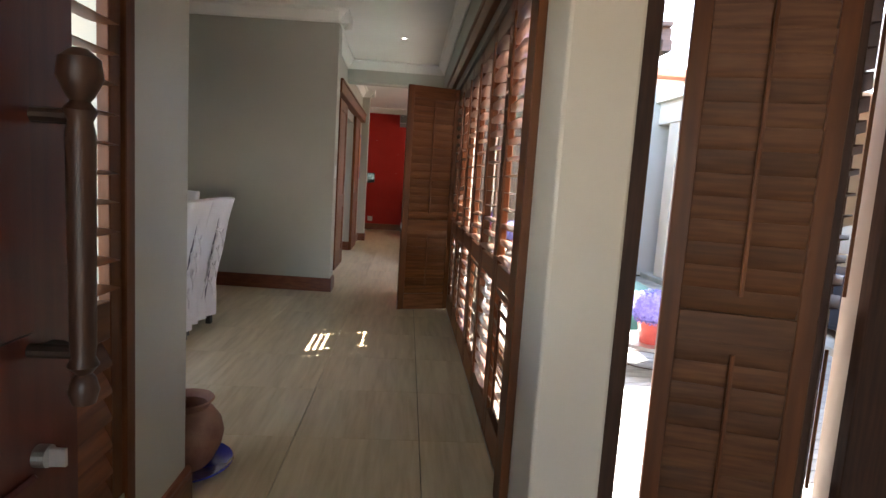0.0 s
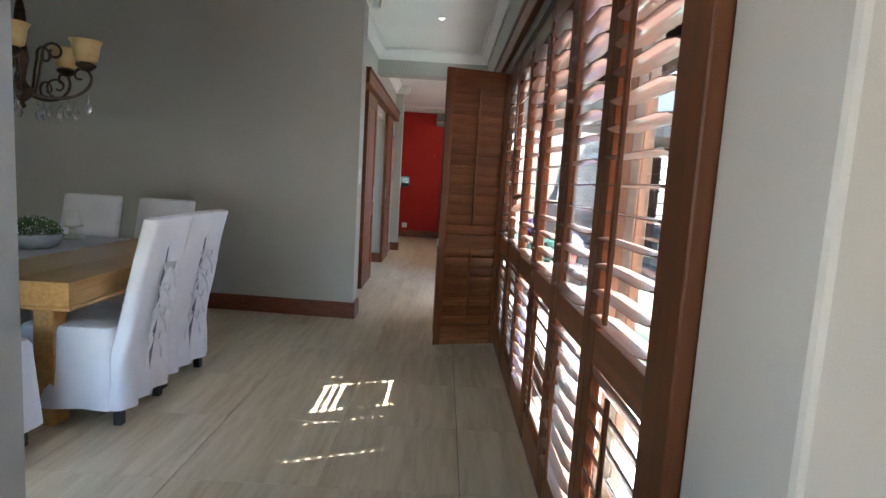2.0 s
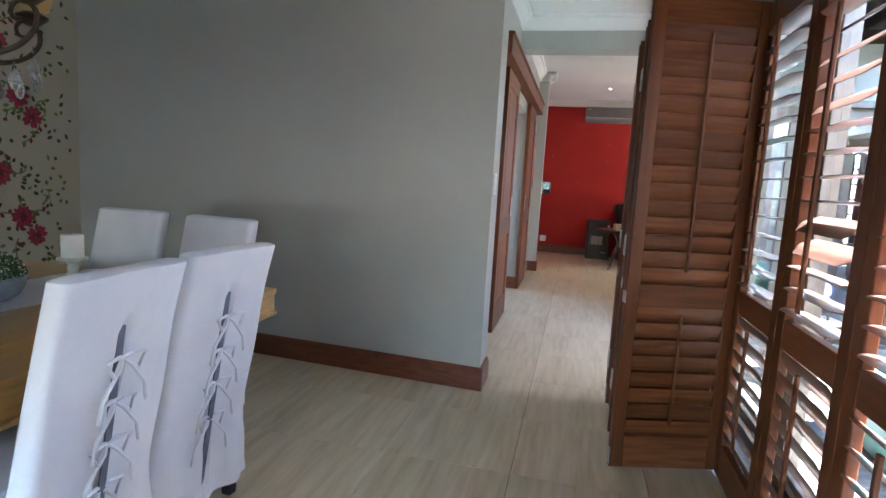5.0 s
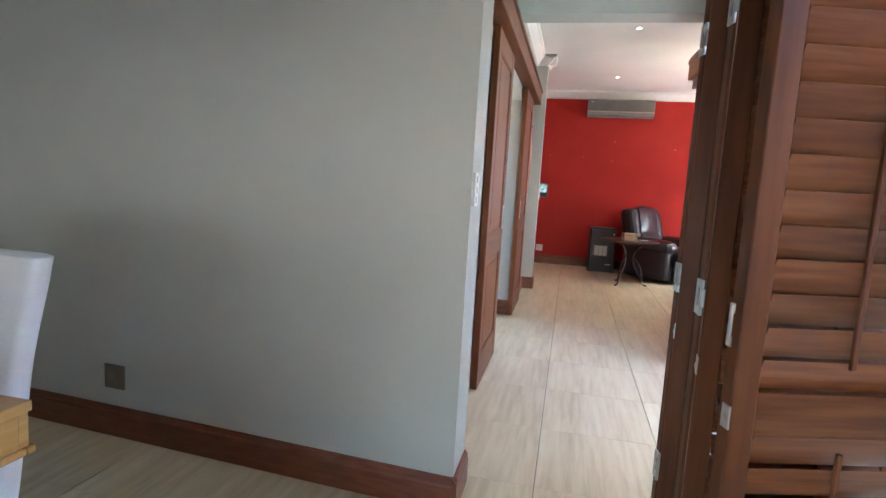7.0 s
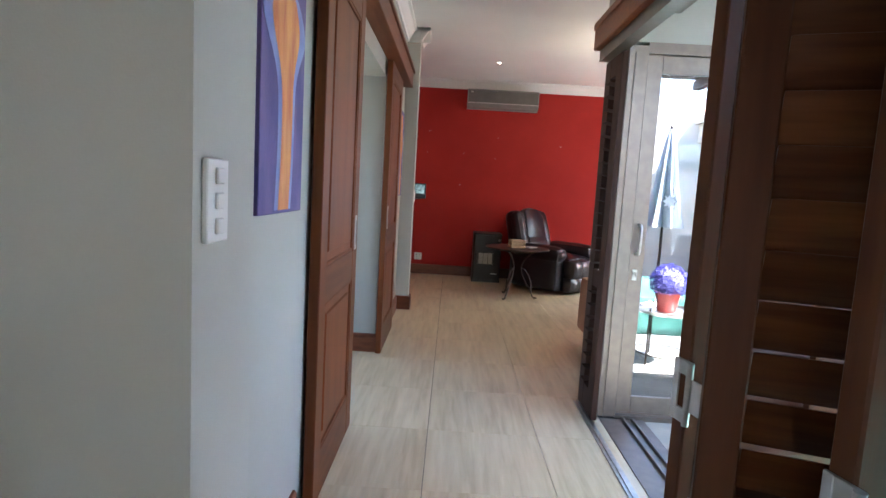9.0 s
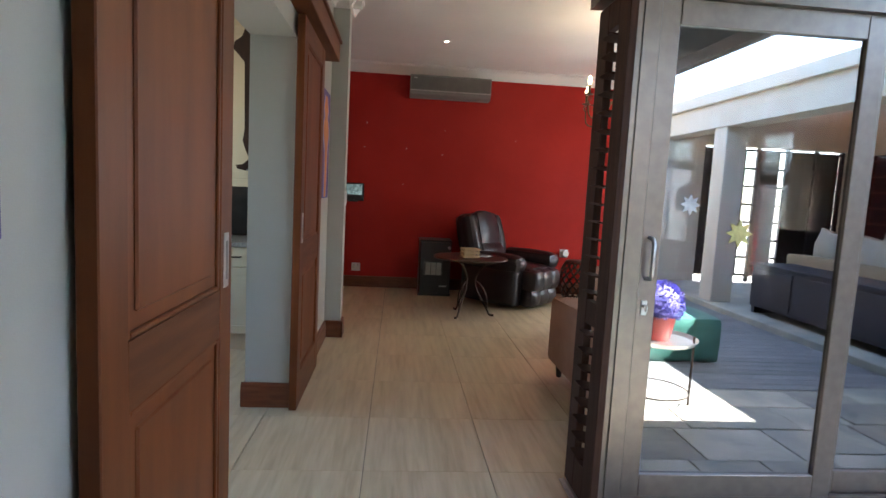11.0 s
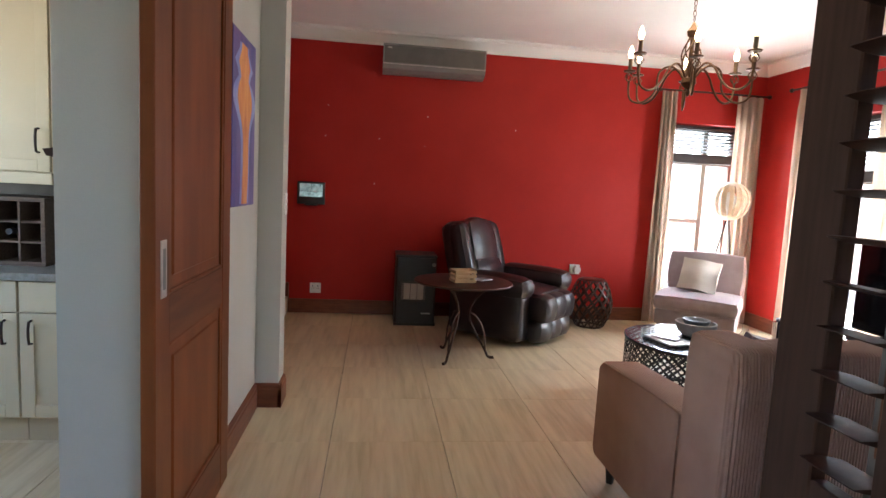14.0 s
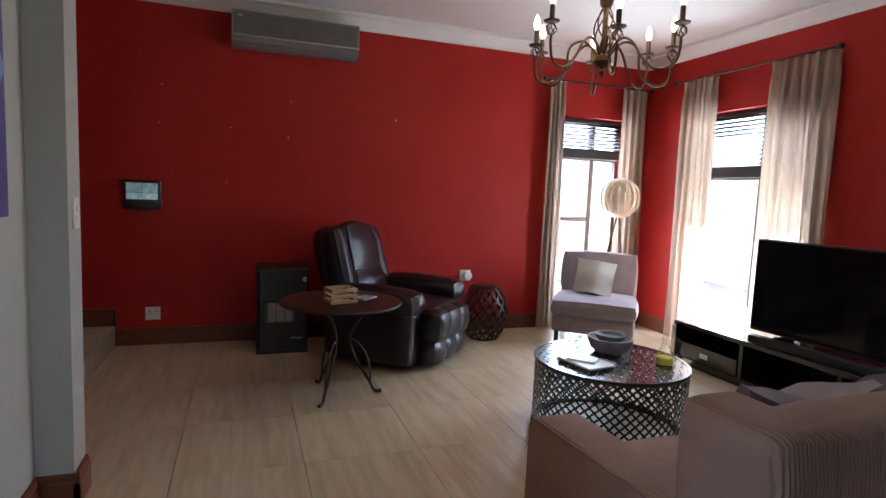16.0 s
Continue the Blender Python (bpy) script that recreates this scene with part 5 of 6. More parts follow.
def tall_window(name, m, w, z0, z1, mull, band, low):
    """Local x along the wall, y outwards."""
    ob = thing(name, label="tall dark aluminium window with raised venetian blind", category="window")
    ob["kind"] = "structure"
    f = 0.045
    fr = bmesh.new()
    for a in ((0, f, z0, z1), (w - f, w, z0, z1), (f, w - f, z0, z0 + f), (f, w - f, z1 - f, z1), (f, w - f, band - 0.02, band + 0.04)):
        box(fr, a[0], a[1], 0.06, 0.11, a[2], a[3], bev=0.003)
    part("window_frame", fr, ALU, ob)
    for x in mull:
        part("mullion", B(x - 0.028, x + 0.028, 0.055, 0.115, z0 + f, z1 - f, bev=0.003), ALU, ob)
    if low:
        part("transom", B(f, mull[0] - 0.028, 0.06, 0.11, low - 0.025, low + 0.025, bev=0.003), ALU, ob)
    g = part("pane", B(f, w - f, 0.082, 0.086, z0 + f, z1 - f), PANE, ob, "clear glass pane")
    g.visible_shadow = False
    part("blind_box", B(0.02, w - 0.02, 0.005, 0.05, z1 - 0.05, z1 - 0.01, bev=0.003), BLIND, ob)
    part("blind_stack", B(0.02, w - 0.02, 0.008, 0.048, band, band + 0.10, bev=0.004), BLIND, ob, "stacked blind slats")
    bm = B(0.02, w - 0.02, -0.024, 0.024, -0.0015, 0.0015)
    me = bpy.data.meshes.new("blind_slat")
    bm.to_mesh(me)
    bm.free()
    me.materials.append(BLIND)
    for i in range(int((z1 - 0.06 - band - 0.12) / 0.037) + 1):
        sl = new("blind_slat", me)
        sl.parent = ob
        sl.matrix_local = pose(0, 0.028, band + 0.125 + i * 0.037, 34, 0, 0)
    ob.matrix_world = m
    return ob


tall_window("window_1", pose(WA[0], RY + 0.08, 0), WA[1] - WA[0], WA[2], WA[3], (0.50,), 1.76, 1.12)
tall_window("window_2", pose(EX + 0.08, WB[1], 0, 0, 0, -90), WB[1] - WB[0], WA[2], WA[3], (0.76,), 1.58, 0)


def curtain(m, w, label, pleats):
    bm = bmesh.new()
    rows = []
    n = pleats * 12
    for z, k, wob in ((0.015, 1.12, 0.9), (0.5, 1.06, 0.95), (1.2, 1.0, 1.0), (1.9, 0.97, 1.0), (2.30, 0.95, 0.95), (2.40, 0.94, 0.6), (2.475, 0.95, 0.75)):
        row = []
        for i in range(n + 1):
            u = i / n
            ph = u * pleats * 2 * math.pi
            x = (u - 0.5) * w * k + 0.010 * math.sin(ph * 2 + 1 + z) * wob
            y = -0.030 * wob * math.sin(ph + 0.5 * math.sin(ph * 0.37 + z)) + 0.010 * math.sin(u * 9 + z * 2)
            row.append(bm.verts.new((x, y, z)))
        rows.append(row)
    for a, b in zip(rows, rows[1:]):
        for i in range(n):
            bm.faces.new((a[i], a[i + 1], b[i + 1], b[i]))
    bmesh.ops.solidify(bm, geom=bm.faces[:], thickness=0.002)
    ob = tagged(part("curtain", bm, WEAVE, None, smooth=True), label, "curtain", "lounge curtains")
    ob.matrix_world = m
    return ob


curtain(pose(3.215, RY - 0.085, 0), 0.20, "sandy linen curtain drawn back from the narrow window", 4)
curtain(pose(4.13, RY - 0.085, 0), 0.34, "sandy linen curtain hanging into the room's corner", 4)
curtain(pose(EX - 0.085, 12.72, 0, 0, 0, -90), 0.40, "sandy linen curtain drawn back beside the window", 5)
curtain(pose(EX - 0.085, 11.70, 0, 0, 0, -90), 0.56, "sunlit sandy linen curtain half across the window", 6)
for p, q in (((3.06, RY - 0.085), (4.34, RY - 0.085)), ((EX - 0.085, 13.06), (EX - 0.085, 11.44))):
    ob = thing("curtain_rod", (0, 0, 0), 0, "black iron curtain rod with ball ends", "curtain rod", "curtain rods")
    bm = bmesh.new()
    rod(bm, (*p, 2.49), (*q, 2.49), 0.010, n=10)
    part("pole", bm, IRON, ob)
    for e in (p, q):
        bm = bmesh.new()
        bmesh.ops.create_uvsphere(bm, u_segments=12, v_segments=8, radius=0.022, matrix=Matrix.Translation((*e, 2.49)))
        part("finial", bm, IRON, ob, "", True)
    for k in (0.06, 0.94):
        e = Vector(p).lerp(Vector(q), k)
        bm = bmesh.new()
        if p[0] == q[0]:
            rod(bm, (e.x, e.y, 2.49), (EX, e.y, 2.49), 0.007)
        else:
            rod(bm, (e.x, e.y, 2.49), (e.x, RY, 2.49), 0.007)
        part("bracket", bm, IRON, ob)

# coffee table of pierced metal
CR, CH = 0.43, 0.42
ct = thing("coffee_table", (2.31, 11.17, 0), 0, "round blue-black pierced metal drum coffee table", "coffee table")


def flat_bar(bm, pts, outs, w, t):
    rows = []
    for (p, side), o in zip(pts, outs):
        p, s, o = Vector(p), Vector(side) * w / 2, Vector(o) * t
        rows.append([bm.verts.new(q) for q in (p - s, p + s, p + s + o, p - s + o)])
    for a, b in zip(rows, rows[1:]):
        for k in range(4):
            bm.faces.new((a[k], a[(k + 1) % 4], b[(k + 1) % 4], b[k]))
    bm.faces.new(rows[0][::-1])
    bm.faces.new(rows[-1])


for sgn in (-1, 1):
    bm = bmesh.new()
    for i in range(52):
        pts, outs = [], []
        for j in range(9):
            u = j / 8
            a = 2 * math.pi * i / 52 + sgn * u * 0.95
            R = CR - 0.004 + (0.001 if sgn > 0 else 0)
            pts.append(((R * math.cos(a), R * math.sin(a), 0.02 + (CH - 0.04) * u), (-math.sin(a), math.cos(a), 0)))
            outs.append((math.cos(a), math.sin(a), 0))
        flat_bar(bm, pts, outs, 0.017, 0.0025)
    tagged(part("side_lattice", bm, DARKMETAL, ct, "pierced metal side"), kind="stuff")
    bm = bmesh.new()
    k = -CR + 0.03
    while k < CR - 0.02:
        hl = math.sqrt(CR * CR - k * k) - 0.01
        a = radians(45 * sgn)
        d, s = Vector((math.cos(a), math.sin(a), 0)), Vector((-math.sin(a), math.cos(a), 0))
        pts = [(s * k + d * (-hl) + Vector((0, 0, CH - 0.006)), s), (s * k + d * hl + Vector((0, 0, CH - 0.006)), s)]
        flat_bar(bm, pts, [(0, 0, 1)] * 2, 0.021, 0.0035 if sgn > 0 else 0.0028)
        k += 0.040
    tagged(part("top_lattice", bm, DARKMETAL, ct, "pierced metal top"), kind="stuff")
for z in (0.0, CH - 0.022):
    bm = bmesh.new()
    lathe(bm, [(CR - 0.014, z), (CR + 0.004, z), (CR + 0.006, z + 0.011), (CR + 0.004, z + 0.022), (CR - 0.014, z + 0.022), (CR - 0.014, z)], 64)
    part("rim", bm, DARKMETAL, ct, "", True)
CEMENT = mat("grey_cement", (0.30, 0.285, 0.27), 0.8, second=(0.38, 0.36, 0.34), scale=18, bump=0.3)
bw = thing("cement_bowl", (2.40, 11.30, CH + 0.001), 0, "grey cement bowl holding a smaller dish, on the pierced table", "bowl")
bm = bmesh.new()
lathe(bm, [(0, 0), (0.085, 0), (0.115, 0.025), (0.13, 0.06), (0.135, 0.088), (0.123, 0.09), (0.115, 0.06), (0.09, 0.03), (0, 0.022)], 32)
part("body", bm, CEMENT, bw, "", True)
bm = bmesh.new()
lathe(bm, [(0, 0.07), (0.07, 0.07), (0.088, 0.095), (0.09, 0.108), (0.08, 0.108), (0.06, 0.09), (0, 0.088)], 24)
part("inner_dish", bm, mat("slate_dish", (0.10, 0.11, 0.12), 0.5, second=(0.14, 0.15, 0.16), scale=20), bw, "dark slate dish", True)
for i, (x, y, a, w, d, c) in enumerate(((2.13, 11.14, 24, 0.20, 0.27, (0.10, 0.12, 0.15)), (2.10, 11.10, 10, 0.19, 0.26, (0.5, 0.5, 0.5)), (2.09, 11.12, 40, 0.10, 0.16, (0.35, 0.33, 0.33)))):
    ob = part("magazine", B(-w / 2, w / 2, -d / 2, d / 2, 0, 0.010, bev=0.001), mat("printed_cover", c, 0.35, second=tuple(min(1, q * 1.8) for q in c), scale=9))
    tagged(ob, "glossy magazine lying on the pierced coffee table", "magazine", "magazines on the coffee table").matrix_world = pose(x, y, CH + 0.001 + 0.0105 * i, 0, 0, a)
cf = thing("carafe", (2.55, 11.00, CH + 0.001), 0, "small glass carafe with yellow liquid on the coffee table", "carafe")
bm = bmesh.new()
lathe(bm, [(0, 0.002), (0.046, 0.002), (0.052, 0.02), (0.048, 0.055), (0.026, 0.10), (0.020, 0.125), (0.026, 0.155), (0.024, 0.155), (0.018, 0.125), (0.024, 0.10), (0.046, 0.055), (0.05, 0.02), (0, 0.006)], 24)
g = part("glass", bm, PANE, cf, "clear glass", True)
bm = bmesh.new()
lathe(bm, [(0, 0.007), (0.047, 0.007), (0.0485, 0.02), (0.046, 0.045), (0, 0.045)], 24)
YEL = mat("yellow_liquid", (0.75, 0.62, 0.02), 0.15, second=(0.85, 0.72, 0.05), scale=8)
part("liquid", bm, YEL, cf, "bright yellow liquid", True)

# television and its stand
ST = mat("espresso_gloss_board", (0.016, 0.011, 0.010), 0.16, second=(0.024, 0.016, 0.014), scale=8, stretch=(8, 1, 8), coat=0.5)
tv = thing("tv_stand", (3.72, 10.15, 0), 0, "low glossy espresso television stand with open shelf", "tv stand")
part("top", B(0, 0.46, 0, 2.07, 0.325, 0.36, bev=0.003), ST, tv)
part("bottom", B(0.01, 0.45, 0.01, 2.06, 0.04, 0.075, bev=0.003), ST, tv)
for y in (0.01, 0.66, 1.38, 2.03):
    part("divider", B(0.012, 0.45, y, y + 0.03, 0.075, 0.325), ST, tv)
part("back", B(0.44, 0.452, 0.01, 2.06, 0.04, 0.33), ST, tv)
part("plinth", B(0.04, 0.42, 0.05, 2.02, 0, 0.04), ST, tv)
for y0, y1 in ((1.415, 2.028), (0.042, 0.655)):
    d = part("drawer", B(0.0, 0.02, y0, y1, 0.08, 0.20, bev=0.002), ST, tv)
    part("drawer_pull", B(-0.006, 0.002, (y0 + y1) / 2 - 0.04, (y0 + y1) / 2 + 0.04, 0.12, 0.155, bev=0.002), STEEL, d, "steel recessed pull")
bm = bmesh.new()
rod(bm, (-0.03, 2.02, 0.0), (-0.03, 2.02, 0.32), 0.022, n=20)
lathe(bm, [(0, 0.32), (0.027, 0.32), (0.027, 0.332), (0, 0.336)], 20, (-0.03, 2.02, 0))
part("post", bm, mat("polished_chrome", (0.7, 0.7, 0.7), 0.08, 1.0, second=(0.66, 0.66, 0.66), scale=5), tv, "polished chrome corner post", True)
sb = thing("soundbar", (3.80, 11.02, 0.361), 4, "black soundbar in front of the television", "soundbar")
part("body", B(-0.035, 0.035, -0.48, 0.48, 0, 0.055, bev=0.008, seg=2), BLACK, sb)
part("end_cap", B(-0.037, 0.037, 0.465, 0.485, 0.002, 0.053, bev=0.004), ST, sb)
te = thing("television", (3.93, 11.02, 0.361), 3, "large black flat television, switched off", "television")
part("bezel", B(0.0, 0.045, -0.62, 0.62, 0.055, 0.735, bev=0.006), BLACK, te)
part("screen", B(-0.003, 0.002, -0.606, 0.606, 0.075, 0.722), mat("off_screen_glass", (0.004, 0.004, 0.006), 0.06, second=(0.005, 0.005, 0.007), scale=5), te, "dark glossy screen")
for y in (-0.35, 0.35):
    part("foot", B(-0.09, 0.12, y - 0.012, y + 0.012, 0, 0.058, bev=0.004), BLACK, te)

# sofa, facing the red wall
sf = thing("sofa", (1.245, 9.235, 0), 0, "beige corduroy two-seater sofa with low arms, seen from behind", "sofa")
SW, SD = 1.70, 0.97
bm = bmesh.new()
cushion(bm, 0.06, SW - 0.06, 0.0, 0.20, 0.12, 0.90, 0.045)
part("backrest", bm, CORD, sf, "high corduroy back", True)
for x0 in (0.0, SW - 0.18):
    bm = bmesh.new()
    b2 = [(0.27, 0.12), (SD - 0.03, 0.12), (SD, 0.15), (SD - 0.005, 0.55), (SD - 0.05, 0.585), (0.42, 0.60), (0.27, 0.605)]
    prism(bm, b2, "x", x0, x0 + 0.18)
    bmesh.ops.bevel(bm, geom=bm.edges[:], offset=0.022, segments=3, affect="EDGES", profile=0.5)
    cushion(bm, x0, x0 + 0.18, 0.003, 0.29, 0.12, 0.90, 0.045)
    part("arm", bm, CORD, sf, "corduroy arm stepping down from the back", True)
bm = bmesh.new()
cushion(bm, 0.15, SW - 0.15, 0.15, SD - 0.04, 0.12, 0.30, 0.03)
part("seat_base", bm, CORD, sf, "", True)
for i in range(2):
    bm = bmesh.new()
    a = 0.17 + i * (SW - 0.34) / 2
    cushion(bm, a, a + (SW - 0.34) / 2, 0.17, SD - 0.02, 0.29, 0.44, 0.045, puff=0.015)
    part("seat_cushion", bm, CORD, sf, "", True)
for x in (0.08, SW - 0.08):
    for y in (0.06, SD - 0.06):
        bm = bmesh.new()
        rod(bm, (x, y, 0), (x, y, 0.125), 0.018, 0.032, 4)
        part("leg", bm, BLACKWOOD, sf, "tapered dark leg")
DUSK = mat("mauve_satin_cushion", (0.10, 0.07, 0.085), 0.6, second=(0.15, 0.11, 0.12), scale=8, bump=0.2)
pillow("scatter_cushion", pose(1.66, 9.63, 0.64, 12, 14, 8), 0.40, 0.38, DUSK, "dark mauve cushion against the sofa back")
pillow("scatter_cushion", pose(1.90, 9.68, 0.62, 14, -4, -4), 0.44, 0.38, mat("pale_mauve_cushion", (0.34, 0.29, 0.30), 0.8, second=(0.40, 0.35, 0.35), scale=8, bump=0.2), "pale mauve cushion against the sofa back")
pillow("scatter_cushion", pose(2.18, 9.65, 0.635, 14, -12, -8), 0.40, 0.38, DUSK, "dark mauve cushion against the sofa back")

# chandelier with candle bulbs
lc = thing("candle_chandelier", (2.02, 11.02, 1.93), 0, "rust-brown iron chandelier with eight lit candle bulbs", "chandelier")
RUST = mat("rust_brown_iron", (0.10, 0.055, 0.03), 0.5, 0.5, second=(0.16, 0.09, 0.05), scale=40, bump=0.2)
bm = bmesh.new()
lathe(bm, [(0, 0.02), (0.008, 0.03), (0.016, 0.05), (0.008, 0.065), (0.03, 0.08), (0.045, 0.10), (0.04, 0.125), (0.015, 0.14), (0.012, 0.36), (0.03, 0.375), (0.035, 0.40), (0.018, 0.425), (0.008, 0.45), (0, 0.455)], 18)
part("stem", bm, RUST, lc, "", True)
for i in range(6):
    bm = bmesh.new()
    tube(bm, [((0.014 + 0.04 * math.sin(math.pi * j / 12)) * math.cos(i * math.pi / 3 + j * 0.22), (0.014 + 0.04 * math.sin(math.pi * j / 12)) * math.sin(i * math.pi / 3 + j * 0.22), 0.13 + 0.24 * j / 12) for j in range(13)], 0.004, 6)
    part("cage_wire", bm, RUST, lc, "twisted cage wire", True)
bm = bmesh.new()
z, k = 0.455, 0
while z < CEIL2 - 1.93 - 0.03:
    tube(bm, [((0.009 * math.cos(q) if k % 2 else 0), (0 if k % 2 else 0.009 * math.cos(q)), z + 0.018 + 0.018 * math.sin(q)) for q in [2 * math.pi * i / 10 for i in range(10)]], 0.0025, 5, True)
    z += 0.03
    k += 1
part("chain", bm, RUST, lc)
bm = bmesh.new()
lathe(bm, [(0, CEIL2 - 1.93), (0.055, CEIL2 - 1.93), (0.05, CEIL2 - 1.945), (0.015, CEIL2 - 1.97), (0, CEIL2 - 1.97)], 18)
part("ceiling_cup", bm, RUST, lc, "", True)
BULB = mat("warm_candle_bulb", (1.0, 0.9, 0.7), 0.3, emit=(1.0, 0.72, 0.38), strength=0.9)
SLEEVE = mat("aged_candle_sleeve", (0.10, 0.065, 0.04), 0.6, second=(0.14, 0.09, 0.05), scale=30)
for i in range(8):
    a = radians(45 * i + 20)
    c, s = math.cos(a), math.sin(a)
    R = 0.41 if i % 2 == 0 else 0.34
    dz = 0.0 if i % 2 == 0 else -0.035
    bm = bmesh.new()
    tube(bm, smooth_line([(x * c, x * s, z) for x, z in ((0.02, 0.11), (0.06, 0.17), (0.11, 0.20), (0.17, 0.165), (0.235 * R / 0.46 + 0.01, 0.09 + dz), (0.30 * R / 0.46 + 0.01, 0.035 + dz), (0.37 * R / 0.46 + 0.01, 0.02 + dz), (0.43 * R / 0.46 + 0.01, 0.045 + dz), (R, 0.105 + dz), (R, 0.15 + dz))]), 0.0065, 7)
    part("arm", bm, RUST, lc, "curved iron arm", True)
    bm = bmesh.new()
    for j in range(6):
        b = j * math.pi / 3
        tube(bm, [(R * c + 0.026 * math.sin(math.pi * q / 6) * math.cos(b + q * 0.25), R * s + 0.026 * math.sin(math.pi * q / 6) * math.sin(b + q * 0.25), 0.145 + dz + 0.06 * q / 6) for q in range(7)], 0.0025, 5)
    part("cage", bm, RUST, lc, "small wire cage")
    bm = bmesh.new()
    lathe(bm, [(0, 0.203), (0.034, 0.207), (0.038, 0.213), (0.032, 0.216), (0, 0.213)], 16, (R * c, R * s, dz))
    part("drip_pan", bm, RUST, lc, "", True)
    bm = bmesh.new()
    lathe(bm, [(0, 0.213), (0.012, 0.213), (0.012, 0.285), (0, 0.285)], 12, (R * c, R * s, dz))
    part("sleeve", bm, SLEEVE, lc)
    bm = bmesh.new()
    lathe(bm, [(0, 0.285), (0.010, 0.29), (0.017, 0.31), (0.016, 0.325), (0.009, 0.348), (0.003, 0.362), (0, 0.365)], 12, (R * c, R * s, dz))
    part("bulb", bm, BULB, lc, "lit candle bulb", True)
lam = new("chandelier_glow", bpy.data.lights.new("chandelier_glow", "POINT"))
lam.data.energy, lam.data.color, lam.data.shadow_soft_size = 1.3, (1.0, 0.76, 0.48), 0.30
lam.location = (2.02, 11.02, 2.42)

# ceiling spots
GLOW = mat("spot_lamp_face", (1, 1, 1), 0.3, emit=(1.0, 0.93, 0.82), strength=1.6)
for x, y, z in ((0.33, 6.95, CEIL), (0.55, 12.30, CEIL2), (0.56, 9.85, CEIL2)):
    ob = thing("ceiling_spot", (x, y, z), 0, "small round lit ceiling downlight", "downlight", "ceiling downlights")
    bm = bmesh.new()
    lathe(bm, [(0.022, 0.0), (0.042, 0.0), (0.042, -0.005), (0.03, -0.009), (0.022, -0.006), (0.022, 0)], 24)
    part("ring", bm, WHITEPL, ob, "", True)
    bm = bmesh.new()
    lathe(bm, [(0, -0.003), (0.02, -0.003), (0.02, -0.001), (0, -0.001)], 20)
    part("lamp_face", bm, GLOW, ob, "glowing lamp face")

# stair foot beyond the pilaster
STEP = mat("beige_stair_tile", (0.36, 0.29, 0.20), 0.4, second=(0.43, 0.36, 0.26), scale=3, stretch=(1, 6, 1), bump=0.05)
bm = bmesh.new()
box(bm, -2.45, -0.66, 12.45, RY, 0, 0.165, bev=0.004)
box(bm, -2.45, -0.95, 12.45, RY, 0.165, 0.335, bev=0.004)
structure("stairs", bm, STEP, "beige tiled steps rising beyond the pilaster", "stairs")
bm = bmesh.new()
run_profile(bm, [(q, z + 0.165) for q, z in SKIRT], (-0.95, RY), (-0.66, RY), (0, -1))
box(bm, -0.675, -0.655, RY - 0.02, RY, 0.0, 0.30)
structure("baseboard_stair", bm, TRIM, "mahogany skirting along the steps", "skirting board")

# ---- kitchen ----
SHAKER = mat("cream_cabinet_paint", (0.56, 0.465, 0.305), 0.45, second=(0.60, 0.505, 0.34), scale=3, bump=0.04)
STONE = mat("speckled_stone_worktop", (0.20, 0.18, 0.15), 0.3, second=(0.30, 0.27, 0.23), scale=60, detail=6)
SPLASH = mat("dark_grey_splashback", (0.06, 0.055, 0.055), 0.35, second=(0.08, 0.075, 0.075), scale=8)
KY = 10.55


def bow_handle(parent, x, y, z, upright=True):
    bm = bmesh.new()
    if upright:
        tube(bm, [(x, y, z - 0.055), (x, y - 0.022, z - 0.052), (x, y - 0.028, z - 0.02), (x, y - 0.028, z + 0.02), (x, y - 0.022, z + 0.052), (x, y, z + 0.055)], 0.006, 8)
    else:
        tube(bm, [(x - 0.055, y, z), (x - 0.052, y - 0.022, z), (x - 0.02, y - 0.028, z), (x + 0.02, y - 0.028, z), (x + 0.052, y - 0.022, z), (x + 0.055, y, z)], 0.006, 8)
    part("handle", bm, IRON, parent, "dark iron bow handle", True)


def shaker(parent, name, x0, x1, y, z0, z1, s=0.06):
    leaf = part(name, B(x0, x1, y + 0.008, y + 0.018, z0, z1), SHAKER, parent)
    for nm, a in (("stile", (x0, x0 + s, z0, z1)), ("stile", (x1 - s, x1, z0, z1)), ("rail", (x0 + s, x1 - s, z0, z0 + s)), ("rail", (x0 + s, x1 - s, z1 - s, z1))):
        part(nm, B(a[0], a[1], y, y + 0.0085, a[2], a[3], bev=0.0015), SHAKER, leaf)
    return leaf


for x0, x1, hx in ((-2.22, -1.445, -1.50), (-1.44, -0.74, -1.385)):
    ob = thing("base_cabinet", (0, 0, 0), 0, "cream panelled base cabinet with dark iron handles", "cabinet", "kitchen base cabinets")
    part("body", B(x0, x1, KY + 0.02, 11.08, 0.13, 0.80), SHAKER, ob)
    part("plinth", B(x0, x1, KY + 0.06, KY + 0.08, 0, 0.13), SHAKER, ob)
    d = shaker(ob, "door", x0 + 0.003, x1 - 0.003, KY, 0.14, 0.645)
    bow_handle(d, hx, KY, 0.555)
    d = part("drawer", B(x0 + 0.003, x1 - 0.003, KY, KY + 0.02, 0.65, 0.795, bev=0.002), SHAKER, ob)
    bow_handle(d, (x0 + x1) / 2, KY, 0.725, False)
ob = part("worktop", B(-2.9, -0.725, KY - 0.02, 11.09, 0.80, 0.838, bev=0.006, seg=2), STONE)
tagged(ob, "speckled stone worktop along the kitchen cabinets", "worktop")
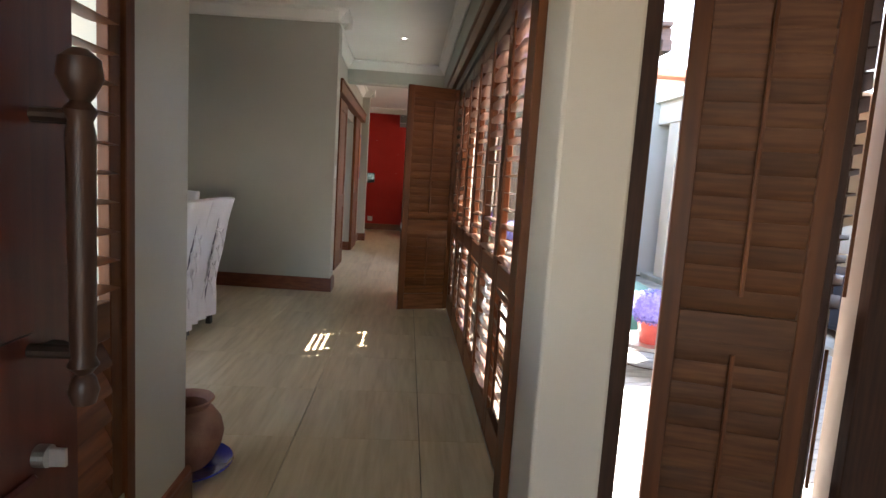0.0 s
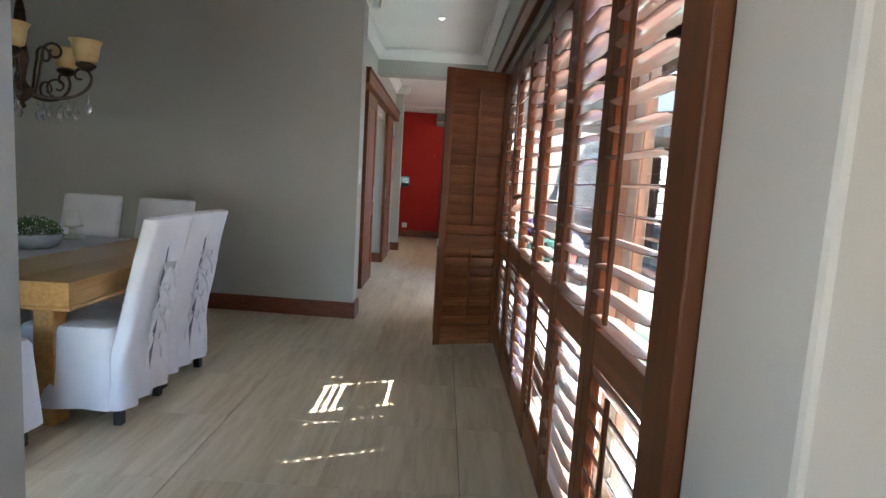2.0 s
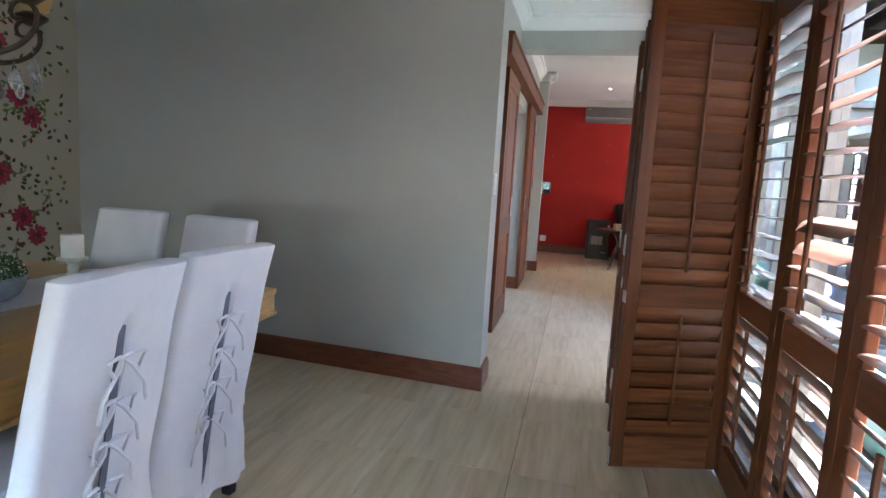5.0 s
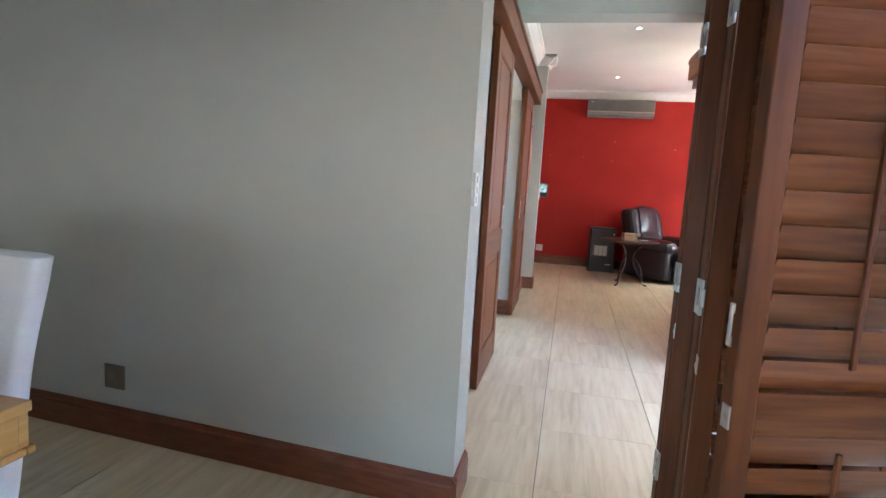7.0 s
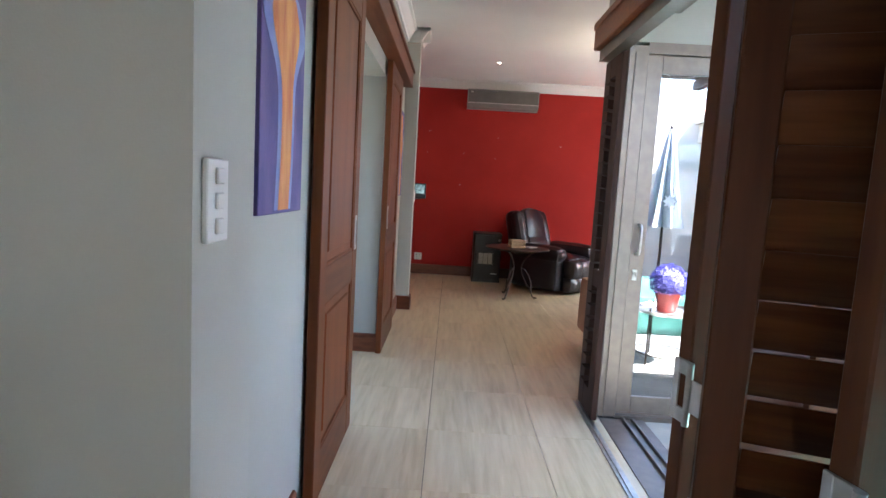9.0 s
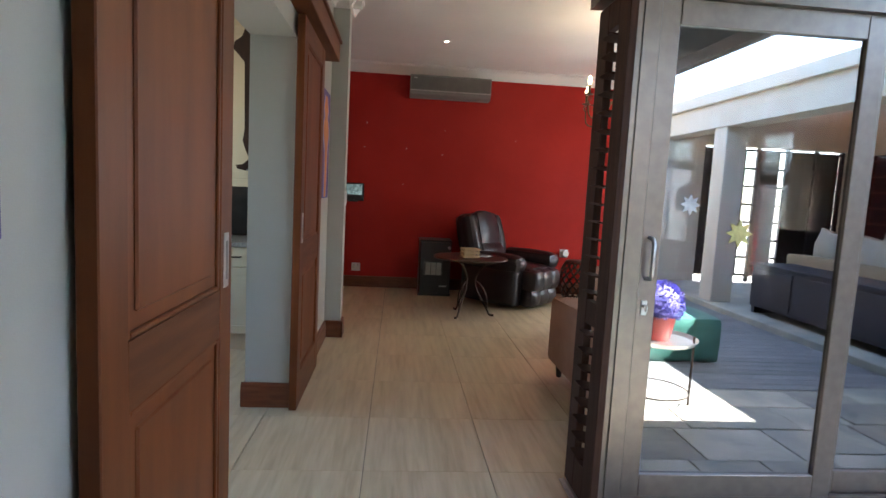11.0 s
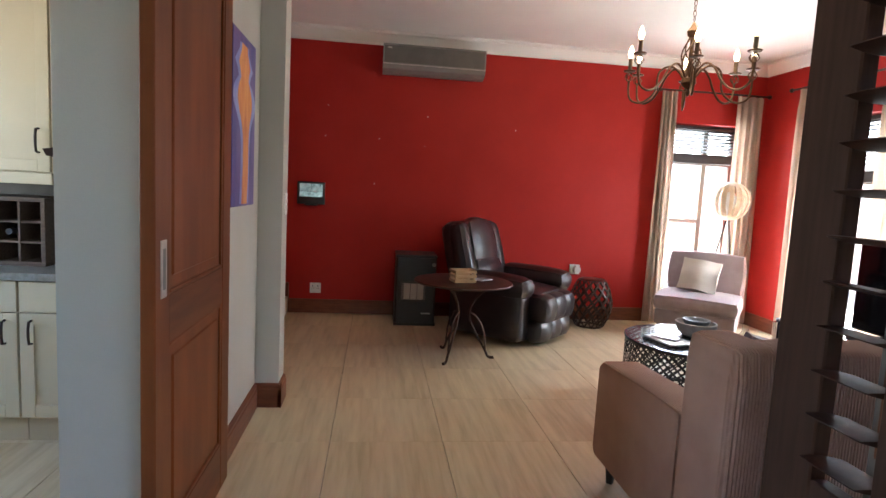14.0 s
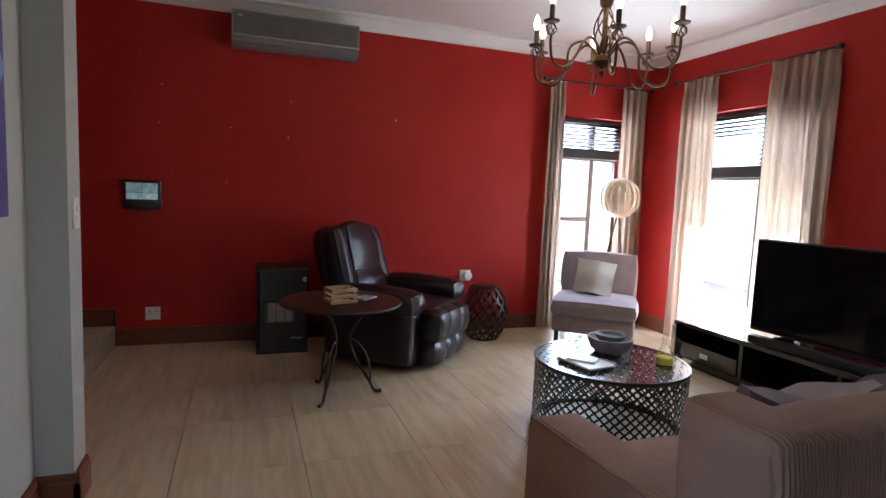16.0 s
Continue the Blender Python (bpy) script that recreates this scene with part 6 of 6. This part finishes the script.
for x0, x1, hx in ((-2.42, -1.865, -2.37), (-1.86, -1.335, -1.385), (-1.33, -0.78, -1.28)):
    ob = thing("wall_cabinet", (0, 0, 0), 0, "cream panelled wall cabinet with dark iron handle", "cabinet", "kitchen wall cabinets")
    part("body", B(x0, x1, 10.66, 11.08, 1.30, 2.42), SHAKER, ob)
    d = shaker(ob, "door", x0 + 0.003, x1 - 0.003, 10.64, 1.305, 2.40, 0.055)
    bow_handle(d, hx, 10.64, 1.45)
    part("light_rail", B(x0, x1, 10.65, 10.675, 1.245, 1.30, bev=0.003), SHAKER, ob)
    bm = bmesh.new()
    prism(bm, [(10.66, 2.42), (10.60, 2.50), (10.60, 2.52), (11.08, 2.52), (11.08, 2.42)], "x", x0, x1)
    part("cornice", bm, SHAKER, ob)
bm = bmesh.new()
box(bm, -3.25, -0.72, 11.09, 11.10, 0.838, 1.30)
structure("trim_splashback", bm, SPLASH, "dark grey splashback", "splashback")
bm = bmesh.new()
box(bm, -3.25, -2.43, 10.68, 11.09, 0.838, CEIL)
structure("wall_kitchen_nib", bm, PAINT, "plain painted kitchen wall", "wall")
wr = thing("wine_rack", (-1.64, 10.86, 0.838), 0, "old wooden crate used as wine rack with bottles", "wine rack")
RACKW = mat("weathered_brown_wood", (0.085, 0.05, 0.035), 0.75, second=(0.14, 0.09, 0.06), scale=12, stretch=(1, 8, 8), bump=0.3)
for a in ((-0.225, 0.225, 0, 0.022), (-0.225, 0.225, 0.318, 0.34), (-0.225, -0.205, 0.022, 0.318), (0.205, 0.225, 0.022, 0.318)):
    part("board", B(a[0], a[1], -0.13, 0.13, a[2], a[3], bev=0.002), RACKW, wr)
part("back", B(-0.205, 0.205, 0.115, 0.128, 0.022, 0.318), RACKW, wr)
for x in (-0.104, 0.0, 0.104):
    part("divider", B(x - 0.005, x + 0.005, -0.125, 0.115, 0.022, 0.318), RACKW, wr)
for z in (0.118, 0.218):
    part("shelf", B(-0.205, 0.205, -0.12, 0.115, z - 0.005, z + 0.005), RACKW, wr)
for x, z, c in ((-0.155, 0.168, (0.25, 0.01, 0.02)), (-0.052, 0.168, (0.10, 0.10, 0.11)), (0.052, 0.168, (0.03, 0.03, 0.04)), (-0.155, 0.07, (0.04, 0.03, 0.03))):
    ob = thing("wine_bottle", (-1.64 + x, 10.86, 0.838 + z), 0, "wine bottle lying in the wooden rack", "bottle", "bottles in the rack")
    bm = bmesh.new()
    rod(bm, (0, -0.02, 0), (0, 0.11, 0), 0.036, n=16)
    rod(bm, (0, -0.07, 0), (0, -0.02, 0), 0.014, 0.036, 16)
    part("bottle", bm, mat("dark_bottle_glass", (0.01, 0.015, 0.01), 0.08, second=(0.012, 0.018, 0.012), scale=5), ob, "", True)
    bm = bmesh.new()
    rod(bm, (0, -0.115, 0), (0, -0.06, 0), 0.0155, n=14)
    part("capsule", bm, mat("bottle_capsule", c, 0.3, second=tuple(q * 1.2 for q in c), scale=9), ob)
cv = thing("carved_bracket", (-0.72, 9.70, 1.36), 0, "dark carved wooden wall shelf ornament beside the kitchen opening", "wall ornament")
bm = bmesh.new()
prism(bm, [(0, 0.0), (-0.05, 0.0), (-0.065, 0.03), (-0.03, 0.06), (-0.05, 0.10), (-0.07, 0.16), (-0.06, 0.22), (-0.065, 0.60), (-0.10, 0.64), (-0.13, 0.67), (-0.12, 0.71), (-0.08, 0.74), (-0.06, 0.80), (0, 0.84)], "y", -0.06, 0.06)
part("carving", bm, DARKWOOD, cv)
bm = bmesh.new()
prism(bm, [(-0.05, -0.01), (-0.10, 0.0), (-0.11, 0.02), (-0.05, 0.03)], "y", -0.05, 0.05)
part("foot_scroll", bm, DARKWOOD, cv)

# ---- courtyard ----
GROUND = mat("pale_garden_ground", (0.30, 0.27, 0.22), 0.9, second=(0.38, 0.34, 0.28), scale=2.5, bump=0.3, bump_scale=30)
bm = bmesh.new()
box(bm, -60, 60, -60, 60, -0.4, -0.16)
structure("ground", bm, GROUND, "pale sandy garden ground", "ground")
CREAMW = mat("cream_outside_plaster", (0.70, 0.61, 0.47), 0.75, second=(0.75, 0.67, 0.54), scale=3, bump=0.2, bump_scale=90)
SLATE = mat("grey_green_slate_slab", (0.27, 0.27, 0.235), 0.6, second=(0.46, 0.42, 0.34), scale=3, vary=0.28, bump=0.3, bump_scale=40)
DECKW = mat("weathered_grey_deck", (0.17, 0.175, 0.175), 0.7, second=(0.26, 0.26, 0.255), scale=6, stretch=(0.8, 9, 1), vary=0.15, bump=0.2)
bm = bmesh.new()
box(bm, 1.26, 4.12, 2.14, 8.50, -0.16, -0.045)
PAVE = structure("pavement_patio", bm, mat("paving_joint", (0.12, 0.11, 0.10), 0.9, second=(0.16, 0.15, 0.13), scale=20), "stone paved and decked courtyard floor", "pavement")
y = 8.495
while y > 7.06:
    d = random.uniform(0.30, 0.46)
    y0 = max(7.05, y - d)
    x = 1.265
    while x < 4.10:
        w = random.uniform(0.38, 0.75)
        x1 = min(4.115, x + w)
        if x1 - x > 0.04:
            ob = part("paving_slab", B(x + 0.004, x1 - 0.004, y0 + 0.004, y - 0.004, -0.05, -0.022 + random.uniform(-0.003, 0.003), bev=0.003), SLATE, PAVE)
        x = x1
    y = y0
me = None
for i in range(44):
    y1 = 7.045 - i * 0.112
    if y1 < 2.2:
        break
    bm = B(1.265, 4.115, y1 - 0.104, y1, -0.05, -0.020, bev=0.003)
    part("deck_board", bm, DECKW, PAVE)
# veranda of the opposite wing
bm = bmesh.new()
box(bm, 4.12, 8.2, 2.14, 8.5, -0.16, 0.05, bev=0.01)
structure("veranda_floor", bm, SLATE, "pale stone veranda step", "step")
for y in (3.70, 7.9):
    ob = structure("column", B(4.18, 4.46, y, y + 0.28, 0.05, 2.28, bev=0.01), CREAMW, "square cream plastered veranda column", "column")
bm = bmesh.new()
box(bm, 4.16, 4.48, 2.14, 8.66, 2.28, 2.60)
structure("beam_veranda", bm, CREAMW, "cream plastered veranda beam", "beam")
bm = bmesh.new()
box(bm, 7.6, 7.8, 2.14, 8.66, 0.05, 0.15)
box(bm, 7.6, 7.8, 2.14, 8.66, 2.2, 3.0)
for y in (2.14, 4.3, 6.5, 8.4):
    box(bm, 7.6, 7.8, y, y + 0.26, 0.15, 2.2)
structure("wall_east_wing", bm, CREAMW, "cream plastered wing wall with tall openings", "wall")
TERRA = mat("terracotta_roof", (0.36, 0.17, 0.10), 0.8, second=(0.44, 0.22, 0.14), scale=5, stretch=(1, 8, 1), bump=0.3)
bm = bmesh.new()
prism(bm, [(4.16, 2.62), (4.16, 2.72), (8.4, 3.6), (8.4, 3.5)], "y", 2.0, 8.66)
structure("roof_east_wing", bm, TERRA, "terracotta tiled wing roof", "roof")
bm = bmesh.new()
box(bm, 4.09, 4.155, 2.0, 8.66, 2.59, 2.74, bev=0.006)
structure("trim_gutter", bm, CREAMW, "cream painted gutter board", "gutter")
bm = bmesh.new()
box(bm, 4.25, 8.4, 1.9, 2.14, 2.25, 3.0)
box(bm, 4.25, 4.95, 1.9, 2.14, -0.1, 2.25)
box(bm, 7.4, 8.4, 1.9, 2.14, -0.1, 2.25)
box(bm, 2.6, 4.25, 1.9, 2.14, -0.1, 3.0)
structure("wall_court_south", bm, CREAMW, "cream plastered courtyard wall", "wall")
bm = bmesh.new()
box(bm, EX + 0.25, 8.4, 8.50, 8.66, -0.1, 3.0)
structure("wall_court_north", bm, CREAMW, "cream plastered courtyard wall", "wall")
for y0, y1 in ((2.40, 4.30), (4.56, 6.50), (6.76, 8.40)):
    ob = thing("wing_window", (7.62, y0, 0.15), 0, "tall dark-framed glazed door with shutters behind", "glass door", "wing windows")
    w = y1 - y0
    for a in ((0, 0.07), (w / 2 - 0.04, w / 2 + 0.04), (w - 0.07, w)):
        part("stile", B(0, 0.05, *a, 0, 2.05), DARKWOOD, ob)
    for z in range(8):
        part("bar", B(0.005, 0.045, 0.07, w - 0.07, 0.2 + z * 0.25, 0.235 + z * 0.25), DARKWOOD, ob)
    # opaque pane: the darkness of the room behind is given as its colour
    g = part("pane", B(0.06, 0.066, 0, w, 0, 2.05), mat("dark_room_glass", (0.02, 0.022, 0.028), 0.05, second=(0.025, 0.028, 0.034), scale=3), ob, "dark opaque reflecting glass, the unlit room put into its colour")
# dark lattice doors at the veranda's end, one leaf ajar to the garden beyond
LATT = mat("black_lattice_steel", (0.02, 0.02, 0.024), 0.5, second=(0.03, 0.03, 0.034), scale=20)
lg = thing("lattice_gate", (4.95, 2.0, 0.05), 0, "black steel lattice gate at the end of the veranda", "gate")
for x in (0.0, 0.42, 0.95, 1.45, 1.95, 2.40):
    part("upright", B(x, x + 0.05, 0, 0.05, 0, 2.2), LATT, lg)
for k in range(8):
    part("bar", B(0.0, 2.45, 0.012, 0.038, 0.10 + k * 0.29, 0.135 + k * 0.29), LATT, lg)
for a, b in ((0.05, 0.36), (0.47, 0.80), (1.0, 1.38), (1.5, 2.4)):
    part("infill_panel", B(a, b, -0.03, -0.015, 0.1, 2.15), LATT, lg, "solid dark panel")
# eaves over the shutters, lean-to with dark rafters before the lounge
RAFT = mat("dark_rafter_timber", (0.075, 0.038, 0.025), 0.6, second=(0.11, 0.06, 0.04), scale=8, stretch=(1, 8, 8), bump=0.15)
bm = bmesh.new()
prism(bm, [(XO, 2.90), (XO, 2.98), (1.43, 2.865), (1.43, 2.785)], "y", 2.14, 5.3)
box(bm, 1.41, 1.44, 2.14, 5.3, 2.72, 2.85)
structure("eave_west", bm, RAFT, "dark timber eave over the shutters", "eave")
bm = bmesh.new()
box(bm, -4.3, XO, -2.8, 8.42, 2.985, 3.1)
box(bm, XO, 2.65, -2.8, 2.0, 2.985, 3.1)
box(bm, -4.3, EX + 0.4, 8.42, RY + 0.4, 2.985, 3.1)
structure("roof", bm, TERRA, "low terracotta roof deck", "roof")
bm = bmesh.new()
box(bm, XO, 2.78, 5.3, 8.50, 2.76, 2.80)
structure("roof_lean_to", bm, RAFT, "dark boarded lean-to roof", "roof")
for i in range(7):
    ob = structure("rafter", B(XO, 2.80, 5.36 + i * 0.5, 6.43 + i * 0.5, 2.64, 2.76), RAFT, "dark timber rafter", "rafter")
bm = bmesh.new()
box(bm, 2.70, 2.79, 5.3, 8.50, 2.54, 2.64)
structure("beam_lean_to", bm, RAFT, "dark timber edge beam", "beam")

# things in the courtyard
TARP = mat("green_tarpaulin", (0.05, 0.16, 0.13), 0.4, second=(0.10, 0.26, 0.21), scale=3, bump=0.2, bump_scale=12)
bm = bmesh.new()
cushion(bm, 1.75, 2.85, 4.95, 6.45, 0.0, 0.40, 0.06)
ripple(bm, 0.02, 0.3)
tagged(part("covered_spa", bm, TARP, None, smooth=True), "low spa under a green tarpaulin on the deck", "spa cover").location = (0, 0, -0.03)
FLOWER = mat("lavender_blossom", (0.16, 0.14, 0.46), 0.8, second=(0.28, 0.26, 0.62), scale=40)
POTRED = mat("red_glazed_pot", (0.42, 0.06, 0.05), 0.35, second=(0.5, 0.09, 0.07), scale=9)
for x, y, z in ((1.86, 7.30, 0.41), (2.25, 3.95, 0.20)):
    tb = thing("tray_table", (x, y, -0.022), 0, "round black wire tray table in the courtyard", "table", "tray tables")
    bm = bmesh.new()
    lathe(bm, [(0, z), (0.23, z), (0.25, z + 0.03), (0.245, z + 0.03), (0.225, z + 0.008), (0, z + 0.008)], 32)
    part("tray", bm, STEEL, tb, "shallow metal tray", True)
    for k in range(3):
        a = 2 * math.pi * k / 3 + 0.4
        bm = bmesh.new()
        rod(bm, (0.22 * math.cos(a), 0.22 * math.sin(a), 0), (0.22 * math.cos(a), 0.22 * math.sin(a), z + 0.05), 0.008, n=8)
        part("leg", bm, IRON, tb)
    bm = bmesh.new()
    tube(bm, [(0.22 * math.cos(a), 0.22 * math.sin(a), 0.08) for a in [2 * math.pi * k / 24 for k in range(24)]], 0.005, 6, True)
    part("ring", bm, IRON, tb)
    fp = thing("flower_pot", (x, y, z - 0.013), 0, "red pot with a ball of lavender flowers on a tray table", "potted plant", "lavender pots")
    bm = bmesh.new()
    lathe(bm, [(0, 0), (0.07, 0), (0.10, 0.15), (0.105, 0.16), (0.095, 0.16), (0.085, 0.13), (0, 0.13)], 24)
    part("pot", bm, POTRED, fp, "red pot", True)
    bm = bmesh.new()
    for k in range(1500):
        d = Vector((random.gauss(0, 1), random.gauss(0, 1), random.gauss(0, 1))).normalized()
        p = Vector((0, 0, 0.24)) + d * 0.145 * random.uniform(0.86, 1.03)
        if p.z < 0.15:
            continue
        e = (d + 0.5 * Vector((random.gauss(0, 1), random.gauss(0, 1), random.gauss(0, 1)))).normalized() * 0.016
        s = e.orthogonal().normalized() * 0.006
        bm.faces.new([bm.verts.new(q) for q in (p - e * 0.3, p + s, p + e, p - s)])
    bmesh.ops.create_icosphere(bm, subdivisions=2, radius=0.12, matrix=Matrix.Translation((0, 0, 0.24)))
    tagged(part("blossom", bm, FLOWER, fp, "ball of lavender blossom"), kind="stuff")
um = thing("parasol", (2.95, 4.15, -0.02), 0, "closed pale grey parasol in the courtyard", "parasol")
bm = bmesh.new()
rod(bm, (0, 0, 0), (0, 0, 2.30), 0.02, n=12)
part("pole", bm, IRON, um)
bm = bmesh.new()
rings = []
for z, r0, k in ((0.95, 0.20, 0.5), (1.15, 0.17, 0.45), (1.5, 0.12, 0.4), (1.9, 0.085, 0.3), (2.15, 0.05, 0.2), (2.26, 0.025, 0.0)):
    rings.append([Vector((r0 * (1 + k * math.cos(8 * a)) * math.cos(a), r0 * (1 + k * math.cos(8 * a)) * math.sin(a), z)) for a in [2 * math.pi * i / 64 for i in range(64)]])
loft(bm, rings)
part("canopy", bm, mat("pale_grey_canvas", (0.38, 0.40, 0.41), 0.85, second=(0.46, 0.48, 0.49), scale=6), um, "furled canvas", True)
bm = bmesh.new()
lathe(bm, [(0, 0), (0.25, 0), (0.25, 0.05), (0.05, 0.07), (0.04, 0.3), (0, 0.3)], 24)
part("base", bm, BLACK, um)
NAVY = mat("navy_painted_board", (0.011, 0.014, 0.024), 0.5, second=(0.017, 0.021, 0.034), scale=6)
sbd = thing("sideboard", (4.36, 4.50, 0.05), 0, "dark navy outdoor sideboard on the veranda", "sideboard")
part("body", B(0, 0.5, 0, 2.1, 0.08, 0.56, bev=0.006), NAVY, sbd)
part("top", B(-0.02, 0.52, -0.02, 2.12, 0.56, 0.59, bev=0.004), NAVY, sbd)
for y in (0.05, 0.73, 1.41):
    part("door", B(-0.016, 0.001, y, y + 0.64, 0.12, 0.53, bev=0.003), NAVY, sbd)
for y in (0.02, 2.02):
    part("leg", B(0.02, 0.48, y, y + 0.06, 0, 0.08), NAVY, sbd)
RATTAN = mat("honey_rattan", (0.36, 0.26, 0.15), 0.7, second=(0.46, 0.35, 0.22), scale=50, bump=0.5, bump_scale=60)
rs = thing("rattan_sofa", (5.00, 4.20, 0.05), 0, "honey rattan sofa with striped cushions on the veranda", "sofa")
bm = bmesh.new()
cushion(bm, 0, 0.8, 0, 2.2, 0.0, 0.42, 0.04)
part("seat", bm, RATTAN, rs, "", True)
bm = bmesh.new()
cushion(bm, 0.62, 0.82, 0, 2.2, 0.40, 0.80, 0.05)
part("backrest", bm, RATTAN, rs, "", True)
bm = bmesh.new()
cushion(bm, -0.02, 0.12, 0.0, 2.2, 0.4, 0.70, 0.04)
part("front_rail", bm, RATTAN, rs, "", True)
for i in range(4):
    pillow("outdoor_cushion", pose(5.36, 4.5 + i * 0.5, 0.84, 0, 12, 80), 0.46, 0.40, CREAM, "pale striped cushion on the rattan sofa")
# light garden wall outside the lounge windows
bm = bmesh.new()
box(bm, -3, 9, 17.4, 17.6, -0.2, 2.2)
box(bm, 8.8, 9.0, 8.7, 17.4, -0.2, 2.2)
structure("garden_wall", bm, CREAMW, "pale plastered garden wall", "wall")

# ---- floor tiles ----
def tile_mat(name, axis):
    m = bpy.data.materials.new(name)
    m.use_nodes = True
    n, l = m.node_tree.nodes, m.node_tree.links
    bsdf = n["Principled BSDF"]
    tc, info, mp, add = n.new("ShaderNodeTexCoord"), n.new("ShaderNodeObjectInfo"), n.new("ShaderNodeMapping"), n.new("ShaderNodeVectorMath")
    add.operation = "MULTIPLY_ADD"
    l.new(info.outputs["Random"], add.inputs[0])
    add.inputs[1].default_value = (13.0, 29.0, 7.0)
    l.new(tc.outputs["Object"], mp.inputs["Vector"])
    mp.inputs["Scale"].default_value = (9.0, 0.8, 1.0)
    l.new(mp.outputs["Vector"], add.inputs[2])
    fine, broad = n.new("ShaderNodeTexNoise"), n.new("ShaderNodeTexNoise")
    fine.inputs["Scale"].default_value, fine.inputs["Detail"].default_value, fine.inputs["Distortion"].default_value = 3.2, 6, 0.3
    broad.inputs["Scale"].default_value, broad.inputs["Detail"].default_value = 0.9, 2
    l.new(add.outputs["Vector"], fine.inputs["Vector"])
    l.new(add.outputs["Vector"], broad.inputs["Vector"])
    mix = n.new("ShaderNodeMix")
    mix.data_type = "FLOAT"
    mix.inputs[0].default_value = 0.42
    l.new(fine.outputs["Fac"], mix.inputs[2])
    l.new(broad.outputs["Fac"], mix.inputs[3])
    ramp = n.new("ShaderNodeValToRGB")
    e = ramp.color_ramp.elements
    e[0].position, e[1].position = 0.34, 0.66
    e[0].color, e[1].color = (0.44, 0.345, 0.200, 1), (0.64, 0.54, 0.36, 1)
    mid = e.new(0.5)
    mid.color = (0.555, 0.452, 0.288, 1)
    l.new(mix.outputs[0], ramp.inputs["Fac"])
    hsv, mr = n.new("ShaderNodeHueSaturation"), n.new("ShaderNodeMapRange")
    mr.inputs["To Min"].default_value, mr.inputs["To Max"].default_value = 0.97, 1.03
    l.new(info.outputs["Random"], mr.inputs["Value"])
    l.new(mr.outputs["Result"], hsv.inputs["Value"])
    l.new(ramp.outputs["Color"], hsv.inputs["Color"])
    l.new(hsv.outputs["Color"], bsdf.inputs["Base Color"])
    rr = n.new("ShaderNodeMapRange")
    rr.inputs["To Min"].default_value, rr.inputs["To Max"].default_value = 0.26, 0.40
    l.new(fine.outputs["Fac"], rr.inputs["Value"])
    l.new(rr.outputs["Result"], bsdf.inputs["Roughness"])
    bp = n.new("ShaderNodeBump")
    bp.inputs["Strength"].default_value, bp.inputs["Distance"].default_value = 0.04, 0.002
    l.new(fine.outputs["Fac"], bp.inputs["Height"])
    l.new(bp.outputs["Normal"], bsdf.inputs["Normal"])
    return m


TILE = tile_mat("vein_cut_porcelain", "y")
TPX, TPY, TOX, TOY = 0.586, 0.606, 0.004, 10.58
near, far = {}, bmesh.new()


def tile_mesh(w, d):
    key = (round(w, 3), round(d, 3))
    if key not in near:
        bm = bmesh.new()
        box(bm, 0, w, 0, d, -0.0118, 0.0)
        top = [e for e in bm.edges if all(v.co.z > -0.001 for v in e.verts)]
        bmesh.ops.bevel(bm, geom=top, offset=0.0006, segments=1, affect="EDGES")
        me = bpy.data.meshes.new("floor_tile")
        bm.to_mesh(me)
        bm.free()
        me.materials.append(TILE)
        near[key] = me
    return near[key]


GAP, GAPY = 0.0035, 0.0010
rest = []
for i in range(-8, 9):
    for j in range(-23, 7):
        x0, x1 = TOX + i * TPX + GAP / 2, TOX + (i + 1) * TPX - GAP / 2
        y0, y1 = TOY + j * TPY + GAPY / 2, TOY + (j + 1) * TPY - GAPY / 2
        if y0 > RY or x0 > EX or y1 < -2.4 or (x0 > XS + 0.1 and y0 < YL - 0.3 and y0 > 2.0):
            continue
        lim = EX if y0 > YL - 0.35 else (XS + 0.095 if y0 > 1.2 else 2.35)
        x1 = min(x1, lim)
        if x1 - x0 < 0.02:
            continue
        close = -1.9 < x0 < 3.0 and 1.2 < y0
        if close:
            ob = new("floor_tile", tile_mesh(x1 - x0, y1 - y0))
            ob.location = (x0, y0, 0)
            ob.parent = FLOOR
        else:
            rest.append((x0, x1, y0, y1))
verts, faces = [], []
for x0, x1, y0, y1 in rest:
    b = len(verts)
    verts += [(x0, y0, 0), (x1, y0, 0), (x1, y1, 0), (x0, y1, 0), (x0, y0, -0.012), (x1, y0, -0.012), (x1, y1, -0.012), (x0, y1, -0.012)]
    faces += [(b, b + 1, b + 2, b + 3), (b, b + 4, b + 5, b + 1), (b + 1, b + 5, b + 6, b + 2), (b + 2, b + 6, b + 7, b + 3), (b + 3, b + 7, b + 4, b)]
me = bpy.data.meshes.new("floor_tiles")
me.from_pydata(verts, [], faces)
me.materials.append(TILE)
ob = tagged(new("floor_tiles", me), kind="stuff")
ob.parent = FLOOR
